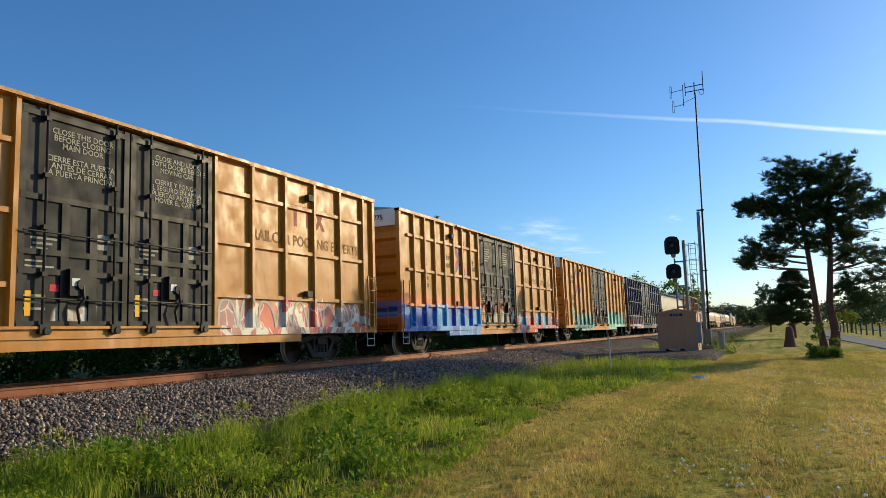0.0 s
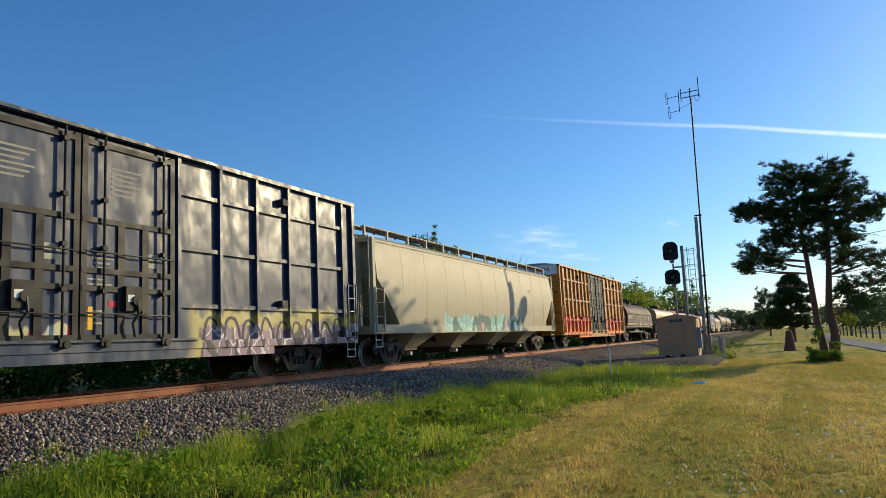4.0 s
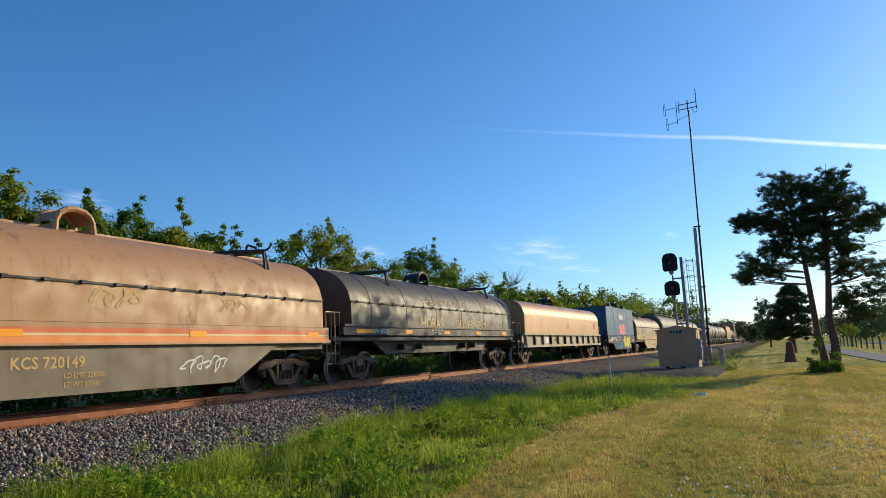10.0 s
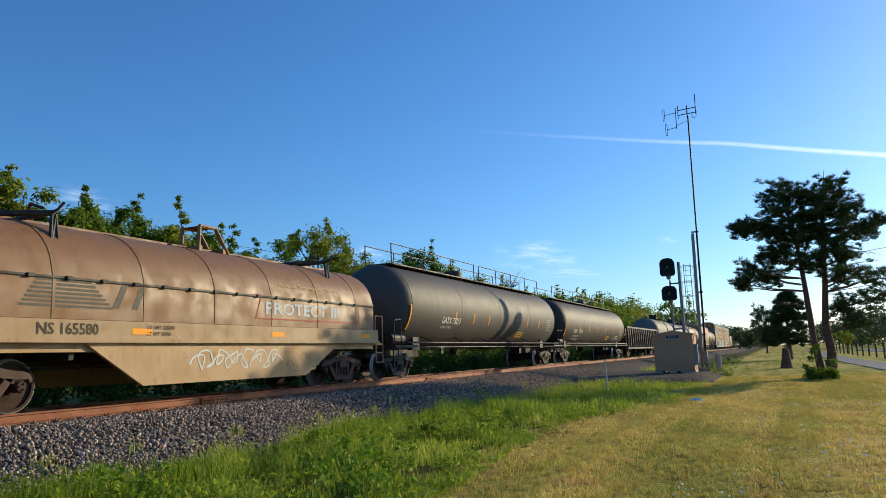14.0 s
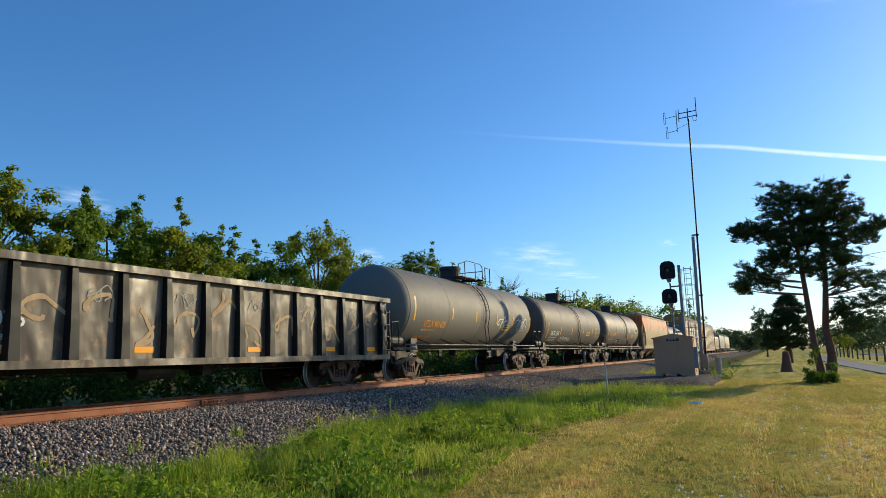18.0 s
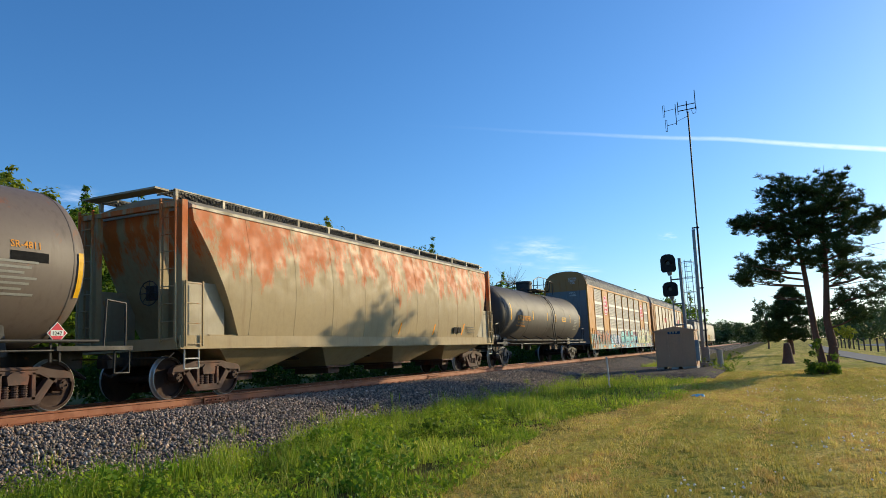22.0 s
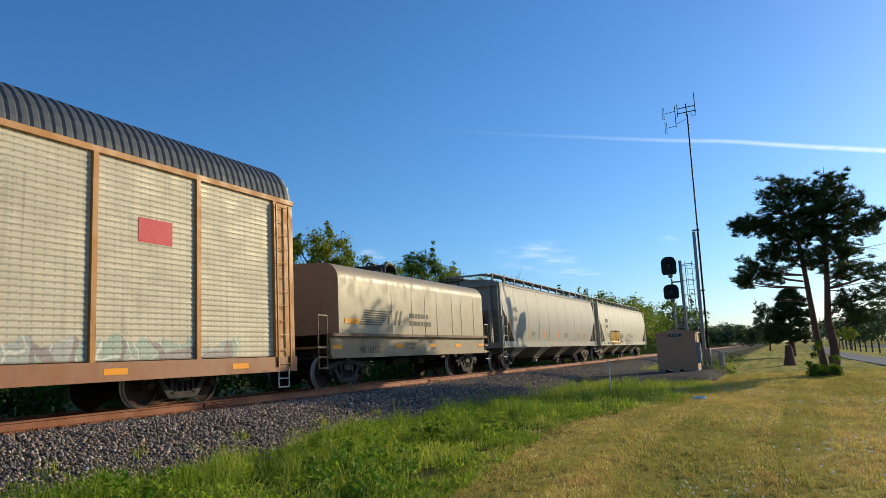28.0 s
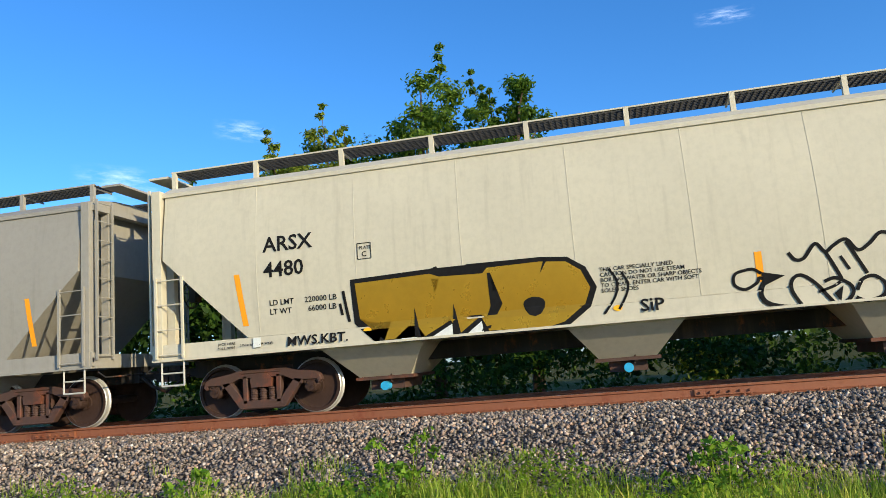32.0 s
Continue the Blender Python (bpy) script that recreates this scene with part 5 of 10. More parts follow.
car3 = coil_long(195.8, 12.7, "beige coil car with a boxy rounded hood and orange reflectors", silver, paint("frame_beige", rgb(136, 116, 86), 0.5, 0, 0.4, rgb(90, 74, 56), rust=0.15), M_TRUCK_GREY, (1.2, 12.55), BOXY,
                 [("NS 163537", 2.4, 0.98, 0.28, M_LETTER), ("LD LMT 221600", 5.4, 1.2, 0.11, M_LETTER), ("LT WT 64400", 5.4, 1.06, 0.11, M_LETTER)], 0, arches=(("clamp", 0.28), ("arch", 0.45), ("clamp", 0.86)))
for i in range(7):
    decal("stripe_mark", [(2.3 + 0.06 * i, 1.83 + 0.07 * i), (3.7 + 0.1 * i, 1.83 + 0.07 * i), (3.7 + 0.1 * i, 1.872 + 0.07 * i), (2.3 + 0.06 * i, 1.872 + 0.07 * i)], car3, M_GREY, lambda z: 1.466)
for y in (4.05, 4.5, 4.8):
    decal("block_mark", [(y, 1.86), (y + 0.14, 1.86), (y + 0.34, 2.33), (y + 0.2, 2.33)], car3, M_GREY, lambda z: 1.466)
each("line_mark", M_GREY, car3, *[(1.466, 1.471, 5.66 + 0.22 * i, 5.82 + 0.22 * i, 2.12, 2.28) for i in range(7)], *[(1.466, 1.471, 5.66 + 0.22 * i, 5.82 + 0.22 * i, 1.86, 2.02) for i in range(8)])
for y in (4.4, 5.85, 6.9, 7.9, 9.3, 10.2, 11.5):
    for s_ in (1, -1):
        each("seam", silver, car3, (s_ * 1.466, s_ * 1.475, y - 0.012, y + 0.012, 1.58, 3.15))
boxes("chord_rust", M_RAIL_BROWN, car3, (1.5705, 1.574, 0.75, 12.65, 1.475, 1.555))
each("placard", M_AMBER, car3, (1.471, 1.476, 1.5, 2.3, 1.85, 2.0))
each("reflector", M_AMBER, car3, *[(1.422, 1.427, y, y + 0.5, 1.12, 1.24) for y in (0.9, 4.7, 7.3, 9.6, 12.0)])

# slab-sided coil car
slate = paint("hood_slate", rgb(26, 82, 120), 0.42, 0.0, 0.2, rgb(24, 58, 88), dent=0.75, dent_scale=1.3, spec=0.3)
navy2 = paint("frame_slate", rgb(8, 54, 86), 0.55, 0.0, 0.2, rgb(22, 52, 80), spec=0.15)
car = begin("coil_car", "slate-blue slab-sided coil car with dented cover and bright spray paint", -38.0)
h = boxes("hood", slate, car, (-1.47, 1.47, 1.25, 12.1, 1.54, 3.66), label="dented slate-blue box hood")
for y in (3.9, 6.7, 9.4):
    boxes("seam", slate, h, (-1.478, 1.478, y - 0.012, y + 0.012, 1.56, 3.64))
boxes("seam", slate, h, (1.47, 1.478, 1.3, 12.05, 2.62, 2.64))
boxes("lip", slate, h, (-1.50, 1.50, 1.22, 12.13, 3.60, 3.70))
for y in (4.0, 9.5):
    each("hood_hook", M_IRON, h, (0.2, 1.3, y - 0.25, y + 0.35, 3.70, 3.88), (1.0, 1.2, y + 0.05, y + 0.3, 3.87, 4.04))
lift_bracket(car, 6.5, 3.74, M_IRON, "arch", 0.7)
for s in (1, -1):
    bm = bmesh.new()
    plate(bm, [(1.2, 1.52), (12.2, 1.52), (12.2, 0.95), (9.9, 0.92), (9.35, 0.44), (3.7, 0.44), (3.1, 0.92), (1.2, 0.95)], s * 1.42, s * 1.50)
    part("fish_belly", bm, navy2, car)
each("reflector", M_AMBER, car, *[(1.502, 1.506, y, y + w, 1.08, 1.2) for y, w in ((1.35, 1.3), (4.1, 0.45), (6.8, 0.35), (10.9, 0.7))])
for body_, y, z, size in (("WRWK", 2.08, 1.15, 0.33), ("407152", 3.35, 1.17, 0.33), ("LD LMT 228800", 5.05, 1.34, 0.12), ("LT WT 57200", 5.05, 1.16, 0.12)):
    lettering("lettering", body_, car, M_LETTER_W, y, z, size, 1.501)
for i in range(4):
    y = 5.95 + 0.40 * i
    decal("letter_block", [(y, 2.8), (y + 0.3, 2.8), (y + 0.34, 3.0), (y + 0.3, 3.22), (y + 0.02, 3.22), (y - 0.03, 3.0)], car, M_WHITE, lambda z: 1.479)
spray_letters(car, "SKER", 5.75, 1.62, 2.3, 0.8, fading("spray_rose", rgb(236, 110, 112), rgb(226, 84, 100), 1.6, 2.2), M_WHITE, lambda z: 1.479, 0.26, 0.03, None, 10)
spray_letters(car, "RUBE", 7.2, 0.52, 2.75, 0.98, plain("spray_lemon", rgb(205, 190, 52), 0.5, grain=5), M_BLACK, lambda z: 1.502, 0.3, 0.045, None, 11)
spray_letters(car, "CERTO", 4.9, 0.55, 1.65, 0.48, plain("spray_azure", rgb(70, 165, 226), 0.5), navy2, lambda z: 1.502, 0.05, 0.006, None, 12)
end_platform(car, 0.95, -1, navy2), end_platform(car, 12.15, 1, navy2)
brake_gear(car, 12.6, 0.72), couplers(car, 12.7, 0.4)
truck(car, 2.25, -38.0, M_TRUCK_GREY), truck(car, 11.1, -38.0, M_TRUCK_GREY)
boxes("deck", M_UNDER, car, (-1.42, 1.42, 1.2, 12.2, 1.3, 1.5))


# ---- tank cars ----
def tank_car(at, length, label, mat, truck_mat, tank_y, radius, cz, texts, walk_rail=False, dome=True, patches=None, seams=3, ladder_y=None, plac=None):
    car = begin("tank_car", label, at)
    a, b = tank_y
    bm = bmesh.new()
    prof = [(0.02, a)] + [(radius * math.sin(radians(t)), a + 0.74 * (1 - math.cos(radians(t)))) for t in (15, 30, 45, 60, 75, 90)]
    prof += [(radius, a + 0.74 + (b - a - 1.48) * i / 6) for i in range(1, 6)]
    prof += [(radius * math.sin(radians(t)), b - 0.74 * (1 - math.cos(radians(t)))) for t in (90, 75, 60, 45, 30, 15)] + [(0.02, b)]
    lathe(bm, prof, (0, 0, cz), "y", 48)
    tank = part("tank", bm, mat, car, "", True)
    for i in range(seams + 2):
        y = a + 0.74 + (b - a - 1.48) * i / (seams + 1)
        bm = bmesh.new()
        lathe(bm, [(radius, y - 0.02), (radius + 0.006, y - 0.012), (radius + 0.006, y + 0.012), (radius, y + 0.02)], (0, 0, cz), "y", 48)
        part("weld_seam", bm, mat, tank, "", True)

    def side(z):
        return math.sqrt(max(0.05, radius ** 2 - (z - cz) ** 2))
    top = cz + radius
    m = (a + b) / 2 if ladder_y is None else ladder_y
    if dome:
        bm = bmesh.new()
        lathe(bm, [(0.02, top + 0.62), (0.44, top + 0.62), (0.48, top + 0.58), (0.48, top + 0.5), (0.45, top + 0.48), (0.45, top - 0.05)], (0, m, 0), "z", 20)
        part("dome_housing", bm, M_IRON, car, "", True)
        bm = bmesh.new()
        bx(bm, -1.1, 1.1, m + 0.5, m + 1.2, top + 0.02, top + 0.06)
        bx(bm, 0.5, 1.1, m - 1.2, m + 1.2, top + 0.02, top + 0.06)
        part("platform", bm, M_IRON, car)
        bm = bmesh.new()
        z1 = top + 0.76
        for x in (1.08, -1.08):
            tube(bm, [(x, m - 1.7, top - 0.05), (x, m - 1.6, z1 - 0.25), (x, m - 0.6, z1), (x, m + 0.9, z1), (x, m + 1.15, z1 - 0.1), (x, m + 1.2, top)], 0.022)
            for y in (m - 0.9, m + 0.3):
                tube(bm, [(x, y, top - 0.1), (x, y, z1 - 0.05)], 0.02)
            tube(bm, [(x, m + 1.5, top - 0.1), (x, m + 1.5, z1 - 0.1), (x, m + 2.1, z1 - 0.1), (x, m + 2.1, top - 0.1)], 0.022)
        tube(bm, [(1.08, m + 1.2, z1 - 0.3), (-1.08, m + 1.2, z1 - 0.3)], 0.02)
        part("handrail", bm, M_IRON, car)
    if walk_rail:
        bm = bmesh.new()
        bx(bm, -0.45, 0.62, a + 1.0, b - 1.0, top + 0.01, top + 0.06)
        part("walkway", bm, M_IRON, car)
        bm = bmesh.new()
        for x, y0, y1 in ((0.62, a + 0.9, m + 1.2), (0.62, m + 1.8, b - 0.9), (-0.45, a + 0.9, b - 0.9)):
            tube(bm, [(x, y0, top - 0.02), (x, y0, top + 0.75), (x, y1, top + 0.75), (x, y1, top - 0.02)], 0.022)
            k = max(2, int((y1 - y0) / 2.2))
            for i in range(1, k):
                y = y0 + (y1 - y0) * i / k
                tube(bm, [(x, y, top - 0.02), (x, y, top + 0.75)], 0.02)
        part("walkway_rail", bm, M_IRON, car)
        bm = bmesh.new()
        lathe(bm, [(0.02, top + 0.36), (0.38, top + 0.36), (0.40, top + 0.30), (0.40, top - 0.05)], (0.1, m, 0), "z", 18)
        part("dome_housing", bm, M_IRON, car, "", True)
    if dome:
        for s in (1, -1):
            bm = bmesh.new()
            for dy in (-0.2, 0.2):
                pts = [(s * (radius + 0.07) * math.sin(radians(t)), m + 0.35 + dy, cz + (radius + 0.07) * math.cos(radians(t))) for t in range(38, 118, 12)] + [(s * 1.52, m + 0.4 + dy, 1.25), (s * 1.52, m + 0.4 + dy * 1.6, 0.62)]
                tube(bm, pts, 0.02)
            for t in range(40, 118, 9):
                x, z = s * (radius + 0.07) * math.sin(radians(t)), cz + (radius + 0.07) * math.cos(radians(t))
                tube(bm, [(x, m + 0.15, z), (x, m + 0.55, z)], 0.014)
            for z in (1.2, 0.95, 0.72):
                tube(bm, [(s * 1.52, m + 0.12, z), (s * 1.52, m + 0.68, z)], 0.014)
            part("ladder", bm, M_IRON, car)
    for s in (1, -1):
        bm = bmesh.new()
        tube(bm, [(s * 1.5, a + 0.2, 1.22), (s * 1.5, b - 0.2, 1.22)], 0.03, 8)
        tube(bm, [(s * 1.46, a + 0.5, 1.06), (s * 1.46, b - 0.5, 1.06)], 0.018)
        n_b = 6
        for i in range(n_b):
            y = a + 2.4 + (b - a - 4.8) * i / (n_b - 1)
            tube(bm, [(s * 1.5, y, 1.22), (s * side(1.45) * 1.0, y - 0.12, 1.46)], 0.022)
        part("side_rail", bm, M_IRON, car)
        for y in (a + 1.9, b - 1.9):
            bm = bmesh.new()
            plate(bm, [(y - 0.3, 0.98), (y + 0.3, 0.98), (y + 0.2, 1.6), (y - 0.2, 1.6)], s * 0.82, s * 1.0)
            part("saddle", bm, M_IRON, car)
    for y, s in ((a - 0.35, -1), (b + 0.35, 1)):
        bm = bmesh.new()
        bx(bm, -1.5, 1.5, min(y - s * 1.4, y + s * 0.25), max(y - s * 1.4, y + s * 0.25), 1.05, 1.13)
        for x in (-1.4, 1.4):
            tube(bm, [(x, y + s * 0.15, 1.1), (x, y + s * 0.15, 1.95), (x, y - s * 0.3, 2.0), (x, y - s * 0.35, 1.1)], 0.02)
            tube(bm, [(x, y - s * 0.1, 1.05), (x, y - s * 0.1, 0.62), (x, y + s * 0.25, 0.62), (x, y + s * 0.25, 1.05)], 0.018)
        part("end_platform", bm, M_IRON, car)
    each("stub_sill", M_UNDER, car, (-0.25, 0.25, a - 0.5, a + 3.6, 0.74, 1.1), (-0.25, 0.25, b - 3.6, b + 0.5, 0.74, 1.1))
    bm = bmesh.new()
    lathe(bm, [(0.02, cz - radius - 0.28), (0.16, cz - radius - 0.26), (0.22, cz - radius + 0.1)], (0, m, 0), "z", 12)
    bx(bm, 1.2, 1.26, a + 3.5, a + 3.75, 0.82, 1.05)
    part("bottom_outlet", bm, M_UNDER, car)
    bm = bmesh.new()
    cyl(bm, (1.05, a - 0.2, 1.35), (1.05, a + 0.7, 1.35), 0.16, 10)
    part("air_tank", bm, M_IRON, car)
    couplers(car, length, 0.35)
    truck(car, min(a + 1.45, 2.77 if a < 1.5 else 2.15), at, truck_mat), truck(car, b - 1.45, at, truck_mat)
    rows = patches or [(a + 0.3 + (b - a - 0.7) * u, cz - 0.25, 0.8 if i in (0, 6) else 0.42) for i, u in enumerate((0.03, 0.20, 0.36, 0.52, 0.68, 0.84, 0.975))]
    for y, zc, hgt in rows:
        decal("reflector", [(y - 0.05, zc - hgt / 2), (y + 0.05, zc - hgt / 2), (y + 0.05, zc + hgt / 2), (y - 0.05, zc + hgt / 2)], car, M_YELLOW if dome else M_AMBER, side, 0.006, 5)
    y, zc = plac or (a + (b - a) * 0.72, cz - 0.44)
    pl = decal("placard", [(y, zc - 0.13), (y + 0.9, zc - 0.13), (y + 0.9, zc + 0.13), (y, zc + 0.13)], car, M_YELLOW, side, 0.006, 3)
    for k in range(2):
        decal("line_mark", [(y + 0.1, zc - 0.08 + 0.1 * k), (y + 0.8, zc - 0.08 + 0.1 * k), (y + 0.8, zc - 0.02 + 0.1 * k), (y + 0.1, zc - 0.02 + 0.1 * k)], car, M_GREY, side, 0.009)
    for i in range(7):
        decal("line_mark", [(b - 2.2, cz - 0.1 - 0.09 * i), (b - 1.45 - 0.12 * (i % 3), cz - 0.1 - 0.09 * i), (b - 1.45 - 0.12 * (i % 3), cz - 0.06 - 0.09 * i), (b - 2.2, cz - 0.06 - 0.09 * i)], car, M_LETTER_G, side, 0.006)
    for body_, dy, z, size, mm in texts:
        lettering("lettering", body_, car, mm, a + dy, z, size, side=side, off=0.008)
    return car, side


t_black = paint("tank_black", rgb(76, 70, 64), 0.62, 0.0, 0.3, rgb(36, 32, 29), rust=0.05, even=True, spec=0.5)
t_brown = paint("tank_brown_black", rgb(62, 53, 44), 0.62, 0.0, 0.3, rgb(44, 35, 29), rust=0.05, even=True, spec=0.5)
t_grey = paint("tank_grey", rgb(112, 107, 99), 0.66, 0.0, 0.3, rgb(80, 76, 70), even=True, spec=0.5)

def placard(car, y, z):
    """A red diamond sign with its number on a short post over the running board."""
    bm = bmesh.new()
    bx(bm, 1.40, 1.43, y - 0.12, y - 0.08, 0.86, z + 0.1)
    bx(bm, 1.40, 1.43, y + 0.06, y + 0.10, 0.86, z + 0.1)
    part("placard_post", bm, M_TRUCK_GREY, car)
    for name, h, x, m in (("placard", 0.2, 1.445, M_WHITE), ("placard_face", 0.18, 1.449, M_RED)):
        bm = bmesh.new()
        quads(bm, [[(xx, y, z - h), (xx, y + h, z), (xx, y, z + h), (xx, y - h, z)] for xx in (1.435, x)])
        part(name, bm, m, car)
    boxes("placard_plate", M_WHITE, car, (1.447, 1.451, y - 0.13, y + 0.12, z - 0.05, z + 0.05))
    lettering("lettering", "1247", car, M_BLACK, y - 0.11, z - 0.038, 0.1, 1.449)


t_grey2 = paint("tank_dark_grey", rgb(88, 79, 70), 0.64, 0.0, 0.3, rgb(56, 50, 45), even=True, spec=0.5)
tank_car(-10.0, 21.5, "long black tank car with white markings and a full roof walkway", t_black, M_TRUCK_GREY, (1.75, 21.3), 1.5, 2.55,
         [("GATX 75215", 3.35, 1.96, 0.33, M_LETTER_W), ("LD LMT 166700 LB", 3.4, 1.78, 0.12, M_LETTER_W)], True, False,
         patches=[(2.4, 2.1, 0.85), (6.4, 2.2, 0.42), (8.3, 2.2, 0.42), (10.1, 2.2, 0.42), (13.9, 2.2, 0.42), (15.6, 2.2, 0.42), (17.6, 2.2, 0.42)], plac=(14.4, 1.65), ladder_y=9.4)
tank_car(12.0, 20.9, "long black tank car with white markings and a full roof walkway", t_brown, M_TRUCK_GREY, (0.6, 20.7), 1.5, 2.5,
         [("PLMX", 2.72, 1.89, 0.34, M_LETTER_W), ("135103", 3.98, 1.9, 0.34, M_LETTER_W), ("LD LMT 164700 LBS 74700 KGS", 2.7, 1.65, 0.13, M_LETTER_W), ("LT WT 98300 LBS 44600 KGS", 2.7, 1.48, 0.13, M_LETTER_W), ("NON-ODORIZED", 15.9, 1.72, 0.16, M_LETTER_W), ("LIQUEFIED PETROLEUM GAS", 15.5, 1.56, 0.16, M_LETTER_W)], True, False,
         patches=[(1.2, 2.1, 0.85), (4.7, 2.2, 0.42), (7.4, 2.2, 0.42), (10.1, 2.2, 0.42), (12.73, 2.2, 0.42), (15.49, 2.2, 0.42), (18.08, 2.22, 0.42), (20.5, 2.05, 0.85)], plac=(13.57, 1.65))
car, sd = tank_car(51.3, 15.4, "grey tank car with yellow markings and a centre platform", t_grey, M_TRUCK, (0.55, 15.6), 1.5, 2.6,
                   [("UTLX 901428", 2.0, 1.88, 0.33, M_LETTER_Y), ("THE TANK CAR PEOPLE", 2.0, 1.74, 0.1, M_LETTER_Y), ("LD LMT 166700 LB  84700 KG", 1.75, 1.5, 0.11, M_LETTER_Y), ("LT WT 83300 LB  37850 KG", 1.75, 1.36, 0.11, M_LETTER_Y)], ladder_y=8.27, patches=[(1.68, 2.5, 0.85), (4.99, 2.43, 0.42), (7.49, 2.42, 0.42), (10.0, 2.4, 0.42), (12.2, 2.4, 0.42), (14.9, 2.3, 0.8)], plac=(10.9, 2.06))
chalk(car, [(10.2, 11.4, 1.95, 0.62), (12.8, 14.2, 1.95, 0.6)], M_LETTER_W, sd, 41)
car, sd = tank_car(67.0, 16.4, "dark grey tank car with white markings and a centre platform", t_grey2, M_TRUCK, (1.3, 16.53), 1.5, 2.55,
                   [("GATX 1548", 2.09, 1.83, 0.34, M_LETTER_W), ("LD LMT 186100 LBS 84460 KGS", 2.0, 1.68, 0.11, M_LETTER_W), ("LT WT 83900 LBS 37000 KGS", 2.0, 1.53, 0.11, M_LETTER_W)], ladder_y=9.15, patches=[(2.7, 2.1, 0.85), (5.42, 2.1, 0.42), (8.04, 2.16, 0.42), (10.94, 2.2, 0.42), (13.5, 2.2, 0.42), (15.8, 2.1, 0.8)], plac=(11.9, 2.05))
chalk(car, [(5.7, 8.0, 1.5, 0.28)], M_LETTER_W, sd, 42)
placard(car, 15.2, 1.36)
car, sd = tank_car(83.7, 16.2, "patched dark grey tank car with yellow markings and spray tags", paint("tank_patched", rgb(106, 93, 83), 0.6, 0.0, 0.5, rgb(64, 50, 42), rust=0.1, fade=0.6, even=True, spec=0.5), M_TRUCK, (1.22, 16.11), 1.5, 2.62,
                   [("UTLX 903088", 2.06, 2.02, 0.34, M_LETTER_Y), ("THE TANK CAR PEOPLE", 2.0, 1.88, 0.1, M_LETTER_Y), ("LD LMT 180200 LB  81750 KG", 1.95, 1.72, 0.11, M_LETTER_Y)], ladder_y=9.13, patches=[(2.42, 2.5, 0.85), (5.81, 2.5, 0.42), (8.41, 2.55, 0.42), (10.96, 2.6, 0.42), (13.53, 2.65, 0.42), (15.5, 2.4, 0.8)], plac=(12.1, 2.1))
decal("patch", [(6.0, 1.44), (7.62, 1.44), (7.62, 1.82), (6.0, 1.82)], car, M_BLACK, sd, 0.005, 4)
chalk(car, [(6.15, 7.5, 1.48, 0.28)], M_LETTER_W, sd, 43)
placard(car, 15.1, 1.36)
chalk(car, [(10.1, 11.25, 1.62, 0.42)], M_LETTER_Y, sd, 44)
lettering("lettering", "SR-4811", car, M_LETTER_Y, 14.15, 2.78, 0.17, side=sd, off=0.008)
decal("patch", [(14.15, 2.55), (14.85, 2.55), (14.85, 2.72), (14.15, 2.72)], car, M_BLACK, sd, 0.005, 2)
tank_car(120.1, 17.0, "black tank car with yellow markings and a centre platform", t_brown, M_TRUCK_GREY, (1.31, 16.95), 1.5, 2.5,
         [("UTLX 902980", 2.58, 2.2, 0.35, M_LETTER_Y), ("THE TANK CAR PEOPLE", 2.53, 2.06, 0.1, M_LETTER_Y), ("LD LMT 164900 LB  74800 KG", 2.43, 1.9, 0.11, M_LETTER_Y)], ladder_y=9.75,
         patches=[(2.9, 2.6, 0.8), (6.35, 2.5, 0.45), (8.97, 2.5, 0.42), (10.65, 2.48, 0.42), (13.85, 2.5, 0.45), (16.3, 2.4, 0.8)], plac=(11.96, 2.42))

# ---- gondola ----
gond = paint("gondola_black", rgb(70, 58, 46), 0.45, 0.0, 0.55, rgb(44, 37, 31), rust=0.4, rustcol=rgb(120, 92, 66), dent=1.0, dent_scale=1.7)
car = begin("gondola", "black gondola with dented ribbed sides and scrawled paint", 33.1)
for s in (1, -1):
    boxes("side_sheet", gond, car, (s * 1.36, s * 1.40, 0.1, 17.8, 0.86, 2.6))
    boxes("top_chord", gond, car, (s * 1.34, s * 1.56, 0.0, 17.9, 2.56, 2.70))
    boxes("side_sill", gond, car, (s * 1.36, s * 1.54, 0.05, 17.85, 0.76, 0.9))
    for i in range(16):
        y = 0.5 + 16.9 * i / 15
        bm = bmesh.new()
        quads(bm, [[(s * 1.40, y - w, z), (s * x, y - w * 0.8, z), (s * x, y + w * 0.8, z), (s * 1.40, y + w, z)] for z, x, w in ((0.9, 1.55, 0.13), (1.6, 1.545, 0.11), (2.56, 1.50, 0.08))])
        part("side_post", bm, M_DOORBAR, car)
for y, s in ((0.0, 1), (17.8, -1)):
    boxes("end_wall", gond, car, (-1.4, 1.4, y, y + 0.1, 0.8, 2.6), *[(-1.4, 1.4, y - 0.05, y + 0.15, z, z + 0.12) for z in (1.2, 1.7, 2.2)])
boxes("floor", M_UNDER, car, (-1.36, 1.36, 0.1, 17.8, 0.98, 1.06))
each("reflector", M_AMBER, car, *[(1.402, 1.407, y, y + 0.5, 1.02, 1.14) for y in (0.9, 4.4, 7.6, 11.0, 14.3, 16.6)])
M_SCRAWL = plain("spray_buff", rgb(176, 150, 116), 0.7, grain=8, amount=0.6)
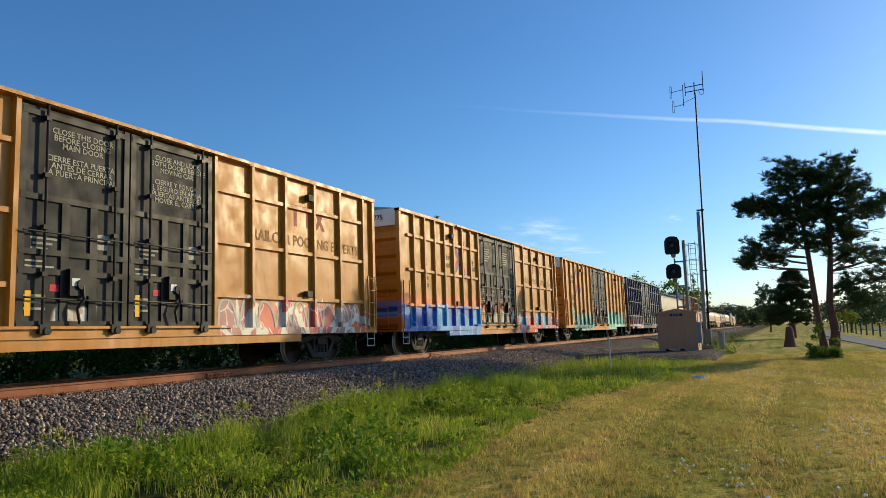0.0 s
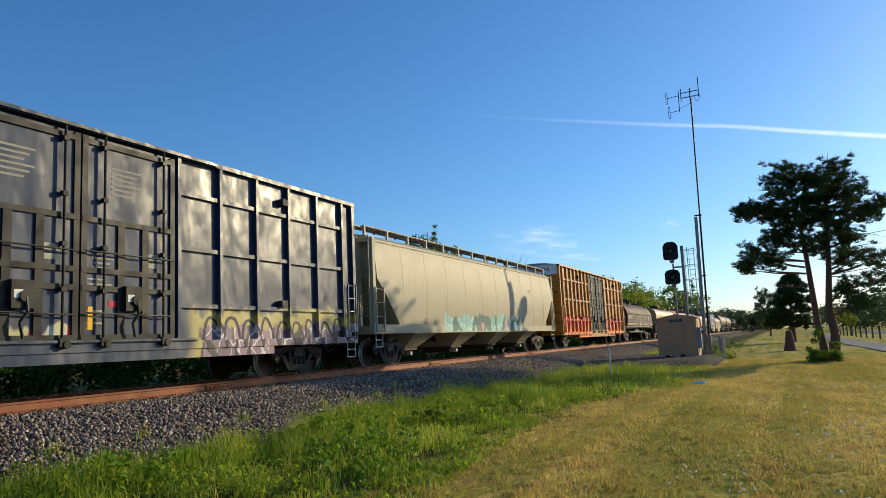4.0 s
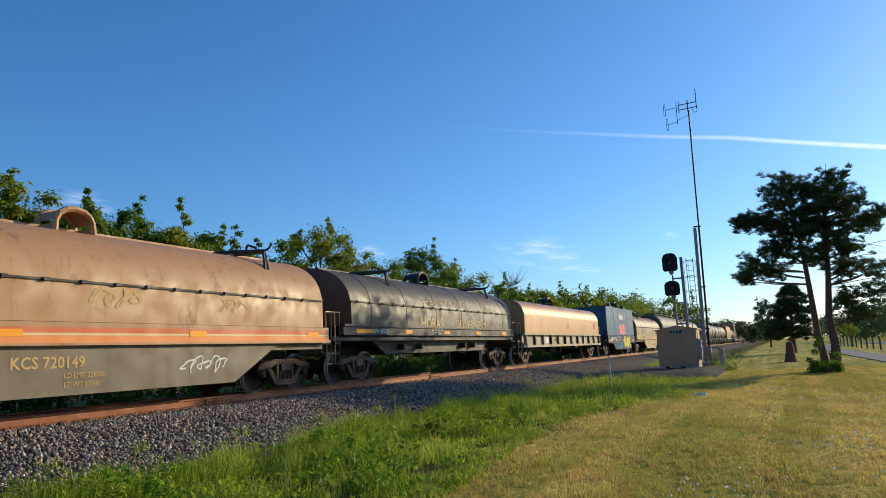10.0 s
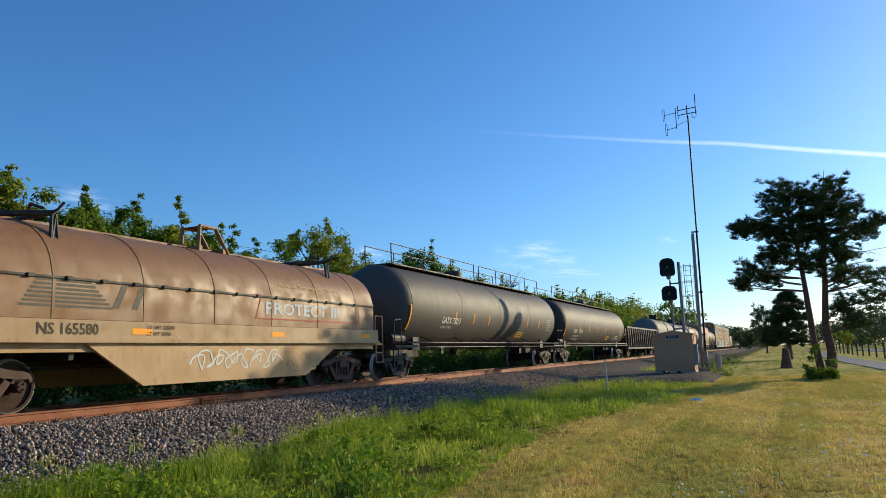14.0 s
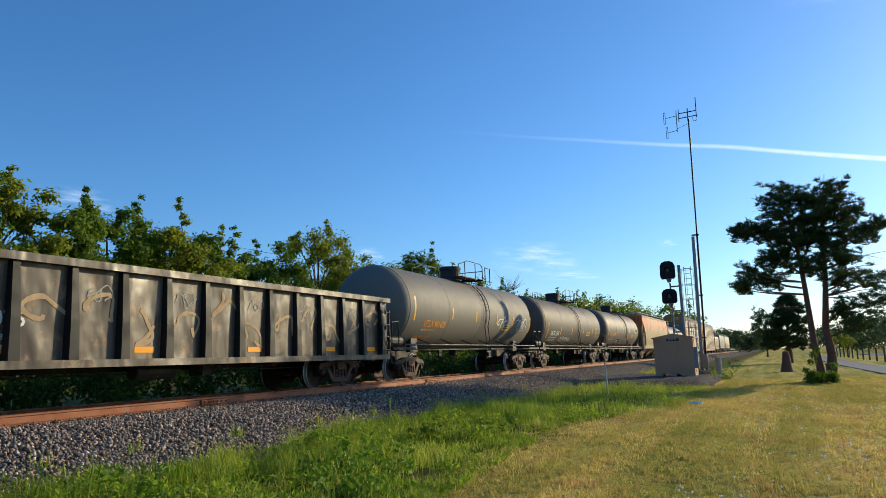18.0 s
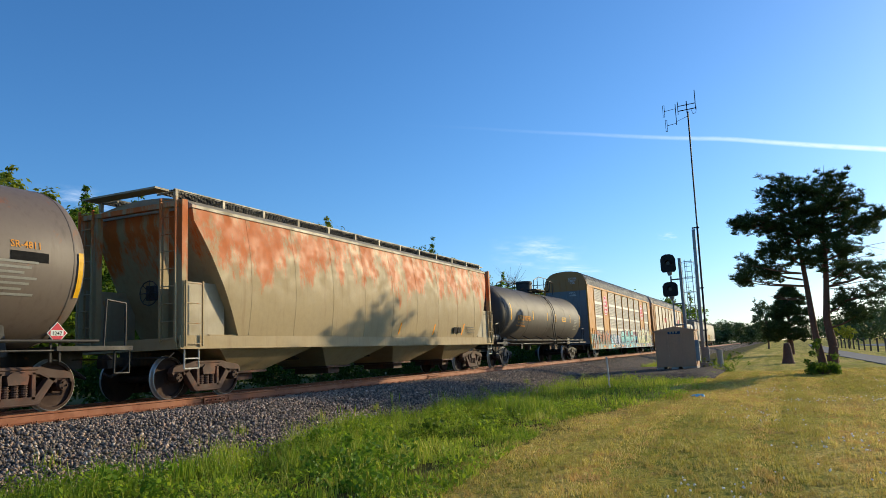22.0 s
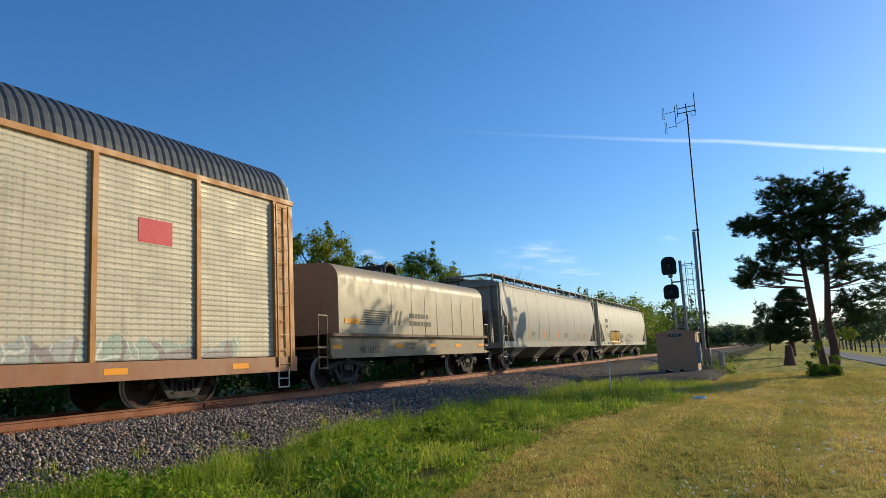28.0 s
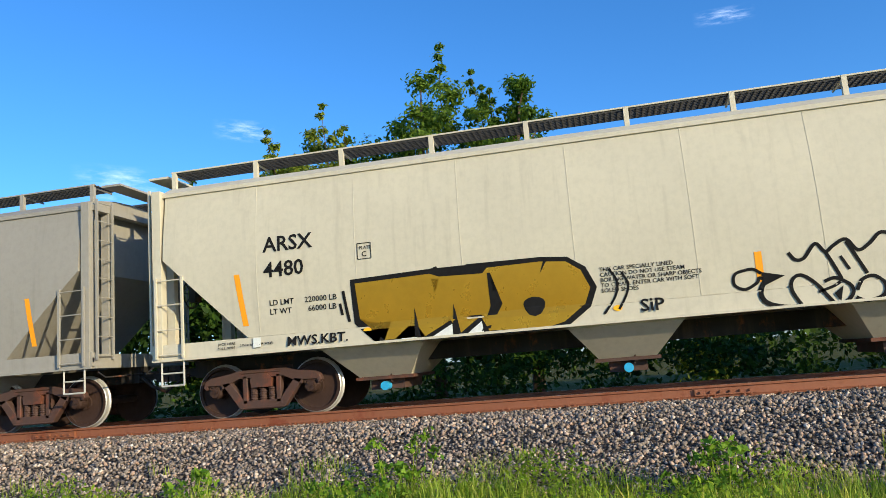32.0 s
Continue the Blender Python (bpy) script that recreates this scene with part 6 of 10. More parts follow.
for i in (0, 1) + tuple(range(4, 15)):
    y = 0.75 + 16.9 * i / 15
    chalk(car, [(y + 0.12, y + 0.6, 1.1 + 0.25 * (i % 3), 0.8 - 0.12 * (i % 2))], M_SCRAWL, lambda z: 1.401, 200 + i, 0.055)
    if i % 2:
        chalk(car, [(y + 0.1, y + 0.62, 1.95, 0.35)], M_LETTER_G, lambda z: 1.401, 230 + i, 0.04)
for body_, y, z, size in (("NS", 3.82, 2.0, 0.4), ("201", 3.66, 1.47, 0.4), ("026", 4.68, 1.47, 0.4), ("LD LMT", 3.76, 1.25, 0.13), ("LT WT", 3.76, 1.07, 0.13), ("218300", 4.7, 1.25, 0.13), ("67700", 4.7, 1.07, 0.13)):
    lettering("lettering", body_, car, M_LETTER_W, y, z, size, 1.402)
ladder(car, 1.58, 17.3, 17.75, 1.0, 2.3, gond, 4), ladder(car, 1.58, 0.1, 0.55, 1.0, 2.3, gond, 4)
brake_gear(car, 17.9, 0.66), couplers(car, 17.9, 0.4)
truck(car, 2.5, 33.1, M_TRUCK), truck(car, 15.6, 33.1, M_TRUCK)


# ---- covered hoppers ----
def hopper(at, length, label, mat, truck_mat, eave, bays, texts, orange=True, cap_mat=None, bulge=0.08, cut=2.8, valve=None, end=0.35, slope=1.05, stripes=(), bay_at=None, bay_w=(0.86, 0.45), truck_at=1.88, board=0.12):
    car = begin("covered_hopper", label, at)
    z0 = 1.34

    def side(z):
        u = min(1, max(0, (z - z0) / (eave - z0)))
        return 1.50 + bulge * math.sin(math.pi * min(1, u * 1.05)) - 0.06 * u * u

    def inset(z):
        return end if z > cut else end + (cut - z) * slope
    zs = sorted([z0, 1.55, 1.8, 2.1, 2.45, cut, 3.1, 3.4, 3.7, eave - 0.06, eave])
    bm = bmesh.new()
    for s in (1, -1):
        rings = []
        for z in zs:
            a = inset(z)
            rings.append([(s * side(z), a + (length - 2 * a) * i / 12, z) for i in range(13)])
        quads(bm, rings, close=False, cap=False)
    for e in (0, 1):
        rings = []
        for z in zs:
            y = inset(z) if e == 0 else length - inset(z)
            rings.append([(x * side(z), y, z) for x in (-1, -0.5, 0, 0.5, 1)])
        quads(bm, rings, close=False, cap=False)
    bmesh.ops.remove_doubles(bm, verts=bm.verts, dist=0.002)
    body = part("body", bm, mat, car, "", True)
    bm = bmesh.new()
    roof = [(side(eave) + 0.03, eave - 0.02), (side(eave) + 0.03, eave + 0.05), (1.2, eave + 0.2), (0.6, eave + 0.30), (0, eave + 0.33), (-0.6, eave + 0.30), (-1.2, eave + 0.2), (-side(eave) - 0.03, eave + 0.05), (-side(eave) - 0.03, eave - 0.02)]
    extrude_y(bm, roof, end - 0.05, length - end + 0.05)
    part("roof", bm, cap_mat or mat, car)
    k = max(6, int(length / 1.78))
    for i in range(1, k):
        y = end + (length - 2 * end) * i / k
        lo = next(z for z in zs if inset(z) < y and inset(z) < length - y)
        zz = [z for z in zs if z >= lo]
        for s in (1, -1):
            bm = bmesh.new()
            quads(bm, [[(s * (side(z) - 0.01), y - 0.012, z), (s * (side(z) + 0.004), y - 0.006, z), (s * (side(z) + 0.004), y + 0.006, z), (s * (side(z) - 0.01), y + 0.012, z)] for z in zz])
            part("panel_seam", bm, mat, body)
    for s in (1, -1):
        boxes("side_sill", mat, car, (s * 1.42, s * 1.525, 0.1, length - 0.1, 1.08, 1.335), (s * 1.44, s * 1.55, 0.1, length - 0.1, 1.05, 1.09))
        for y in (0.14, length - 0.30):
            boxes("corner_post", mat, car, (s * 1.38, s * 1.54, y, y + 0.16, 1.05, eave + 0.1))
    for y, s in ((0.1, -1), (length - 0.1, 1)):
        bm = bmesh.new()
        for x in (-1.0, 1.0):
            bx(bm, x - 0.06, x + 0.06, min(y, y - s * 0.15), max(y, y - s * 0.15), 1.1, eave)
        bx(bm, -1.5, 1.5, min(y - s * 1.6, y), max(y - s * 1.6, y), 1.16, 1.24)
        bx(bm, -1.45, 1.45, min(y + s * 0.02, y - s * 0.12), max(y + s * 0.02, y - s * 0.12), eave - 0.05, eave + 0.06)
        bx(bm, -1.45, 1.45, min(y + s * 0.02, y - s * 0.12), max(y + s * 0.02, y - s * 0.12), 1.05, 1.3)
        part("end_frame", bm, mat, car)
        end_ladder(car, y + s * 0.06, 1.02, 1.45, 1.2, eave + 0.15, mat, 9)
        end_ladder(car, y + s * 0.06, -1.45, -1.02, 1.2, eave + 0.15, mat, 9)
        ya, yb = (y + 0.12, y + 0.62) if s < 0 else (y - 0.62, y - 0.12)
        ladder(car, 1.58, ya, yb, 1.1, 2.5, mat, 4), ladder(car, -1.58, ya, yb, 1.1, 2.5, mat, 4)
        stirrup(car, 1.5, (ya + yb) / 2, 1.06, M_GRAB)
        boxes("end_walk", cap_mat or mat, car, (-1.1, 1.1, min(y - s * 0.1, y + s * 0.3), max(y - s * 0.1, y + s * 0.3), eave + board + 0.33, eave + board + 0.37))
    # roof walks of open grating on brackets
    for s in (1, -1):
        bm = bmesh.new()
        for i in range(7):
            x = 0.62 + 0.085 * i
            bx(bm, s * x, s * (x + 0.012), 0.3, length - 0.3, eave + board + 0.36, eave + board + 0.40)
        n_b = int((length - 0.6) / 0.1)
        for i in range(n_b + 1):
            y = 0.3 + (length - 0.6) * i / n_b
            bx(bm, s * 0.62, s * 1.14, y, y + 0.012, eave + board + 0.365, eave + board + 0.385)
        part("running_board", bm, M_IRON if cap_mat else M_GRATE, car)
        k2 = int(length / 1.55)
        for i in range(k2 + 1):
            y = 0.32 + (length - 0.72) * i / k2
            bm = bmesh.new()
            bx(bm, s * 1.10, s * 1.17, y, y + 0.08, eave + 0.16, eave + board + 0.41)
            tube(bm, [(s * 0.6, y + 0.04, eave + board + 0.34), (s * 1.13, y + 0.04, eave + board + 0.36)], 0.02)
            part("bracket", bm, cap_mat or mat, car)
        boxes("edge_strip", cap_mat or mat, car, (s * 1.145, s * 1.165, 0.3, length - 0.3, eave + board + 0.385, eave + board + 0.41))
    for i in range(int(length / 3)):
        y = 1.8 + i * 3.0
        bm = bmesh.new()
        bx(bm, -0.4, 0.4, y, y + 1.6, eave + 0.32, eave + 0.40)
        part("roof_hatch", bm, cap_mat or mat, car)
    # discharge bays
    for i in range(bays):
        c = length / 2 + (i - (bays - 1) / 2) * (bay_at or (length - 8.0) / (bays - 1))
        wa, wb = bay_w
        a, b = c - wa, c + wa
        bm = bmesh.new()
        quads(bm, [[(-1.45, a - 0.45, 1.36), (1.45, a - 0.45, 1.36), (1.45, b + 0.45, 1.36), (-1.45, b + 0.45, 1.36)], [(-1.38, a, 1.02), (1.38, a, 1.02), (1.38, b, 1.02), (-1.38, b, 1.02)],
                   [(-0.72, c - wb, 0.52), (0.72, c - wb, 0.52), (0.72, c + wb, 0.52), (-0.72, c + wb, 0.52)]])
        bay = part("discharge_bay", bm, mat, car)
        bm = bmesh.new()
        bx(bm, -0.78, 0.78, c - wb - 0.06, c + wb + 0.06, 0.47, 0.525)
        bx(bm, -0.6, 0.6, c - 0.3, c + 0.3, 0.3, 0.46)
        tube(bm, [(0.7, c + 0.1, 0.42), (0.78, c + 0.12, 0.62), (0.8, c + 0.16, 0.7)], 0.014)
        part("outlet_gate", bm, M_TRUCK, bay)
        if valve:
            bm = bmesh.new()
            cyl(bm, (0.6, c, 0.36), (0.8, c, 0.36), 0.075, 14)
            part("outlet_cap", bm, valve, bay)
    boxes("center_sill", M_UNDER, car, (-0.18, 0.18, 0.1, length - 0.1, 0.74, 1.05))
    couplers(car, length, 0.5)
    brake_wheel(car, 0.25, 2.3, M_IRON, 0.5)
    truck(car, truck_at, at, truck_mat), truck(car, length - truck_at, at, truck_mat)
    if orange:
        for y, za, zb_, lean in stripes:
            decal("reflector", [(y, za), (y + 0.1, za), (y + 0.1 + lean, zb_), (y + lean, zb_)], car, M_AMBER, side, 0.005, 3)
    for body_, y, z, size, m in texts:
        lettering("lettering", body_, car, m, y, z, size, side=side, off=0.008)
    return car, side


sand = paint("hopper_sand", rgb(178, 168, 142), 0.55, 0, 0.2, rgb(120, 100, 74), spec=0.3, even=True, sprays=[
    dict(box=(5.5, 14.3, 1.1, 1.75), fills=[rgb(125, 185, 180), rgb(150, 195, 190), rgb(205, 140, 135)], line=rgb(70, 115, 110), seed=61.0, scale=0.95)])
hopper(-163.5, 20.3, "sand-coloured covered hopper with turquoise spray paint", sand, M_TRUCK_GREY, 3.98, 4, [("100/000", 15.6, 3.0, 0.14, M_LETTER)], orange=False, valve=M_GRAB)
rusty = paint("hopper_rust", rgb(170, 150, 112), 0.55, 0, 0.35, rgb(126, 96, 66), rust=0.36, rustcol=rgb(186, 92, 28), rust_top=(1.9, 3.6, 0.14), spec=0.2)
rusty_cream = paint("hopper_cream", rgb(160, 148, 122), 0.55, 0, 0.3, rgb(110, 88, 64), rust=0.12, rustcol=rgb(168, 84, 34))
hopper(101.5, 18.8, "pale covered hopper with heavy orange rust", rusty, M_TRUCK, 4.15, 4, [("2 INCH", 12.3, 1.14, 0.1, M_LETTER)], cap_mat=rusty_cream, bulge=0.14, cut=3.85, end=0.55, slope=0.56, board=0.0, bay_at=4.1, bay_w=(1.75, 0.6), truck_at=1.45, stripes=[(12.45, 1.42, 1.8, 0.17), (15.12, 1.43, 1.86, 0.22), (9.8, 1.42, 1.8, 0.17)])
car = MOVERS[-1][0]
for s in (1, -1):
    boxes("end_panel", rusty_cream, car, (s * 1.36, s * 1.40, 17.2, 18.62, 1.338, 2.5))
    boxes("end_panel", rusty_cream, car, (s * 1.36, s * 1.40, 0.2, 1.6, 1.338, 2.5))
each("placard", M_BLACK, car, (1.602, 1.605, 14.25, 14.58, 1.5, 1.72), (1.602, 1.605, 14.64, 14.97, 1.5, 1.72))
each("line_mark", M_GREY, car, *[(1.602, 1.605, 15.55, 16.4 - 0.1 * (i % 2), 1.5 + 0.075 * i, 1.53 + 0.075 * i) for i in range(4)])
grey_h = paint("hopper_grey", rgb(158, 152, 141), 0.52, 0, 0.2, rgb(110, 106, 96), spec=0.3, even=True)
car, sd = hopper(210.4, 19.2, "light grey covered hopper with small stencilled notices", grey_h, M_TRUCK, 3.96, 4, [("ARSX", 1.7, 2.75, 0.3, M_LETTER), ("4360", 1.7, 2.3, 0.3, M_LETTER)], valve=M_GRAB, bay_at=4.3, truck_at=1.7, stripes=[(1.1, 1.53, 2.4, 0.12)] + [(y, 1.5, 1.95, 0.14) for y in (4.0, 6.67, 9.42, 12.29, 15.03)] + [(17.88, 1.53, 2.4, -0.13)])
M_GREEN = plain("spray_green", rgb(98, 164, 126), 0.6)
rg = random.Random(5)
for y0, z0, k, hgt in ((6.0, 1.98, 9, 0.55), (5.75, 1.5, 8, 0.4), (7.4, 1.5, 6, 0.36), (6.8, 1.12, 8, 0.28)):
    for i in range(k):
        a = (i / (k - 1) - 0.5) * 2.2
        stroke(car, [(y0, z0), (y0 + 0.5 * hgt * math.sin(a), z0 + 0.55 * hgt * math.cos(a)), (y0 + hgt * rg.uniform(0.8, 1.2) * math.sin(a * 1.1), z0 + hgt * rg.uniform(0.8, 1.1) * math.cos(a) + rg.uniform(-0.12, 0.12))], 0.013, M_GREEN, lambda z: sd(z) if z > 1.34 else 1.53)
for y in (10.8, 13.9, 15.4, 4.4):
    for i in range(5):
        decal("line_mark", [(y + 0.05 * (i % 2), 1.78 - 0.06 * i), (y + 0.85 - 0.1 * (i % 3), 1.78 - 0.06 * i), (y + 0.85 - 0.1 * (i % 3), 1.802 - 0.06 * i), (y + 0.05 * (i % 2), 1.802 - 0.06 * i)], car, M_GREY, sd)
for y in (8.7, 12.7, 16.6):
    decal("dot_mark", [(y + 0.08 * math.cos(a), 1.22 + 0.08 * math.sin(a)) for a in (math.pi * i / 5 for i in range(10))], car, M_AMBER, lambda z: 1.525)
ivory = paint("hopper_ivory", rgb(204, 195, 172), 0.5, 0, 0.18, rgb(120, 110, 92), dent=0.12, dent_scale=0.6, spec=0.22, even=True)
car, sd = hopper(230.6, 20.1, "ivory covered hopper with a gold spray-painted piece and black tags", ivory, M_TRUCK, 3.96, 4,
                 [("ARSX", 2.25, 2.74, 0.36, M_BLACK), ("4480", 2.25, 2.31, 0.36, M_BLACK), ("LD LMT", 2.32, 1.83, 0.13, M_BLACK), ("220000 LB", 2.95, 1.83, 0.13, M_BLACK), ("LT WT", 2.32, 1.68, 0.13, M_BLACK), ("66000 LB", 3.0, 1.68, 0.13, M_BLACK), ("PLATE", 3.95, 2.6, 0.075, M_BLACK), ("C", 3.99, 2.48, 0.12, M_BLACK),
                  ("THIS CAR SPECIALLY LINED", 7.74, 1.84, 0.088, M_BLACK), ("CAUTION DO NOT USE STEAM", 7.74, 1.76, 0.088, M_BLACK), ("BOILING WATER OR SHARP OBJECTS", 7.74, 1.68, 0.088, M_BLACK), ("TO CLEAN. ENTER CAR WITH SOFT", 7.74, 1.60, 0.088, M_BLACK), ("SOLED SHOES", 7.74, 1.52, 0.088, M_BLACK)],
                 valve=M_VALVE, stripes=[(1.82, 1.53, 2.41, -0.12), (9.96, 1.46, 1.9, 0), (18.2, 1.53, 2.41, 0.12)])


def sill_side(z):
    return max(sd(z), 1.53) if z < 1.34 else sd(z)


GOLD = [(3.84, 2.05), (5.10, 2.08), (5.16, 1.75), (5.25, 2.02), (5.95, 2.0), (6.02, 2.08), (6.85, 2.09), (7.25, 2.05), (7.46, 1.9), (7.58, 1.62), (7.48, 1.38), (7.15, 1.14), (6.9, 1.08), (5.98, 1.10), (5.86, 1.34), (5.52, 1.10), (5.38, 1.32), (4.95, 1.1), (4.78, 1.36), (4.45, 1.1), (4.28, 1.1), (4.42, 1.42), (3.88, 1.47)]
BACK = [(3.76, 2.12), (5.12, 2.16), (5.22, 2.19), (5.27, 2.09), (5.64, 2.09), (5.70, 2.17), (6.86, 2.16), (7.28, 2.12), (7.54, 1.94), (7.68, 1.62), (7.56, 1.33), (7.2, 1.07), (6.93, 1.03), (4.16, 1.045), (4.30, 1.35), (3.78, 1.40)]
decal("piece_outline", BACK, car, M_BLACK, sill_side, 0.006, 10)
decal("piece_fill", GOLD, car, M_GOLD, sill_side, 0.011, 10)
for tri in ([(4.50, 1.06), (4.82, 1.06), (4.80, 1.26)], [(5.02, 1.06), (5.40, 1.06), (5.40, 1.26)], [(5.60, 1.06), (5.90, 1.06), (5.87, 1.26)]):
    decal("piece_gap", tri, car, M_WHITE, sill_side, 0.010, 2)
for strip in ([(4.80, 1.58), (4.88, 1.1), (4.78, 1.1)], [(5.44, 1.58), (5.53, 1.1), (5.40, 1.1)], [(6.02, 2.0), (6.07, 2.0), (6.09, 1.5), (6.22, 1.5), (6.0, 1.14), (5.86, 1.1), (6.03, 1.48)], [(6.92, 2.12), (6.98, 2.12), (6.84, 1.9)]):
    decal("piece_line", strip, car, M_BLACK, sill_side, 0.015, 3)
decal("piece_dot", [(6.71 + q * 0.17 * math.cos(a), 1.46 + (0.10 if math.sin(a) > 0 else 0.2) * math.sin(a)) for q, a in ((1, math.pi * i / 6) for i in range(12))], car, M_BLACK, sill_side, 0.015, 2)
for body_, y, z, size in (("MWS.KBT.", 2.6, 1.14, 0.215), ("SIP", 8.28, 1.19, 0.26), ("JACK HERE", 1.35, 1.24, 0.06), ("PULL HERE", 1.35, 1.17, 0.06), ("2 INCH HF COMP SHOES", 1.75, 1.2, 0.05)):
    lettering("lettering", body_, car, M_BLACK, y, z, size, side=lambda q: 1.55 if q < 1.2 else sill_side(q), off=0.009, stretch=1.1)
frame_c = [(3.92, 2.44), (4.15, 2.44), (4.15, 2.70), (3.92, 2.70)]
for i in range(4):
    stroke(car, [frame_c[i], frame_c[(i + 1) % 4]], 0.012, M_BLACK, sd)
for pts, w in (([(3.63, 1.95), (3.66, 1.7), (3.70, 1.44)], 0.05), ([(3.56, 1.75), (3.59, 1.56)], 0.045), ([(7.88, 1.87), (7.98, 1.68), (7.94, 1.46), (7.75, 1.2)], 0.035), ([(8.06, 1.8), (8.14, 1.62), (8.09, 1.44), (7.97, 1.25)], 0.035),
               ([(9.82, 1.65), (9.66, 1.6), (9.64, 1.45), (9.78, 1.37), (9.95, 1.45), (9.99, 1.52), (10.08, 1.46)], 0.045), ([(10.02, 1.58), (9.92, 1.65), (9.82, 1.65)], 0.045),
               ([(10.08, 1.5), (9.98, 1.3), (10.06, 1.14), (10.32, 1.06), (10.52, 1.07)], 0.07), ([(10.5, 1.08), (10.40, 1.3), (10.44, 1.46), (10.56, 1.5), (10.72, 1.38), (10.84, 1.2), (10.92, 1.08)], 0.05),
               ([(10.42, 1.84), (10.5, 1.73), (10.62, 1.74), (10.79, 1.93), (10.91, 1.8), (11.03, 1.88), (11.2, 1.95), (11.34, 1.78), (11.5, 1.86), (11.67, 2.0), (11.9, 1.9)], 0.05),
               ([(10.91, 1.8), (11.0, 1.6), (11.08, 1.4)], 0.05), ([(11.2, 1.92), (11.32, 1.66), (11.42, 1.44)], 0.05), ([(11.1, 1.72), (11.2, 1.52)], 0.04),
               ([(10.85, 1.38), (11.0, 1.42), (11.16, 1.32), (11.2, 1.2), (11.1, 1.08), (10.95, 1.06)], 0.05), ([(11.25, 1.22), (11.34, 1.36), (11.5, 1.4), (11.62, 1.28), (11.58, 1.12), (11.36, 1.06), (11.22, 1.12)], 0.05), ([(10.75, 1.24), (10.95, 1.3), (11.06, 1.36)], 0.04),
               ([(11.7, 1.1), (11.8, 1.36), (12.0, 1.4), (12.1, 1.22), (11.95, 1.08), (12.4, 1.1), (12.6, 1.4), (12.8, 1.2), (12.7, 1.06)], 0.05), ([(11.9, 1.9), (12.1, 1.62), (12.3, 1.92), (12.55, 1.64), (12.8, 1.9), (13.1, 1.6)], 0.05)):
    stroke(car, pts, w, M_BLACK, sill_side)
for tri in ([(10.02, 1.60), (10.34, 1.52), (10.05, 1.40)], [(10.95, 1.2), (11.08, 1.3), (11.02, 1.08)]):
    decal("piece_gap", tri, car, M_BLACK, sill_side, 0.012, 2)
for y, z in ((4.0, 1.28), (7.95, 1.27)):
    decal("dot_mark", [(y + 0.07 * math.cos(a), z + 0.045 * math.sin(a)) for a in (math.pi * i / 5 for i in range(10))], car, M_YELLOW, sill_side)
each("placard", M_WHITE, car, (1.551, 1.554, 2.0, 2.14, 1.16, 1.32), (1.551, 1.554, 17.6, 17.74, 1.16, 1.32))


# ---- automobile racks ----
RACK_ARCH = [(1.52, 4.98), (1.50, 5.15), (1.42, 5.42), (1.28, 5.65), (1.08, 5.82), (0.85, 5.92), (0.45, 5.99), (0.0, 6.02)]


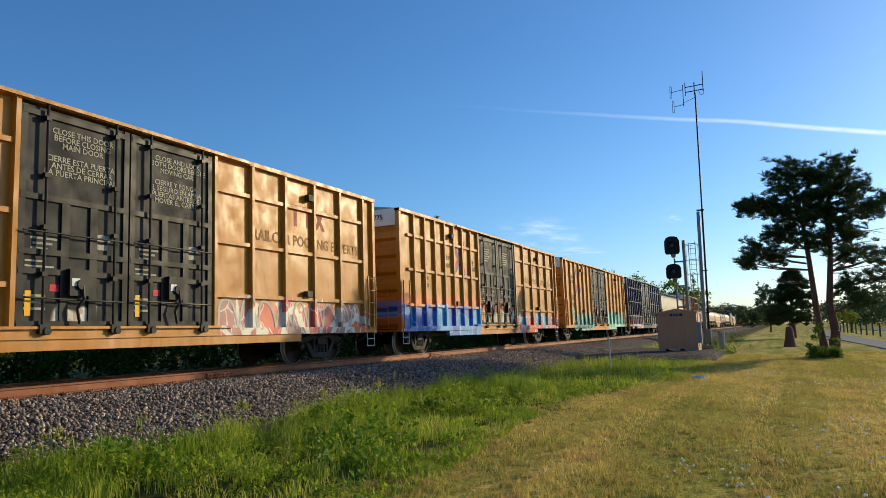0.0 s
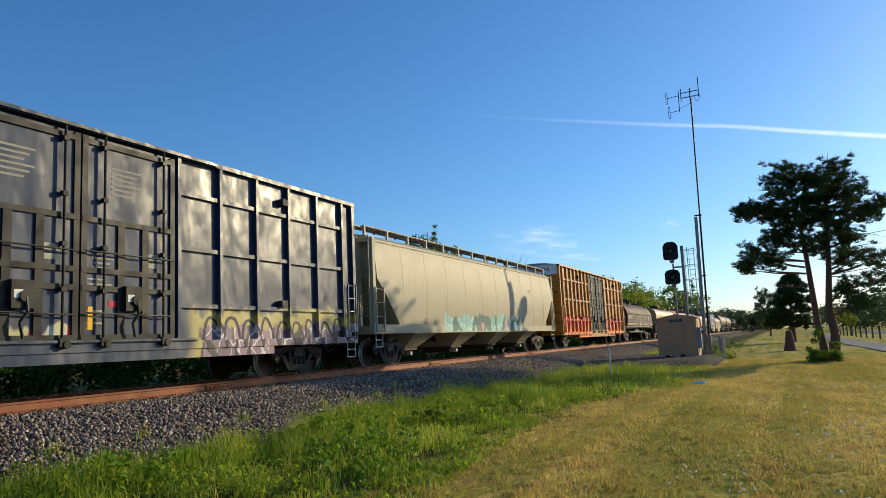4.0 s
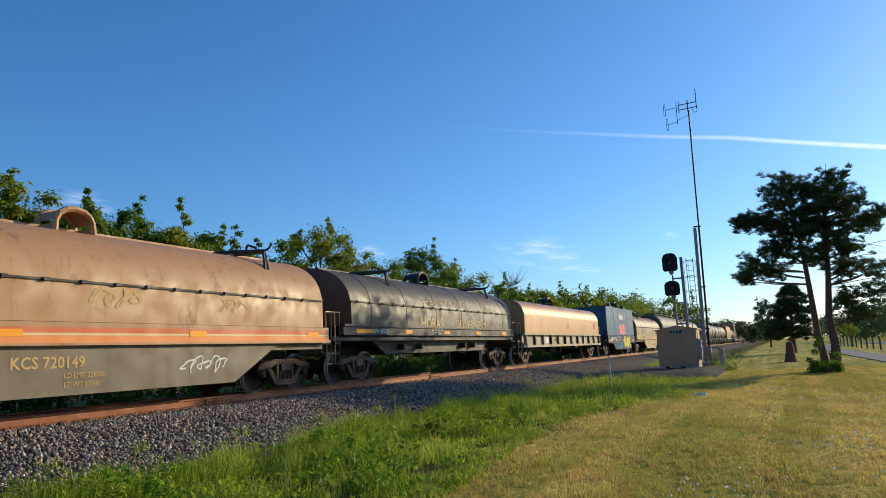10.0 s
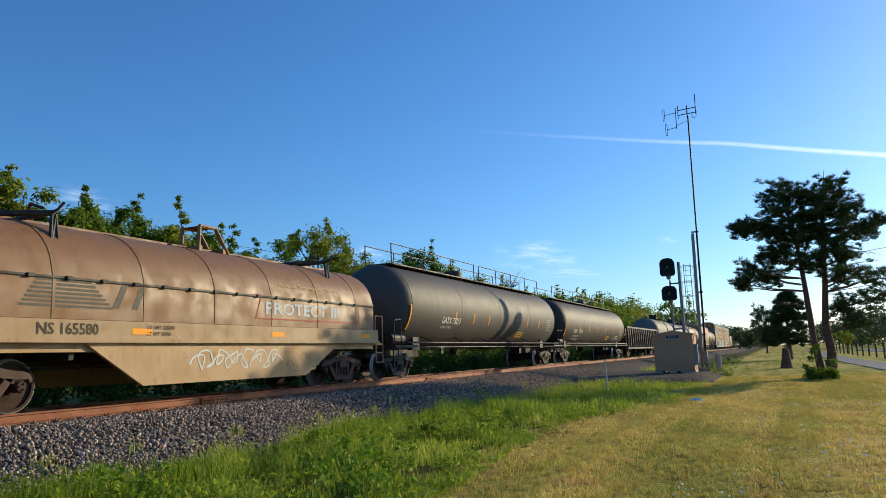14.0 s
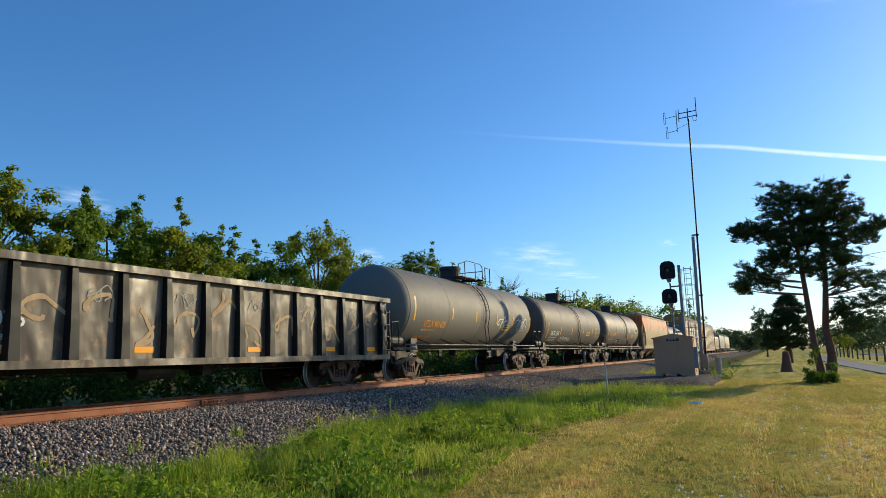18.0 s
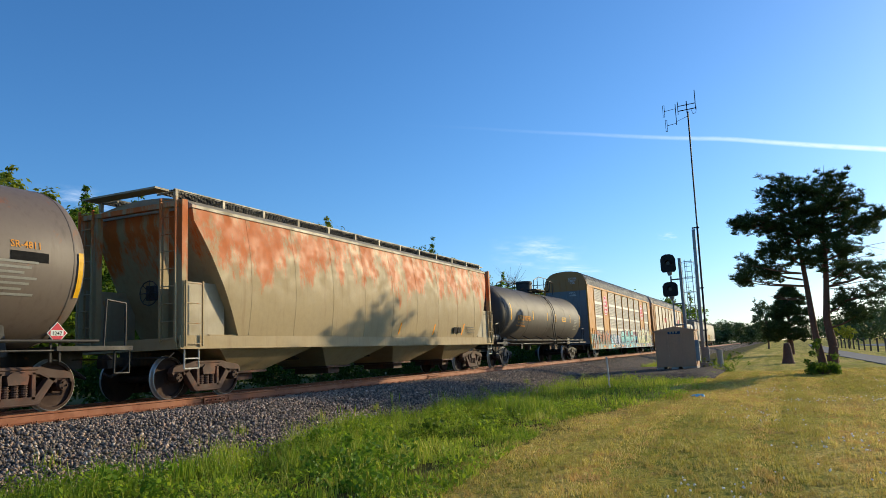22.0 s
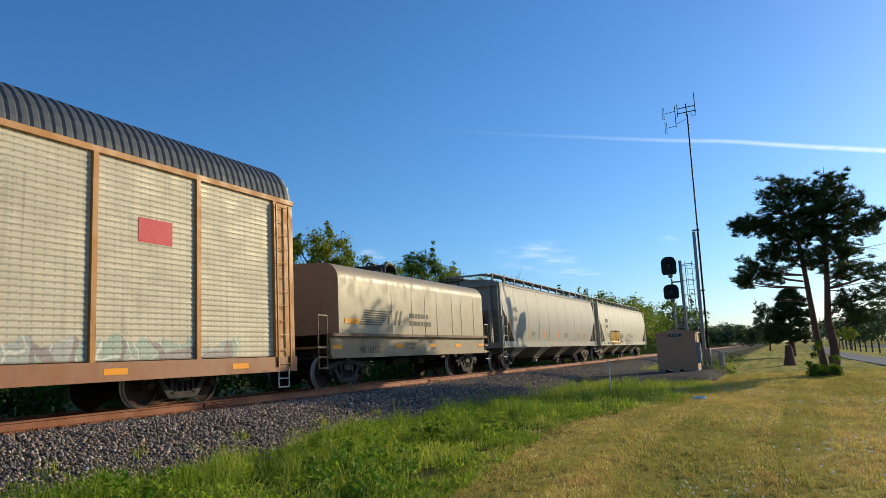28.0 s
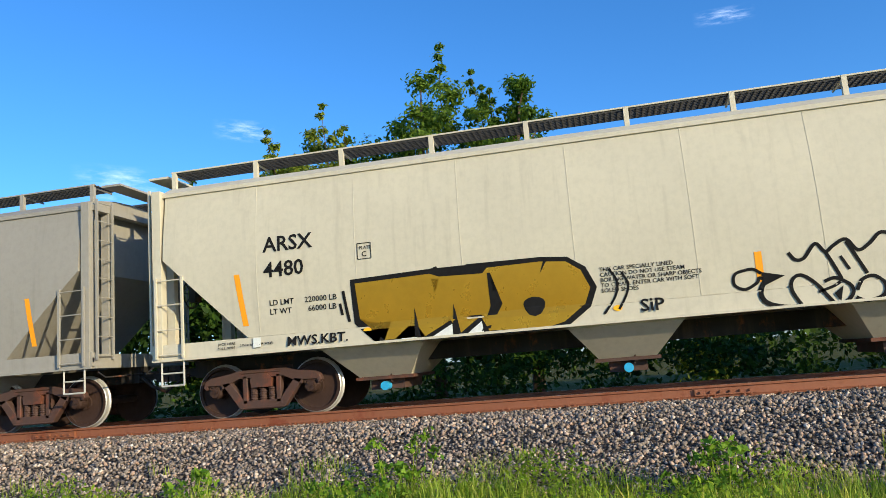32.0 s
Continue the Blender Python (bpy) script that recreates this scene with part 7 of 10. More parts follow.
def autorack(at, label, frame_mat, panel_mat, end_mat, bays, base_mat, flags=True, length=27.1):
    car = begin("autorack", label, at)
    eave, top = 4.98, 6.02
    bm = bmesh.new()
    n_r, rings = 124, []
    for i in range(n_r):
        y = 0.12 + (length - 0.24) * i / n_r
        hw = (length - 0.24) / n_r
        pr = [(x, z) for x, z in RACK_ARCH] + [(-x, z) for x, z in RACK_ARCH[::-1][1:]]
        pr2 = [(x * 0.986, z - 0.032) for x, z in pr]
        rings += [[(x, y, z) for x, z in pr2], [(x, y + hw * 0.25, z) for x, z in pr], [(x, y + hw * 0.75, z) for x, z in pr], [(x, y + hw * 0.98, z) for x, z in pr2]]
    quads(bm, rings, close=False, cap=False)
    part("roof", bm, M_RACKROOF, car, "dark corrugated steel roof")
    for y, s in ((0.05, 1), (length - 0.05, -1)):
        bm = bmesh.new()
        prof = [(1.5, 0.95)] + [(x * 0.985, z - 0.04) for x, z in RACK_ARCH] + [(-x * 0.985, z - 0.04) for x, z in RACK_ARCH[::-1][1:]] + [(-1.5, 0.95)]
        quads(bm, [[(x, y, z) for x, z in prof], [(x, y + s * 0.06, z) for x, z in prof]])
        e = part("end_door", bm, end_mat, car)
        bm = bmesh.new()
        for x in (-1.35, -0.9, -0.45, 0, 0.45, 0.9, 1.35):
            bx(bm, x - 0.05, x + 0.05, min(y, y - s * 0.05), max(y, y - s * 0.05), 1.0, 5.4)
        part("door_fold", bm, end_mat, e)
    for s in (1, -1):
        boxes("top_rail", frame_mat, car, (s * 1.42, s * 1.545, 0, length, eave - 0.10, eave + 0.02))
        boxes("bottom_rail", base_mat, car, (s * 1.42, s * 1.57, 0, length, 0.58, 0.94))
        for y, w, plain_bay in bays:
            boxes("rack_post", frame_mat, car, (s * 1.42, s * 1.55, y - 0.06, y + 0.06, 0.94, eave - 0.1))
            if plain_bay:
                boxes("blank_panel", frame_mat, car, (s * 1.44, s * 1.50, y + 0.06, y + w - 0.06, 0.94, eave - 0.1))
                continue
            bm = bmesh.new()
            k = 34
            rings = []
            for j in range(k + 1):
                z = 0.96 + (eave - 1.08) * j / k
                for x, dz in ((1.474, 0.0), (1.485, 0.03), (1.485, 0.075), (1.474, 0.10)):
                    rings.append([(s * x, y + 0.05, min(z + dz, eave - 0.1)), (s * x, y + w - 0.05, min(z + dz, eave - 0.1))])
            quads(bm, rings, close=False, cap=False)
            pan = part("rack_panel", bm, panel_mat, car)
            if flags:
                for z in (1.95, 2.82, 3.78):
                    boxes("flat_band", M_BAND, pan, (s * 1.486, s * 1.492, y + 0.07, y + w - 0.07, z, z + 0.17))
        boxes("rack_post", frame_mat, car, (s * 1.42, s * 1.55, bays[-1][0] + bays[-1][1] - 0.06, bays[-1][0] + bays[-1][1] + 0.06, 0.94, eave - 0.1))
        each("end_bay", frame_mat, car, (s * 1.43, s * 1.51, 0.0, bays[0][0] - 0.06, 0.94, eave - 0.1), (s * 1.43, s * 1.51, bays[-1][0] + bays[-1][1] + 0.06, length, 0.94, eave - 0.1))
        for y, w, plain_bay in bays:
            if plain_bay and s > 0 and flags:
                c, zc = y + w / 2, 3.78
                for rr, m, o in ((0.80, M_PINK, 0.004), (0.74, M_WHITE, 0.007), (0.68, M_PINK, 0.010)):
                    decal("octagon_sign", [(c + rr * math.cos(math.pi / 8 + math.pi * j / 4), zc + rr * math.sin(math.pi / 8 + math.pi * j / 4)) for j in range(8)], car, m, lambda z: 1.50, o)
                for j, (w0, w1) in enumerate(((-0.38, 0.30), (-0.38, 0.16), (-0.38, 0.46), (-0.22, 0.5))):
                    z = zc + 0.40 - 0.28 * j
                    decal("lettering_bar", [(c + w0, z - 0.13), (c + w0 + 0.14, z - 0.13), (c + w0 + 0.14, z + 0.10), (c + w0, z + 0.10)], car, M_WHITE, lambda q: 1.50, 0.013)
                    for t in range(int((w1 - w0) / 0.115) - 1):
                        yy = c + w0 + 0.19 + t * 0.112
                        decal("lettering_bar", [(yy, z - 0.09), (yy + 0.075, z - 0.09), (yy + 0.075, z + 0.06), (yy, z + 0.06)], car, M_WHITE, lambda q: 1.50, 0.013)
    for y0, y1 in ((0.3, 0.8), (length - 0.8, length - 0.3)):
        ladder(car, 1.6, y0, y1, 0.7, 2.0 if flags else 4.8, frame_mat, 5 if flags else 12)
        stirrup(car, 1.56, (y0 + y1) / 2, 0.62, M_GRAB)
    each("reflector", M_AMBER, car, *[(1.572, 1.576, 0.15 + 3.5 * j, 0.7 + 3.5 * j, 0.7, 0.82) for j in range(8)])
    boxes("center_sill", M_UNDER, car, (-0.4, 0.4, 0.2, length - 0.2, 0.6, 0.9))
    boxes("floor", M_UNDER, car, (-1.42, 1.42, 0.2, length - 0.2, 0.88, 0.95))
    bm = bmesh.new()
    cyl(bm, (1.1, 7.0, 0.55), (1.1, 8.0, 0.55), 0.16, 12)
    tube(bm, [(1.3, 5.5, 0.6), (1.3, 9.5, 0.48), (1.3, 12.5, 0.6)], 0.02)
    part("air_tank", bm, M_UNDER, car)
    couplers(car, length, 0.5, 0.8)
    truck(car, 3.45, at, M_TRUCK_GREY), truck(car, length - 3.45, at, M_TRUCK_GREY)
    return car


M_RACKROOF = paint("rack_roof", rgb(74, 80, 88), 0.6, 0.0, 0.3, rgb(54, 54, 54), spec=0.3)
M_BAND = paint("rack_band", rgb(225, 220, 205), 0.4, 0.1, 0.2)
gz = [dict(box=(0.2, 6.5, 0.55, 1.75), fills=[rgb(170, 104, 66), rgb(110, 190, 205), rgb(190, 120, 66), rgb(128, 74, 60), rgb(120, 200, 190)], line=rgb(104, 70, 52), low=rgb(170, 176, 56), fade=0.3, seed=81.0, scale=2.3, shine=rgb(70, 60, 56)),
      dict(box=(6.6, 12.0, 0.55, 1.7), fills=[rgb(120, 96, 150), rgb(96, 190, 210), rgb(164, 150, 184), rgb(110, 200, 205)], line=rgb(62, 52, 84), seed=82.0, scale=1.9),
      dict(box=(12.0, 18.6, 0.55, 1.65), fills=[rgb(100, 195, 200), rgb(70, 165, 190), rgb(120, 205, 205)], line=rgb(58, 58, 84), seed=83.0, scale=1.8, halo=rgb(128, 84, 104)),
      dict(box=(18.8, 26.9, 0.55, 1.72), fills=[rgb(120, 175, 120), rgb(150, 140, 150), rgb(105, 95, 115), rgb(95, 160, 120)], line=rgb(80, 70, 90), seed=84.0, scale=0.75, squash=0.55)]
rack_y = paint("rack_yellow", rgb(202, 138, 42), 0.5, 0, 0.3, rgb(120, 84, 40), rust=0.08, spec=0.3, sprays=gz)


def rack_sheet(name, base, sprays, holes):
    """Perforated galvanised sheet with rows of dark holes."""
    return paint(name, base, 0.55, 0.1, 0.3, rgb(100, 94, 86), sprays=sprays, spec=0.3, holes=holes)


rack_p = rack_sheet("rack_sheet", rgb(166, 160, 149), gz, 0.75)
autorack(139.1, "yellow-framed autorack with galvanised panels, red octagon signs and bright spray paint", rack_y, rack_p, paint("rack_end_grey", rgb(116, 119, 121), 0.5, 0.1, 0.4, rgb(80, 70, 60), rust=0.12, bands=[(4.62, 6.1, rgb(158, 112, 58))]), [(1.78, 2.77, False), (4.55, 2.02, True)] + [(6.57 + 2.806 * i, 2.806, False) for i in range(5)] + [(20.6, 2.18, True), (22.78, 2.72, False)], paint("rack_base", rgb(120, 130, 95), 0.5, 0, 0.4, sprays=gz))
for body_, x, z in (("EXCESS", 0.25, 5.42), ("HEIGHT", 0.25, 5.26), ("CAR", 0.36, 5.1), ("CTTX", 0.25, 4.42), ("695086", 0.25, 4.26)):
    lettering("lettering", body_, MOVERS[-1][0], M_LETTER_W, -0.002, z, 0.16, x, ends=True)
each("number_plate", M_BLACK, MOVERS[-1][0], (1.5705, 1.574, 7.82, 10.25, 0.6, 0.9))
lettering("lettering", "CTTX 695086", MOVERS[-1][0], M_WHITE, 7.9, 0.65, 0.32, 1.574, fat=0.012)
spray_letters(MOVERS[-1][0], "TURK", 1.5, 0.66, 5.1, 1.3, fading("spray_umber", rgb(104, 72, 50), rgb(178, 104, 68), 0.75, 1.6), fading("spray_moss", rgb(164, 172, 52), rgb(74, 60, 52), 0.7, 1.25), lambda z: 1.506, 0.3, 0.06, plain("spray_turquoise", rgb(96, 184, 200), 0.5), 7)
spray_letters(MOVERS[-1][0], "WORLOK", 18.7, 0.66, 7.6, 1.55, fading("spray_cream", rgb(206, 202, 120), rgb(224, 222, 186), 0.8, 1.7), M_PLUM, lambda z: 1.506, 0.42, 0.09, M_WHITE, 8)
spray_letters(MOVERS[-1][0], "RHE", 10.7, 0.66, 5.6, 1.3, fading("spray_lagoon", rgb(50, 140, 160), rgb(140, 214, 210), 0.8, 1.6), M_PLUM, lambda z: 1.506, 0.36, 0.07, M_WHITE, 9)
gz2 = [dict(box=(8.0, 13.0, 0.9, 1.9), fills=[rgb(165, 175, 185), rgb(130, 155, 185), rgb(175, 175, 170)], line=rgb(110, 120, 140), seed=85.0, scale=1.0, alpha=0.6),
       dict(box=(15.0, 25.0, 0.9, 1.4), fills=[rgb(120, 165, 150), rgb(150, 150, 170)], line=rgb(90, 80, 110), seed=86.0, scale=1.0, alpha=0.55)]
rack_y2 = paint("rack_amber", rgb(184, 124, 48), 0.55, 0, 0.35, rgb(110, 74, 40), rust=0.15)
car = autorack(167.7, "amber-framed autorack with pale galvanised panels", rack_y2, rack_sheet("rack_sheet_pale", rgb(200, 190, 168), gz2, 0.25), paint("rack_end_brown", rgb(150, 98, 45), 0.5, 0, 0.4, rgb(80, 55, 35), rust=0.15, bands=[(4.66, 6.1, rgb(172, 164, 152))]), [(2.1 + 2.69 * i, 2.69, False) for i in range(9)], paint("rack_base_rust", rgb(150, 92, 52), 0.5, 0, 0.4, rust=0.3), flags=False)
each("notice", M_RED, car, (1.487, 1.491, 9.2, 10.9, 3.2, 3.75), (1.487, 1.491, 22.0, 22.9, 3.3, 3.8))

# ---- ground, track bed ----
rng = np.random.default_rng(7)


def ground_z(x, y):
    z = -0.92 + 0.03 * np.sin(x * 0.9 + 0.4 * np.sin(y * 0.23)) * np.sin(y * 0.31) + 0.02 * np.sin(x * 2.1 + y * 1.3)
    pad = np.clip(1 - np.abs(y - 41.5) / 8.5, 0, 1) * np.clip((10.2 - x) / 1.6, 0, 1) * np.clip((x - 1.0) / 1.0, 0, 1)
    pad = np.clip(pad * 1.8, 0, 1)
    z = z * (1 - pad) + (-0.66) * pad
    return z


def weed_edge(y):
    return np.interp(y, [-30, 3, 9, 15, 18, 22, 30, 34, 50, 70, 120], [9.9, 9.7, 9.1, 8.3, 8.4, 10.2, 10.2, 10.0, 10.0, 9.3, 8.0])


def lawn_material():
    n = Nodes("lawn")
    big = n.noise(n.pos, 0.22, 4, 0.6)
    mid = n.noise(n.pos, 1.1, 6, 0.7)
    fine = n.noise(n.pos, 15, 5, 0.75)
    rows = n.noise(n.map(n.pos, (1.3, 0.05, 1)), 1.0, 3, 0.5)
    col = n.mix(n.step(big, 0.35, 0.65), rgb(206, 190, 80), rgb(240, 206, 114))
    col = n.mix(n.step(rows, 0.42, 0.62, 0.0, 0.75), col, rgb(158, 154, 46))
    col = n.mix(n.step(mid, 0.5, 0.68, 0.0, 0.8), col, rgb(200, 154, 96))
    col = n.mix(n.step(n.noise(n.pos, 0.6, 5, 0.7), 0.52, 0.66, 0.0, 0.6), col, rgb(132, 138, 42))
    col = n.mix(n.step(fine, 0.42, 0.6, 0.0, 0.62), col, rgb(92, 98, 38))
    edge = n.math("ADD", n.xyz(n.pos)[0], n.math("MULTIPLY", n.noise(n.pos, 0.9, 4, 0.6), 2.0))
    col = n.mix(n.step(edge, 9.0, 10.6, 0.9, 0.0), col, rgb(66, 66, 32))
    return n.done(col, 0.9, 0, n.bump(fine, 0.8, 0.04), Specular_IOR_Level=0.05)


def ballast_material():
    n = Nodes("ballast")
    v = n.voronoi(n.pos, 24.0, "F1", "Color")
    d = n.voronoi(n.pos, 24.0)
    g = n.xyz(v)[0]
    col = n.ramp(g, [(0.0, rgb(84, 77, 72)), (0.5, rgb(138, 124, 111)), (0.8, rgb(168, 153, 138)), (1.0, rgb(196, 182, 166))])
    # crevice shade between the stones, painted as a dark cell edge
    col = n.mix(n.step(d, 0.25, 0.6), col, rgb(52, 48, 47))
    col = n.mix(n.step(n.noise(n.pos, 0.5, 3), 0.45, 0.7, 0.0, 0.35), col, rgb(110, 92, 78))
    return n.done(col, 0.9, 0, n.bump(d, 1.0, 0.04), Specular_IOR_Level=0.15)


M_LAWN, M_BALLAST = lawn_material(), ballast_material()
M_RAIL = paint("rail_rust", rgb(142, 88, 58), 0.65, 0.2, 0.25, rgb(90, 52, 36), rust=0.4, rustcol=rgb(120, 62, 36))
M_HEAD = plain("rail_head", rgb(175, 165, 155), 0.25, 0.9, grain=8, amount=0.2)
M_TIE = plain("tie_wood", rgb(88, 74, 62), 0.9, 0.0, grain=10, amount=0.5)
M_ASPHALT = plain("asphalt", rgb(120, 118, 116), 0.9, 0.0, grain=30, amount=0.3)

xs = np.concatenate([[-2500, -900, -400, -200, -110, -70, -45, -30], np.arange(-22, 30, 0.7), [32, 36, 42, 50, 65, 90, 140, 250, 500, 1000, 2500]])
ys = np.concatenate([[-2500, -800, -300, -120, -60, -35], np.arange(-24, 70, 0.7), np.arange(71, 140, 4), [150, 180, 230, 320, 500, 900, 1600, 2800]])
gx, gy = np.meshgrid(xs, ys)
far = (np.abs(gx) > 60) | (gy > 130) | (gy < -40)
gz_ = np.where(far, -0.95, ground_z(gx, gy))
gv = np.stack([gx.ravel(), gy.ravel(), gz_.ravel()], 1)
nx, ny = len(xs), len(ys)
ii = (np.arange(ny - 1)[:, None] * nx + np.arange(nx - 1)[None, :]).ravel()
ground = scatter("ground", gv, np.stack([ii, ii + 1, ii + nx + 1, ii + nx], 1), M_LAWN, "structure", "mown yellow-green lawn reaching to the horizon", "ground", True)

bed = [(-5.2, -1.05), (-4.4, -0.95), (-2.4, -0.30), (-1.9, -0.22), (1.9, -0.22), (2.5, -0.30), (4.3, -0.90), (5.0, -1.05)]
by = np.concatenate([[-400, -200, -100, -50], np.arange(-24, 60, 0.5), np.arange(60, 200, 4), [220, 300, 450, 700, 1100]])
fx = np.concatenate([[-5.2], np.arange(-4.8, 5.0, 0.35), [5.0]])
gx, gy = np.meshgrid(fx, by)
bz = np.interp(gx, [b[0] for b in bed], [b[1] for b in bed])
wob = np.vectorize(lambda a, b: noise.noise(Vector((a * 0.9, b * 0.5, 3.0))))(gx, gy)
bz = bz + np.where(np.abs(gx) > 1.4, 0.05 * wob, 0)
nx, ny = len(fx), len(by)
ii = (np.arange(ny - 1)[:, None] * nx + np.arange(nx - 1)[None, :]).ravel()
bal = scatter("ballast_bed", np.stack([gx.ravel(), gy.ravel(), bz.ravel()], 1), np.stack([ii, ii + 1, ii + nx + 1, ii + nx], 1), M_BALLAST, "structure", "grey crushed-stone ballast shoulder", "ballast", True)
px_, py_ = np.meshgrid(np.arange(2.5, 10.3, 0.35), np.arange(33.2, 49.9, 0.5))
pz_ = np.minimum(-0.63 + 0.02 * np.sin(px_ * 3 + py_ * 2), -0.66 - 0.2 * (np.maximum(0, np.abs(py_ - 41.5) - 6.0)) ** 1.2 - 0.35 * np.maximum(0, px_ - 9.5) + 0.04)
nx, ny = px_.shape[1], px_.shape[0]
ii = (np.arange(ny - 1)[:, None] * nx + np.arange(nx - 1)[None, :]).ravel()
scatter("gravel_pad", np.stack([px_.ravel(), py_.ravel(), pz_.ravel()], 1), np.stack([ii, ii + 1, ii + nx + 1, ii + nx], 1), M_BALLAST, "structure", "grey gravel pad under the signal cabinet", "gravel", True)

# loose stones
stone = np.array([(-1, -1, -0.8), (1, -0.9, -0.7), (0.9, 1, -0.8), (-0.9, 0.9, -0.7), (-0.7, -0.6, 0.8), (0.6, -0.8, 0.7), (0.8, 0.6, 0.9), (-0.6, 0.8, 0.6)], np.float32)
stone_f = np.array([(0, 3, 2, 1), (4, 5, 6, 7), (0, 1, 5, 4), (1, 2, 6, 5), (2, 3, 7, 6), (3, 0, 4, 7)])


def turn_matrices(k):
    q = rng.normal(size=(k, 4))
    q /= np.linalg.norm(q, axis=1)[:, None]
    w, x, y, z = q.T
    return np.stack([np.stack([1 - 2 * (y * y + z * z), 2 * (x * y - w * z), 2 * (x * z + w * y)], 1), np.stack([2 * (x * y + w * z), 1 - 2 * (x * x + z * z), 2 * (y * z - w * x)], 1), np.stack([2 * (x * z - w * y), 2 * (y * z + w * x), 1 - 2 * (x * x + y * y)], 1)], 1)


def turn_matrices_up(k):
    """Turns that leave a leaf lying more flat than upright."""
    a, b = rng.uniform(0, 2 * np.pi, k), rng.normal(0, 0.55, k)
    ca, sa, cb, sb = np.cos(a), np.sin(a), np.cos(b), np.sin(b)
    o = np.zeros(k)
    return np.stack([np.stack([ca * cb, -sa, ca * sb], 1), np.stack([sa * cb, ca, sa * sb], 1), np.stack([-sb, o, cb], 1)], 1)


def stones(name, x, y, z, size, mat, label):
    k = len(x)
    r = turn_matrices(k)
    s = size[:, None, None] * stone[None] * rng.uniform(0.7, 1.25, (k, 8, 3)) * np.array([1.15, 0.95, 0.75])
    v = np.einsum("nij,nkj->nki", r, s) + np.stack([x, y, z], 1)[:, None, :]
    f = stone_f[None] + (np.arange(k) * 8)[:, None, None]
    return scatter(name, v.reshape(-1, 3), f.reshape(-1, 4), mat, "stuff", label, "gravel")


def stone_material():
    n = Nodes("stone")
    r = n.node("NewGeometry").outputs["Random Per Island"]
    f = n.noise(n.pos, 60, 3)
    col = n.ramp(r, [(0.0, rgb(88, 80, 74)), (0.35, rgb(134, 121, 109)), (0.7, rgb(166, 151, 136)), (0.9, rgb(180, 148, 124)), (1.0, rgb(224, 210, 192))])
    col = n.mix(n.step(f, 0.4, 0.7, 0.0, 0.3), col, rgb(72, 66, 64))
    return n.done(col, 0.85, 0, n.bump(f, 0.4, 0.01), Specular_IOR_Level=0.2)


M_STONE = stone_material()
K = 64000
sx = 0.85 + 3.9 * rng.random(K)
sy = np.where(rng.random(K) < 0.62, rng.uniform(-13, 16, K), rng.uniform(16, 44, K))
keep = (np.abs(sx - 0.755) > 0.12)
sx, sy = sx[keep], sy[keep]
sz = np.interp(sx, [b[0] for b in bed], [b[1] for b in bed])
stones("ballast_stones", sx, sy, sz + rng.uniform(-0.005, 0.03, len(sx)), rng.uniform(0.012, 0.030, len(sx)), M_STONE, "loose grey ballast stones beside the rail")

# rails, ties
track = thing("track", "rust-brown rails on wooden ties in ballast", "railway track")
track["kind"] = "structure"
rail_prof = [(-0.076, -0.185), (0.076, -0.185), (0.076, -0.172), (0.012, -0.155), (0.009, -0.045), (0.036, -0.035), (0.037, -0.008), (0.030, 0.0), (-0.030, 0.0), (-0.037, -0.008), (-0.036, -0.035), (-0.009, -0.045), (-0.012, -0.155), (-0.076, -0.172)]
for s in (1, -1):
    bm = bmesh.new()
    cuts = [-400, -60, -12, 0, 12, 24, 48, 96, 250, 1100]
    quads(bm, [[(s * 0.755 + x, y, z) for x, z in rail_prof] for y in cuts])
    bm.faces.ensure_lookup_table()
    for f in bm.faces:
        if all(abs(v.co.z) < 0.0005 for v in f.verts):
            f.material_index = 1
    part("rail", bm, [M_RAIL, M_HEAD], track)
    bm = bmesh.new()
    for j in range(-3, 10):
        y = j * 11.9 + (1.7 if s > 0 else 7.4)
        bx(bm, s * 0.755 + 0.012, s * 0.755 + 0.05, y - 0.45, y + 0.45, -0.15, -0.05)
        for k in range(6):
            cyl(bm, (s * 0.755 + 0.04, y - 0.36 + 0.144 * k, -0.10), (s * 0.755 + 0.085, y - 0.36 + 0.144 * k, -0.10), 0.018, 6)
    part("joint_bar", bm, M_RAIL, track)
bm = bmesh.new()
bx(bm, -1.3, 1.3, -0.115, 0.115, -0.36, -0.188)
bmesh.ops.bevel(bm, geom=bm.edges[:], offset=0.012, segments=1, affect="EDGES")
TIE = mesh_of("tie", bm, M_TIE)
bm = bmesh.new()
for s in (1, -1):
    bx(bm, s * 0.755 - 0.18, s * 0.755 + 0.18, -0.09, 0.09, -0.19, -0.176)
    for k in (-0.1, 0.1):
        for w in (-0.05, 0.05):
            bx(bm, s * 0.755 + k - 0.012, s * 0.755 + k + 0.012, w - 0.012, w + 0.012, -0.18, -0.145)
PLATE = mesh_of("tie_plate", bm, M_RAIL)
for j in range(150):
    y = -16 + 0.53 * j
    t = new("tie", TIE)
    t.parent, t.location = track, (0.03 * math.sin(j * 2.7), y, 0)
    p = new("tie_plate", PLATE)
    p.parent, p.location = t, (-t.location.x, 0, 0.001)


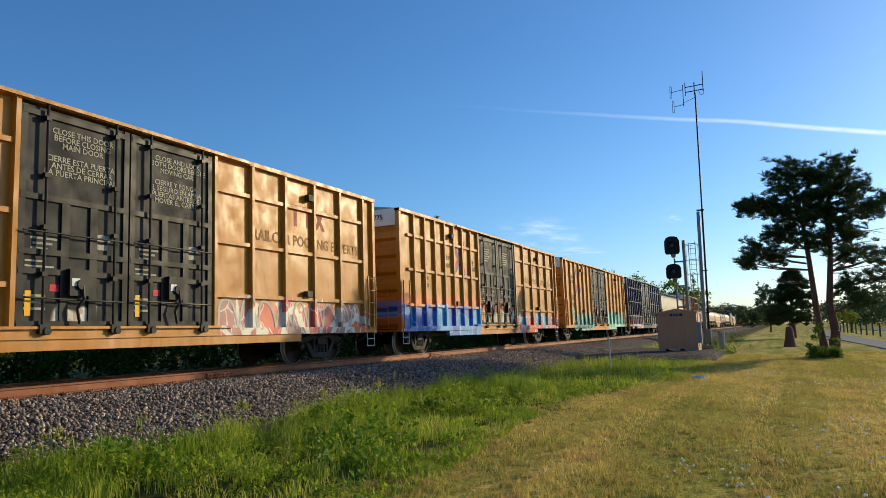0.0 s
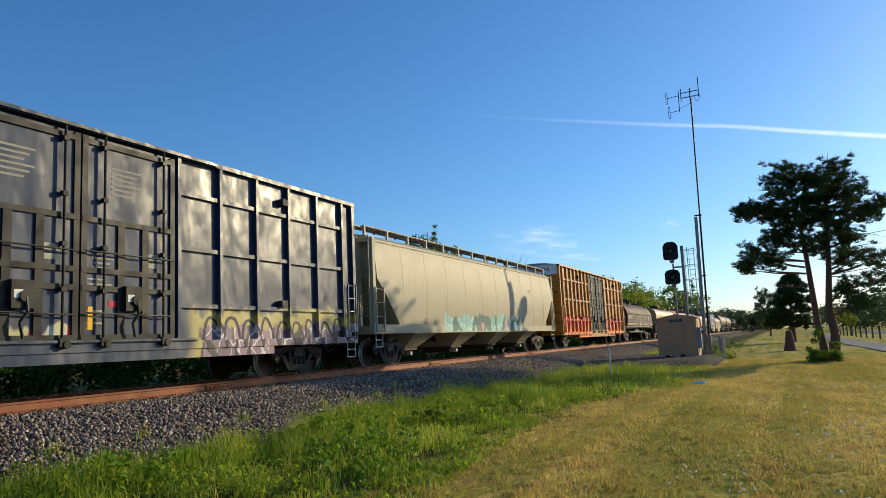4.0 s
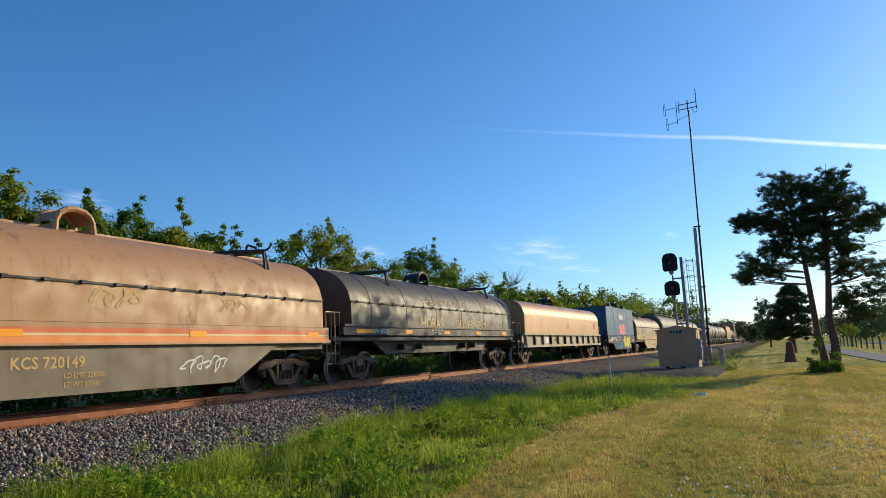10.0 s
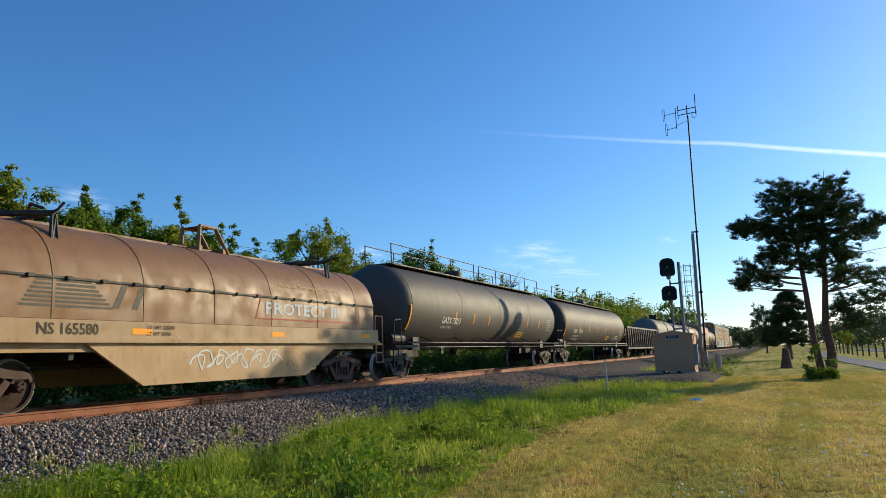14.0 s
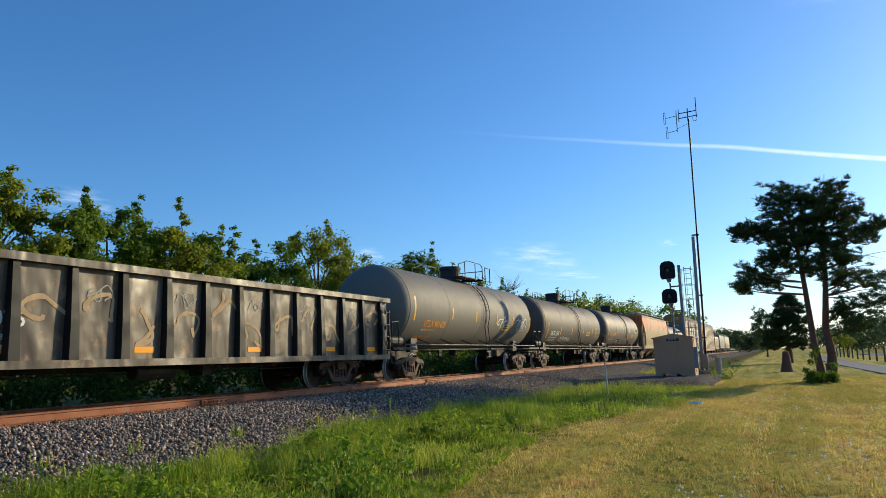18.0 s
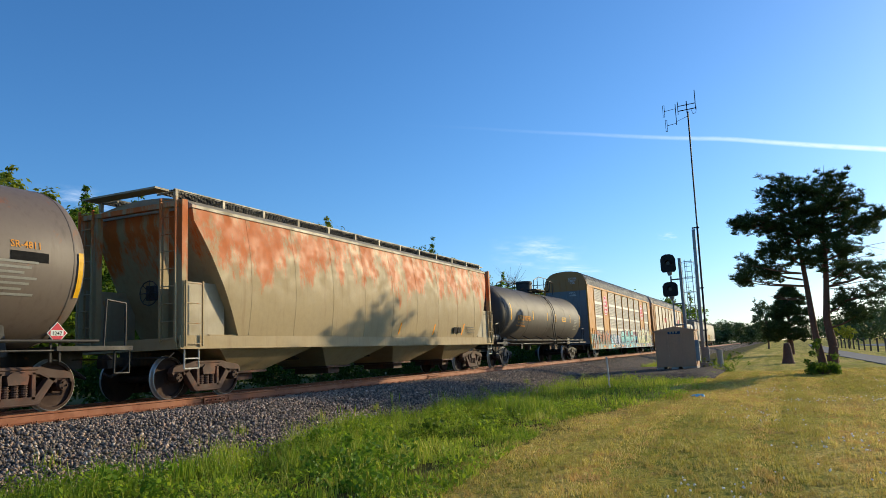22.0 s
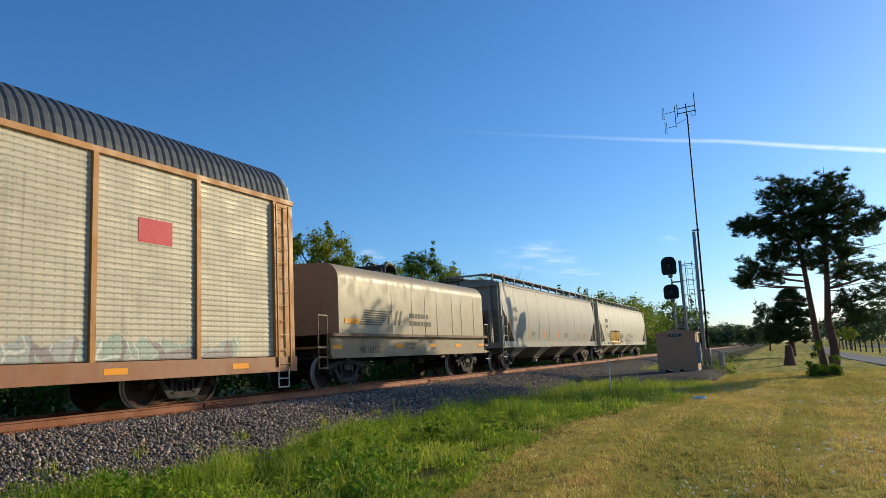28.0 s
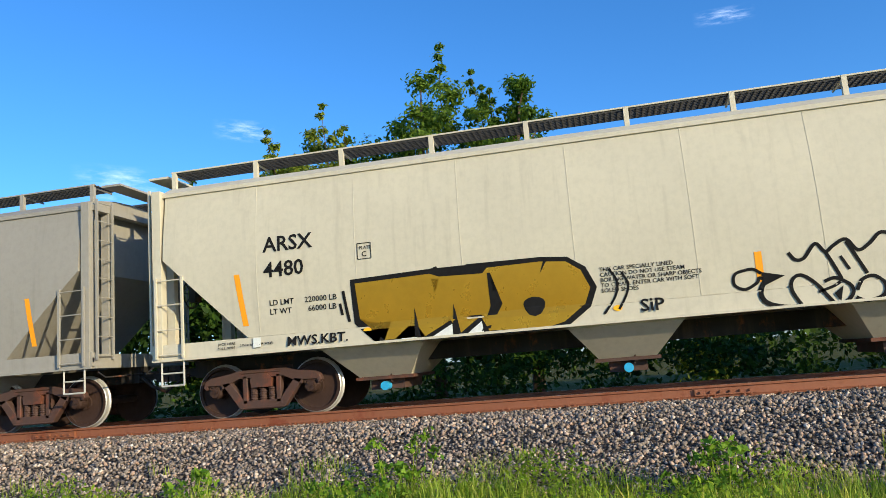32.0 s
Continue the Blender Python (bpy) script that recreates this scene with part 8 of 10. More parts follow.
# ---- grass ----
def blades(name, x, y, z, h, w, mat, label, lean=0.35, kind="stuff", category="grass"):
    k = len(x)
    a = rng.uniform(0, 2 * np.pi, k)
    b = rng.uniform(0, 2 * np.pi, k)
    l1 = h * lean * rng.uniform(0.2, 1.0, k)
    base = np.stack([x, y, z], 1)
    side = np.stack([np.cos(a), np.sin(a), np.zeros(k)], 1) * w[:, None] * 0.5
    fwd = np.stack([np.cos(b), np.sin(b), np.zeros(k)], 1)
    up = np.array([0, 0, 1.0])
    mid = base + fwd * (l1 * 0.3)[:, None] + up * (h * 0.55)[:, None]
    tip = base + fwd * l1[:, None] + up * (h * rng.uniform(0.85, 1.0, k))[:, None]
    v = np.stack([base - side, base + side, mid + side * 0.7, mid - side * 0.7, tip], 1).reshape(-1, 3)
    o = (np.arange(k) * 5)[:, None]
    f = np.concatenate([o + np.array([0, 1, 2]), o + np.array([0, 2, 3]), o + np.array([3, 2, 4])], 1).reshape(-1, 3)
    return scatter(name, v, f, mat, kind, label, category)


def grass_material(name, a, b, c, d):
    n = Nodes(name)
    r = n.node("NewGeometry").outputs["Random Per Island"]
    g = n.noise(n.pos, 0.5, 3)
    col = n.ramp(n.math("ADD", n.math("MULTIPLY", r, 0.55), n.math("MULTIPLY", g, 0.55)), [(0.1, a), (0.5, b), (0.95, c)])
    col = n.mix(n.step(n.noise(n.pos, 2.6, 5, 0.7), 0.46, 0.62, 0.0, 0.75), col, d)
    rows = n.noise(n.map(n.pos, (1.25, 0.05, 1)), 1.0, 2, 0.5)
    col = n.mix(n.step(rows, 0.46, 0.6, 0.0, 0.45), col, a)
    n.done(col, 0.55, Specular_IOR_Level=0.25)
    t = n.node("BsdfTranslucent")
    n.put(t.inputs["Color"], col)
    mx = n.node("MixShader")
    mx.inputs[0].default_value = 0.42
    out = n.tree.nodes["Material Output"]
    n.tree.links.new(n.bsdf.outputs[0], mx.inputs[1])
    n.tree.links.new(t.outputs[0], mx.inputs[2])
    n.tree.links.new(mx.outputs[0], out.inputs["Surface"])
    return n.mat


M_WEED = grass_material("weed_grass", rgb(88, 130, 24), rgb(164, 184, 46), rgb(224, 208, 100), rgb(94, 112, 36))
M_TALL = grass_material("tall_grass", rgb(126, 162, 32), rgb(200, 208, 68), rgb(240, 224, 134), rgb(160, 158, 62))
M_MOWN = grass_material("mown_grass", rgb(134, 138, 48), rgb(206, 186, 88), rgb(246, 222, 146), rgb(196, 152, 98))

K = 110000
wy = np.where(rng.random(K) < 0.7, rng.uniform(-12, 20, K), rng.uniform(20, 60, K))
u = rng.random(K)
edge = weed_edge(wy)
toe = 4.15 + 0.35 * np.sin(wy * 0.8) + 0.25 * np.sin(wy * 2.3 + 1)
wx = toe + (edge - toe) * u
clump = np.vectorize(lambda a, b: noise.noise(Vector((a * 0.55, b * 0.42, 9.0))))(wx, wy)
fine_c = np.vectorize(lambda a, b: noise.noise(Vector((a * 1.9, b * 1.9, 2.0))))(wx, wy)
wh = (0.2 + 0.32 * clump + 0.3 * fine_c) * np.interp(u, [0, 0.1, 0.55, 0.85, 1.0], [0.8, 1.15, 1.0, 0.5, 0.28]) * rng.uniform(0.6, 1.35, K)
on_pad = (np.abs(wy - 41.5) < 7.6) & (wx < 9.6)
keep = (wh > 0.05) & ~on_pad & (rng.random(K) < np.clip(0.45 + 1.6 * clump + 1.8 * fine_c, 0.05, 1))
wx, wy, wh = wx[keep], wy[keep], wh[keep]
blades("weed_strip", wx, wy, ground_z(wx, wy) - 0.01, wh, rng.uniform(0.007, 0.022, len(wx)), M_WEED, "tall green weeds and grass along the ballast")
K = 60000
ty = np.where(rng.random(K) < 0.7, rng.uniform(-12, 20, K), rng.uniform(20, 60, K))
tu = rng.random(K)
tt = 4.0 + 0.35 * np.sin(ty * 0.8) + 0.25 * np.sin(ty * 2.3 + 1)
tx_ = tt + (weed_edge(ty) - tt) * tu ** 1.4
tc = np.vectorize(lambda a, b: noise.noise(Vector((a * 1.1, b * 0.9, 51.0))) + 0.5 * noise.noise(Vector((a * 3.4, b * 3.4, 5.0))))(tx_, ty)
keep = (tc > 0.12) & ~((np.abs(ty - 41.5) < 7.6) & (tx_ < 9.6))
tx_, ty, tu, tc = tx_[keep], ty[keep], tu[keep], tc[keep]
blades("tall_grass", tx_, ty, ground_z(tx_, ty) - 0.01, (0.2 + 0.5 * tc) * np.interp(tu, [0, 0.15, 0.6, 1.0], [0.75, 1.1, 0.8, 0.4]) * rng.uniform(0.7, 1.3, len(tx_)), rng.uniform(0.005, 0.012, len(tx_)), M_TALL, "tall bright grass tufts leaning over the weeds", 0.55)
K = 330000
ly = 5.5 + 36 * rng.random(K) ** 1.5
lx = weed_edge(ly) - 0.6 + rng.random(K) * (5.5 + ly * 0.30)
tuft = np.vectorize(lambda a, b: 0.5 * noise.noise(Vector((a * 1.7, b * 1.2, 4.0))) + 0.9 * noise.noise(Vector((a * 7.2, b * 5.1, 8.0))))(lx, ly)
keep = rng.random(K) < np.clip(0.7 + 0.8 * tuft, 0.25, 1)
lx, ly, tuft = lx[keep], ly[keep], tuft[keep]
blades("lawn_grass", lx, ly, ground_z(lx, ly) - 0.008, np.maximum(0.014, 0.036 + 0.045 * tuft) * rng.uniform(0.6, 1.8, len(lx)), rng.uniform(0.006, 0.013, len(lx)) * np.interp(ly, [4, 30], [1, 2.4]), M_MOWN, "short mown lawn grass, partly dry", 0.9)
K = 9000
sy2 = rng.uniform(-12, 30, K)
sx2 = 3.4 + rng.random(K) ** 2 * 1.2
spr = np.vectorize(lambda a, b: noise.noise(Vector((a * 1.2, b * 1.2, 14.0))))(sx2, sy2)
keep = spr > 0.25
sx2, sy2 = sx2[keep], sy2[keep]
blades("stray_weeds", sx2, sy2, np.interp(sx2, [b[0] for b in bed], [b[1] for b in bed]), rng.uniform(0.08, 0.3, len(sx2)), rng.uniform(0.006, 0.014, len(sx2)), M_WEED, "stray weeds growing through the ballast edge")
# broad leaves among the weeds
K = 120000
by_ = np.where(rng.random(K) < 0.75, rng.uniform(-12, 20, K), rng.uniform(20, 50, K))
bu = rng.random(K)
bt = 4.2 + 0.35 * np.sin(by_ * 0.8) + 0.25 * np.sin(by_ * 2.3 + 1)
bx_ = bt + (weed_edge(by_) - bt) * bu ** 1.1
bc = np.vectorize(lambda a, b: noise.noise(Vector((a * 0.8, b * 0.7, 33.0))) + 0.5 * noise.noise(Vector((a * 2.6, b * 2.6, 12.0))))(bx_, by_)
keep = (bc > -0.02) & ~((np.abs(by_ - 41.5) < 7.6) & (bx_ < 9.6))
bx_, by_, bc, bu = bx_[keep], by_[keep], bc[keep], bu[keep]
lz = ground_z(bx_, by_) + rng.random(len(bx_)) ** 0.7 * (0.14 + 0.6 * bc) * np.interp(bu, [0, 0.6, 1], [1.1, 0.9, 0.35])
lm = turn_matrices_up(len(bx_))
leaf = np.array([(-0.5, 0, 0), (0, -0.24, 0.05), (0.5, 0, 0), (0, 0.24, 0.05)])
lv = np.einsum("nij,kj->nki", lm, leaf) * rng.uniform(0.05, 0.10, len(bx_))[:, None, None] + np.stack([bx_, by_, lz], 1)[:, None, :]
scatter("weed_leaves", lv.reshape(-1, 3), np.arange(len(bx_) * 4).reshape(-1, 4), leafy("weed_leaf", rgb(78, 120, 20), rgb(190, 208, 54), 0.48), "stuff", "broad green weed leaves along the ballast", "weeds")
# seed stalks
st = [(5.6, 13.4, 0.75), (5.3, 16.1, 0.62), (6.0, 10.8, 0.7), (7.0, 17.5, 0.6), (5.2, 12.2, 0.55), (6.3, 15.0, 0.5), (6.6, 5.2, 0.6), (5.0, 7.3, 0.5)]
bm = bmesh.new()
for x, y, h in st:
    for k in range(3):
        dx, dy = 0.08 * math.sin(k * 2.1 + x), 0.08 * math.cos(k * 1.7 + y)
        tube(bm, [(x + dx, y + dy, -0.95), (x + dx * 1.4, y + dy, -0.9 + h * 0.7), (x + dx * 2, y + dy * 1.5, -0.9 + h)], 0.004, 4)
        cyl(bm, (x + dx * 2, y + dy * 1.5, -0.9 + h), (x + dx * 2.2, y + dy * 1.6, -0.78 + h), 0.012, 5, 0.003)
tagged(new("seed_stalks", mesh_of("seed_stalks", bm, M_WEED)), "thin dry seed stalks standing in the weeds", "grass", "", "stuff")
# clover heads
K = 3600
cy = 5 + 26 * rng.random(K) ** 1.4
cx = rng.uniform(11.6, 23, K)
cl = np.vectorize(lambda a, b: noise.noise(Vector((a * 0.45, b * 0.45, 21.0))))(cx, cy)
keep = cl + rng.normal(0, 0.12, K) > 0.2
cx, cy = cx[keep], cy[keep]
stones("clover_heads", cx, cy, ground_z(cx, cy) + rng.uniform(0.04, 0.09, len(cx)), rng.uniform(0.009, 0.016, len(cx)), plain("clover_white", rgb(245, 240, 230), 0.8, amount=0.1), "white clover heads scattered over the lawn")


# ---- leaves and trees ----
def leaf_cloud(centres, radii, per, size, squash=0.8, shell=0.45, outward=0.0):
    """Leaf quads round a set of clump centres; gives vertices and faces. outward: how far leaves face away from their clump and up."""
    c, r = np.asarray(centres, float), np.asarray(radii, float)
    pick = rng.choice(len(c), per * len(c), p=r ** 1.8 / np.sum(r ** 1.8))
    c, r = c[pick], r[pick]
    k = len(c)
    d = rng.normal(size=(k, 3))
    d /= np.linalg.norm(d, axis=1)[:, None]
    rad = r * (shell + (1 - shell) * rng.random(k)) * (0.75 + 0.5 * rng.random(k))
    p = c + d * rad[:, None] * np.array([1, 1, squash])
    nrm = outward * (d + np.array([0, 0, 0.7])) + rng.normal(size=(k, 3)) * (0.5 if outward else 1.0)
    nrm /= np.linalg.norm(nrm, axis=1)[:, None]
    tan_ = np.cross(nrm, rng.normal(size=(k, 3)))
    tan_ /= np.linalg.norm(tan_, axis=1)[:, None]
    m = np.stack([tan_, np.cross(nrm, tan_), nrm], 2)
    s = size * rng.uniform(0.6, 1.3, k)
    leaf = np.array([(-0.5, 0, 0), (0.05, -0.24, 0.06), (0.5, 0, -0.05), (0.05, 0.24, 0.06)])
    v = np.einsum("nij,kj->nki", m, leaf) * s[:, None, None] + p[:, None, :]
    f = np.arange(k * 4).reshape(-1, 4)
    return v.reshape(-1, 3), f


M_BARK = plain("bark", rgb(92, 76, 62), 0.9, 0, grain=8, amount=0.5, bump=0.6)
M_PINEBARK = plain("pine_bark", rgb(105, 76, 62), 0.9, 0, grain=9, amount=0.5, bump=0.7)
M_LEAF = leafy("leaf_green", rgb(52, 84, 24), rgb(138, 160, 46), 0.48)
M_LEAF2 = leafy("leaf_deep", rgb(46, 76, 24), rgb(126, 152, 44), 0.48)
# undergrowth leaf: shade behind the train put into a darker green
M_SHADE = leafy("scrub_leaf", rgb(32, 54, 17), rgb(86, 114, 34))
M_LEAF3 = leafy("leaf_olive", rgb(72, 98, 26), rgb(164, 170, 50), 0.48)
M_SHRUB = leafy("leaf_bright", rgb(70, 112, 24), rgb(140, 168, 44))
M_NEEDLE = leafy("needle", rgb(36, 52, 28), rgb(76, 94, 46), 0.2)
# far leaf: distance haze mixed into the colour as a greyer green
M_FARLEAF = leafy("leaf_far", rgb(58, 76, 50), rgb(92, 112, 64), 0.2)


def limb(bm, pts, r0, r1, seg=7):
    k = len(pts) - 1
    for i in range(k):
        cyl(bm, pts[i], pts[i + 1], r0 + (r1 - r0) * i / k, seg, r0 + (r1 - r0) * (i + 1) / k)


def tree(x, y, top, width, leaves, size, mat, rnd, label, base=-0.95, low=0.25, clumps=16, bare=False, shoots=2):
    """A trunk with limbs to many small leaf clumps in a lobed crown, and thin leafy shoots above it."""
    t = thing("tree", label, "tree", "trees behind the track", (x, y, base))
    h = top - base
    bm = bmesh.new()
    limb(bm, [(0, 0, -0.1), (rnd.uniform(-0.2, 0.2), rnd.uniform(-0.2, 0.2), h * 0.35), (rnd.uniform(-0.4, 0.4), rnd.uniform(-0.4, 0.4), h * 0.8)], 0.035 * h * 0.55, 0.03, 8)
    cs, rs = [], []
    body = 0.97 if bare else 0.94
    mid_z, half_z = h * (low + body) / 2, h * (body - low) / 2
    seed = Vector((x * 0.7, y * 0.3, top))
    n_c = clumps if bare else clumps * 4
    for i in range(n_c):
        d = Vector((rnd.gauss(0, 1), rnd.gauss(0, 1), rnd.gauss(0, 1))).normalized()
        q = (0.92 + 0.5 * noise.noise(d * 2.1 + seed)) * rnd.uniform(0.35, 1.0) ** 0.45
        c = (d.x * q * width * 0.5, d.y * q * width * 0.5, mid_z + d.z * q * half_z)
        rr = width * (rnd.uniform(0.16, 0.28) if bare else rnd.uniform(0.07, 0.16))
        cs.append((c[0], c[1], min(c[2], h - rr)))
        rs.append(rr)
        if bare or i % 3 == 0:
            z0 = max(0.15 * h, c[2] - abs(q) * width * 0.45)
            limb(bm, [(0, 0, z0 * 0.9), (c[0] * 0.5, c[1] * 0.5, z0 + (c[2] - z0) * 0.6), cs[-1]], 0.012 * h * 0.5, 0.012, 5)
        if bare:
            for k in range(26):
                d = Vector((rnd.uniform(-1, 1), rnd.uniform(-1, 1), rnd.uniform(0.2, 1.4))) * rr * 1.5
                limb(bm, [cs[-1], Vector(cs[-1]) + d * 0.6 + Vector((0.1, 0.05, 0)), Vector(cs[-1]) + d], 0.016, 0.005, 4)
    if not bare:
        for i in range(shoots):
            a, w = rnd.uniform(0, 2 * math.pi), width * rnd.uniform(0.05, 0.36)
            foot = Vector((w * math.cos(a), w * math.sin(a), h * rnd.uniform(0.7, 0.8)))
            tip = foot + Vector((rnd.uniform(-0.5, 0.5), rnd.uniform(-0.5, 0.5), 0))
            tip.z = h * (1.0 if i == 0 else rnd.uniform(0.88, 0.99))
            limb(bm, [foot, tip], 0.03, 0.008, 4)
            for j in range(6):
                u = 0.3 + 0.7 * j / 5
                cs.append(tuple(foot.lerp(tip, u) + Vector((rnd.uniform(-0.5, 0.5), rnd.uniform(-0.5, 0.5), rnd.uniform(-0.2, 0.1))) * (1.2 - u)))
                rs.append(width * 0.075 * (1.25 - 0.75 * u))
    part("trunk", bm, M_BARK, t)
    if not bare:
        v, f = leaf_cloud(cs, rs, max(4, leaves // len(cs)), size, 0.75, 0.15, 0.6)
        scatter("crown", v, f, mat, parent=t)
    return t


rt = random.Random(11)
TOPS = [(-19, 7.5, 5), (-14.5, 8.6, 5), (-10.4, 11.0, 4.2), (-5.9, 12.6, 5), (-2.4, 11.4, 3.6), (3.5, 8.0, 5), (9, 8.6, 5), (14, 8.8, 5), (17.2, 9.1, 4.8), (20.0, 8.1, 4.2), (23.0, 8.5, 4.2), (25.8, 8.7, 4.6), (29.2, 8.1, 4.6), (33.6, 7.9, 4.4), (38.4, 10.0, 5.5), (43.6, 9.2, 6), (52.0, 9.9, 6), (58.4, 8.9, 6),
        (67.5, 8.6, 6), (74, 7.8, 6), (82, 8.2, 7), (90, 9.2, 8), (98, 8.8, 8), (107, 9.8, 9), (116, 10.5, 10), (127, 10.6, 10), (139, 11.3, 11), (152, 11.0, 11), (166, 10.4, 11)]
for i, (y, z, w) in enumerate(TOPS):
    near = y < 62
    tree(-13 + rt.uniform(-1.0, 0.5), y, z, w * 1.15, 26000 if near else (9000 if y < 100 else 4200), 0.20 if near else (0.34 if y < 100 else 0.48), (M_LEAF, M_LEAF2, M_LEAF3)[i % 3], rt,
         "broad-leaved green tree behind the railway" if i % 3 != 2 else "yellow-green broad-leaved tree behind the railway", low=0.12, clumps=22 if near else 26, shoots=3 if near and i % 2 == 0 else 1)
tree(-13.4, 79, 9.9, 5.0, 0, 0.3, M_LEAF, rt, "leafless grey tree among the green ones", clumps=9, bare=True)
tree(-14, 232, 16.6, 14, 2200, 0.9, M_LEAF2, rt, "tall green tree beyond the signal", low=0.15)
tree(-14, 262, 15.5, 13, 1800, 0.9, M_LEAF, rt, "tall green tree beyond the signal", low=0.15)
# low scrub on the far side of the track
cs, rs = [], []
for j in range(420):
    y = -22 + j * 0.36
    cs.append((-5.6 - rt.uniform(0, 2.8), y, -0.75 + rt.uniform(0, 1.5)))
    rs.append(rt.uniform(0.45, 0.95))
for j in range(70):
    y = 125 + j * 2.0
    cs.append((-8 - rt.uniform(0, 4), y, 0.6 + rt.uniform(0, 2.4)))
    rs.append(rt.uniform(1.0, 2.2))
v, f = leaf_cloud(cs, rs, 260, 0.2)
scatter("scrub", v, f, M_SHADE, "stuff", "green scrub along the far side of the track, darkened as shade", "bushes")
cs, rs = [], []
for j in range(300):
    y = -24 + j * 0.48
    cs.append((-10.5 - rt.uniform(0, 3), y, 0.4 + rt.uniform(0, 3.4)))
    rs.append(rt.uniform(0.9, 1.6))
for j in range(44):
    cs.append((-9.4 - rt.uniform(0, 1.5), -26 + j * 0.6, 1.6 + rt.uniform(0, 2.8)))
    rs.append(rt.uniform(1.0, 1.5))
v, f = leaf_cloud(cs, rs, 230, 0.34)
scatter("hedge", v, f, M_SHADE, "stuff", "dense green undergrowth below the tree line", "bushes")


def far_wood(name, rows, per, size, mat, label):
    cs, rs = [], []
    for x0, y0, x1, y1, z, count, rad in rows:
        for i in range(count):
            u = (i + rt.random()) / count
            cs.append((x0 + (x1 - x0) * u + rt.uniform(-4, 4), y0 + (y1 - y0) * u + rt.uniform(-4, 4), rt.uniform(0.1, 1.0) ** 0.7 * (z - rad) * rt.uniform(0.75, 1.0)))
            rs.append(rad * rt.uniform(0.6, 1.1))
    v, f = leaf_cloud(cs, rs, per, size)
    scatter(name, v, f, mat, "stuff", label, "woods")


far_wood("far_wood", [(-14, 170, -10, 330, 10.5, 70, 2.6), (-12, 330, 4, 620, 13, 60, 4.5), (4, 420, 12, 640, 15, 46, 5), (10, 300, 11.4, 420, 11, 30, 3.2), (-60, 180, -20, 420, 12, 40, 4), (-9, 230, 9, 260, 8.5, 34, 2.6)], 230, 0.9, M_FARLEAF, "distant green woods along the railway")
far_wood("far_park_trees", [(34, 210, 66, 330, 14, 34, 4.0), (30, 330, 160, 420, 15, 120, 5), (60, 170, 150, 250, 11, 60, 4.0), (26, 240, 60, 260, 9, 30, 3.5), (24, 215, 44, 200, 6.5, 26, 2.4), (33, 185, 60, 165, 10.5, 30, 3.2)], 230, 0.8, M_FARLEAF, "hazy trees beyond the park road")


def tufts(centres, spread, per, size, needles=9):
    """Needle tufts: stars of thin blades round clump centres."""
    c = np.repeat(np.asarray(centres, float), per, 0)
    s = np.repeat(np.asarray(spread, float), per)
    d = rng.normal(size=(len(c), 3))
    d /= np.linalg.norm(d, axis=1)[:, None]
    p = c + d * (s * rng.random(len(c)) ** 0.45)[:, None] * np.array([1.0, 1.0, 0.6])
    p = np.repeat(p, needles, 0)
    k = len(p)
    q = rng.normal(size=(k, 3))
    q[:, 2] = np.abs(q[:, 2]) * 0.9 + 0.1
    q /= np.linalg.norm(q, axis=1)[:, None]
    w = np.cross(q, rng.normal(size=(k, 3)))
    w /= np.linalg.norm(w, axis=1)[:, None]
    ln = size * rng.uniform(0.7, 1.2, k)[:, None]
    v = np.stack([p - w * size * 0.06, p + w * size * 0.06, p + q * ln], 1).reshape(-1, 3)
    return v, np.arange(k * 3).reshape(-1, 3)


# pine with two trunks
pine = thing("pine_tree", "dark two-trunked pine with flat needle tufts and dead twigs", "tree", "", (15.1, 38.0, -0.95))
bm = bmesh.new()
limb(bm, [(-0.02, 0, 0), (0.1, 0, 1.2), (-0.04, 0, 2.4), (0.15, 0, 4.4), (0.3, 0, 7.0), (0.55, 0, 9.0)], 0.24, 0.04, 9)
part("trunk", bm, M_PINEBARK, pine)
bm = bmesh.new()
limb(bm, [(-0.35, 0.1, 0), (-0.58, 0.1, 1.8), (-0.72, 0.1, 4.5), (-0.92, 0.1, 7.2), (-1.45, 0.0, 8.8)], 0.19, 0.03, 9)
part("trunk", bm, M_PINEBARK, pine)
CL = [(-1.3, 8.7, 0.7), (-0.7, 8.5, 0.6), (-1.7, 8.0, 0.6), (-0.9, 7.4, 0.6), (0.0, 8.4, 0.6), (-0.2, 7.5, 0.4), (-2.6, 7.3, 0.4), (-3.3, 7.2, 0.4), (-2.0, 7.0, 0.5), (-1.4, 6.6, 0.7), (-0.7, 6.5, 0.6), (-2.0, 5.8, 0.5), (-1.3, 5.6, 0.7), (0.8, 8.7, 0.6), (1.0, 8.0, 0.7), (0.4, 7.8, 0.5), (1.5, 7.5, 0.5), (-0.1, 6.8, 0.6), (0.7, 6.7, 0.6), (1.6, 6.6, 0.5), (2.4, 6.8, 0.4), (0.4, 5.8, 0.7), (1.1, 5.6, 0.5), (-0.2, 5.2, 0.5), (-3.0, 5.1, 0.6), (-2.1, 4.8, 0.5), (-3.4, 4.5, 0.3), (0.9, 4.6, 0.5), (1.9, 4.4, 0.7), (2.3, 3.6, 0.7), (0.8, 3.2, 0.5), (1.1, 2.5, 0.5)]
bm = bmesh.new()
cs, rs = [], []
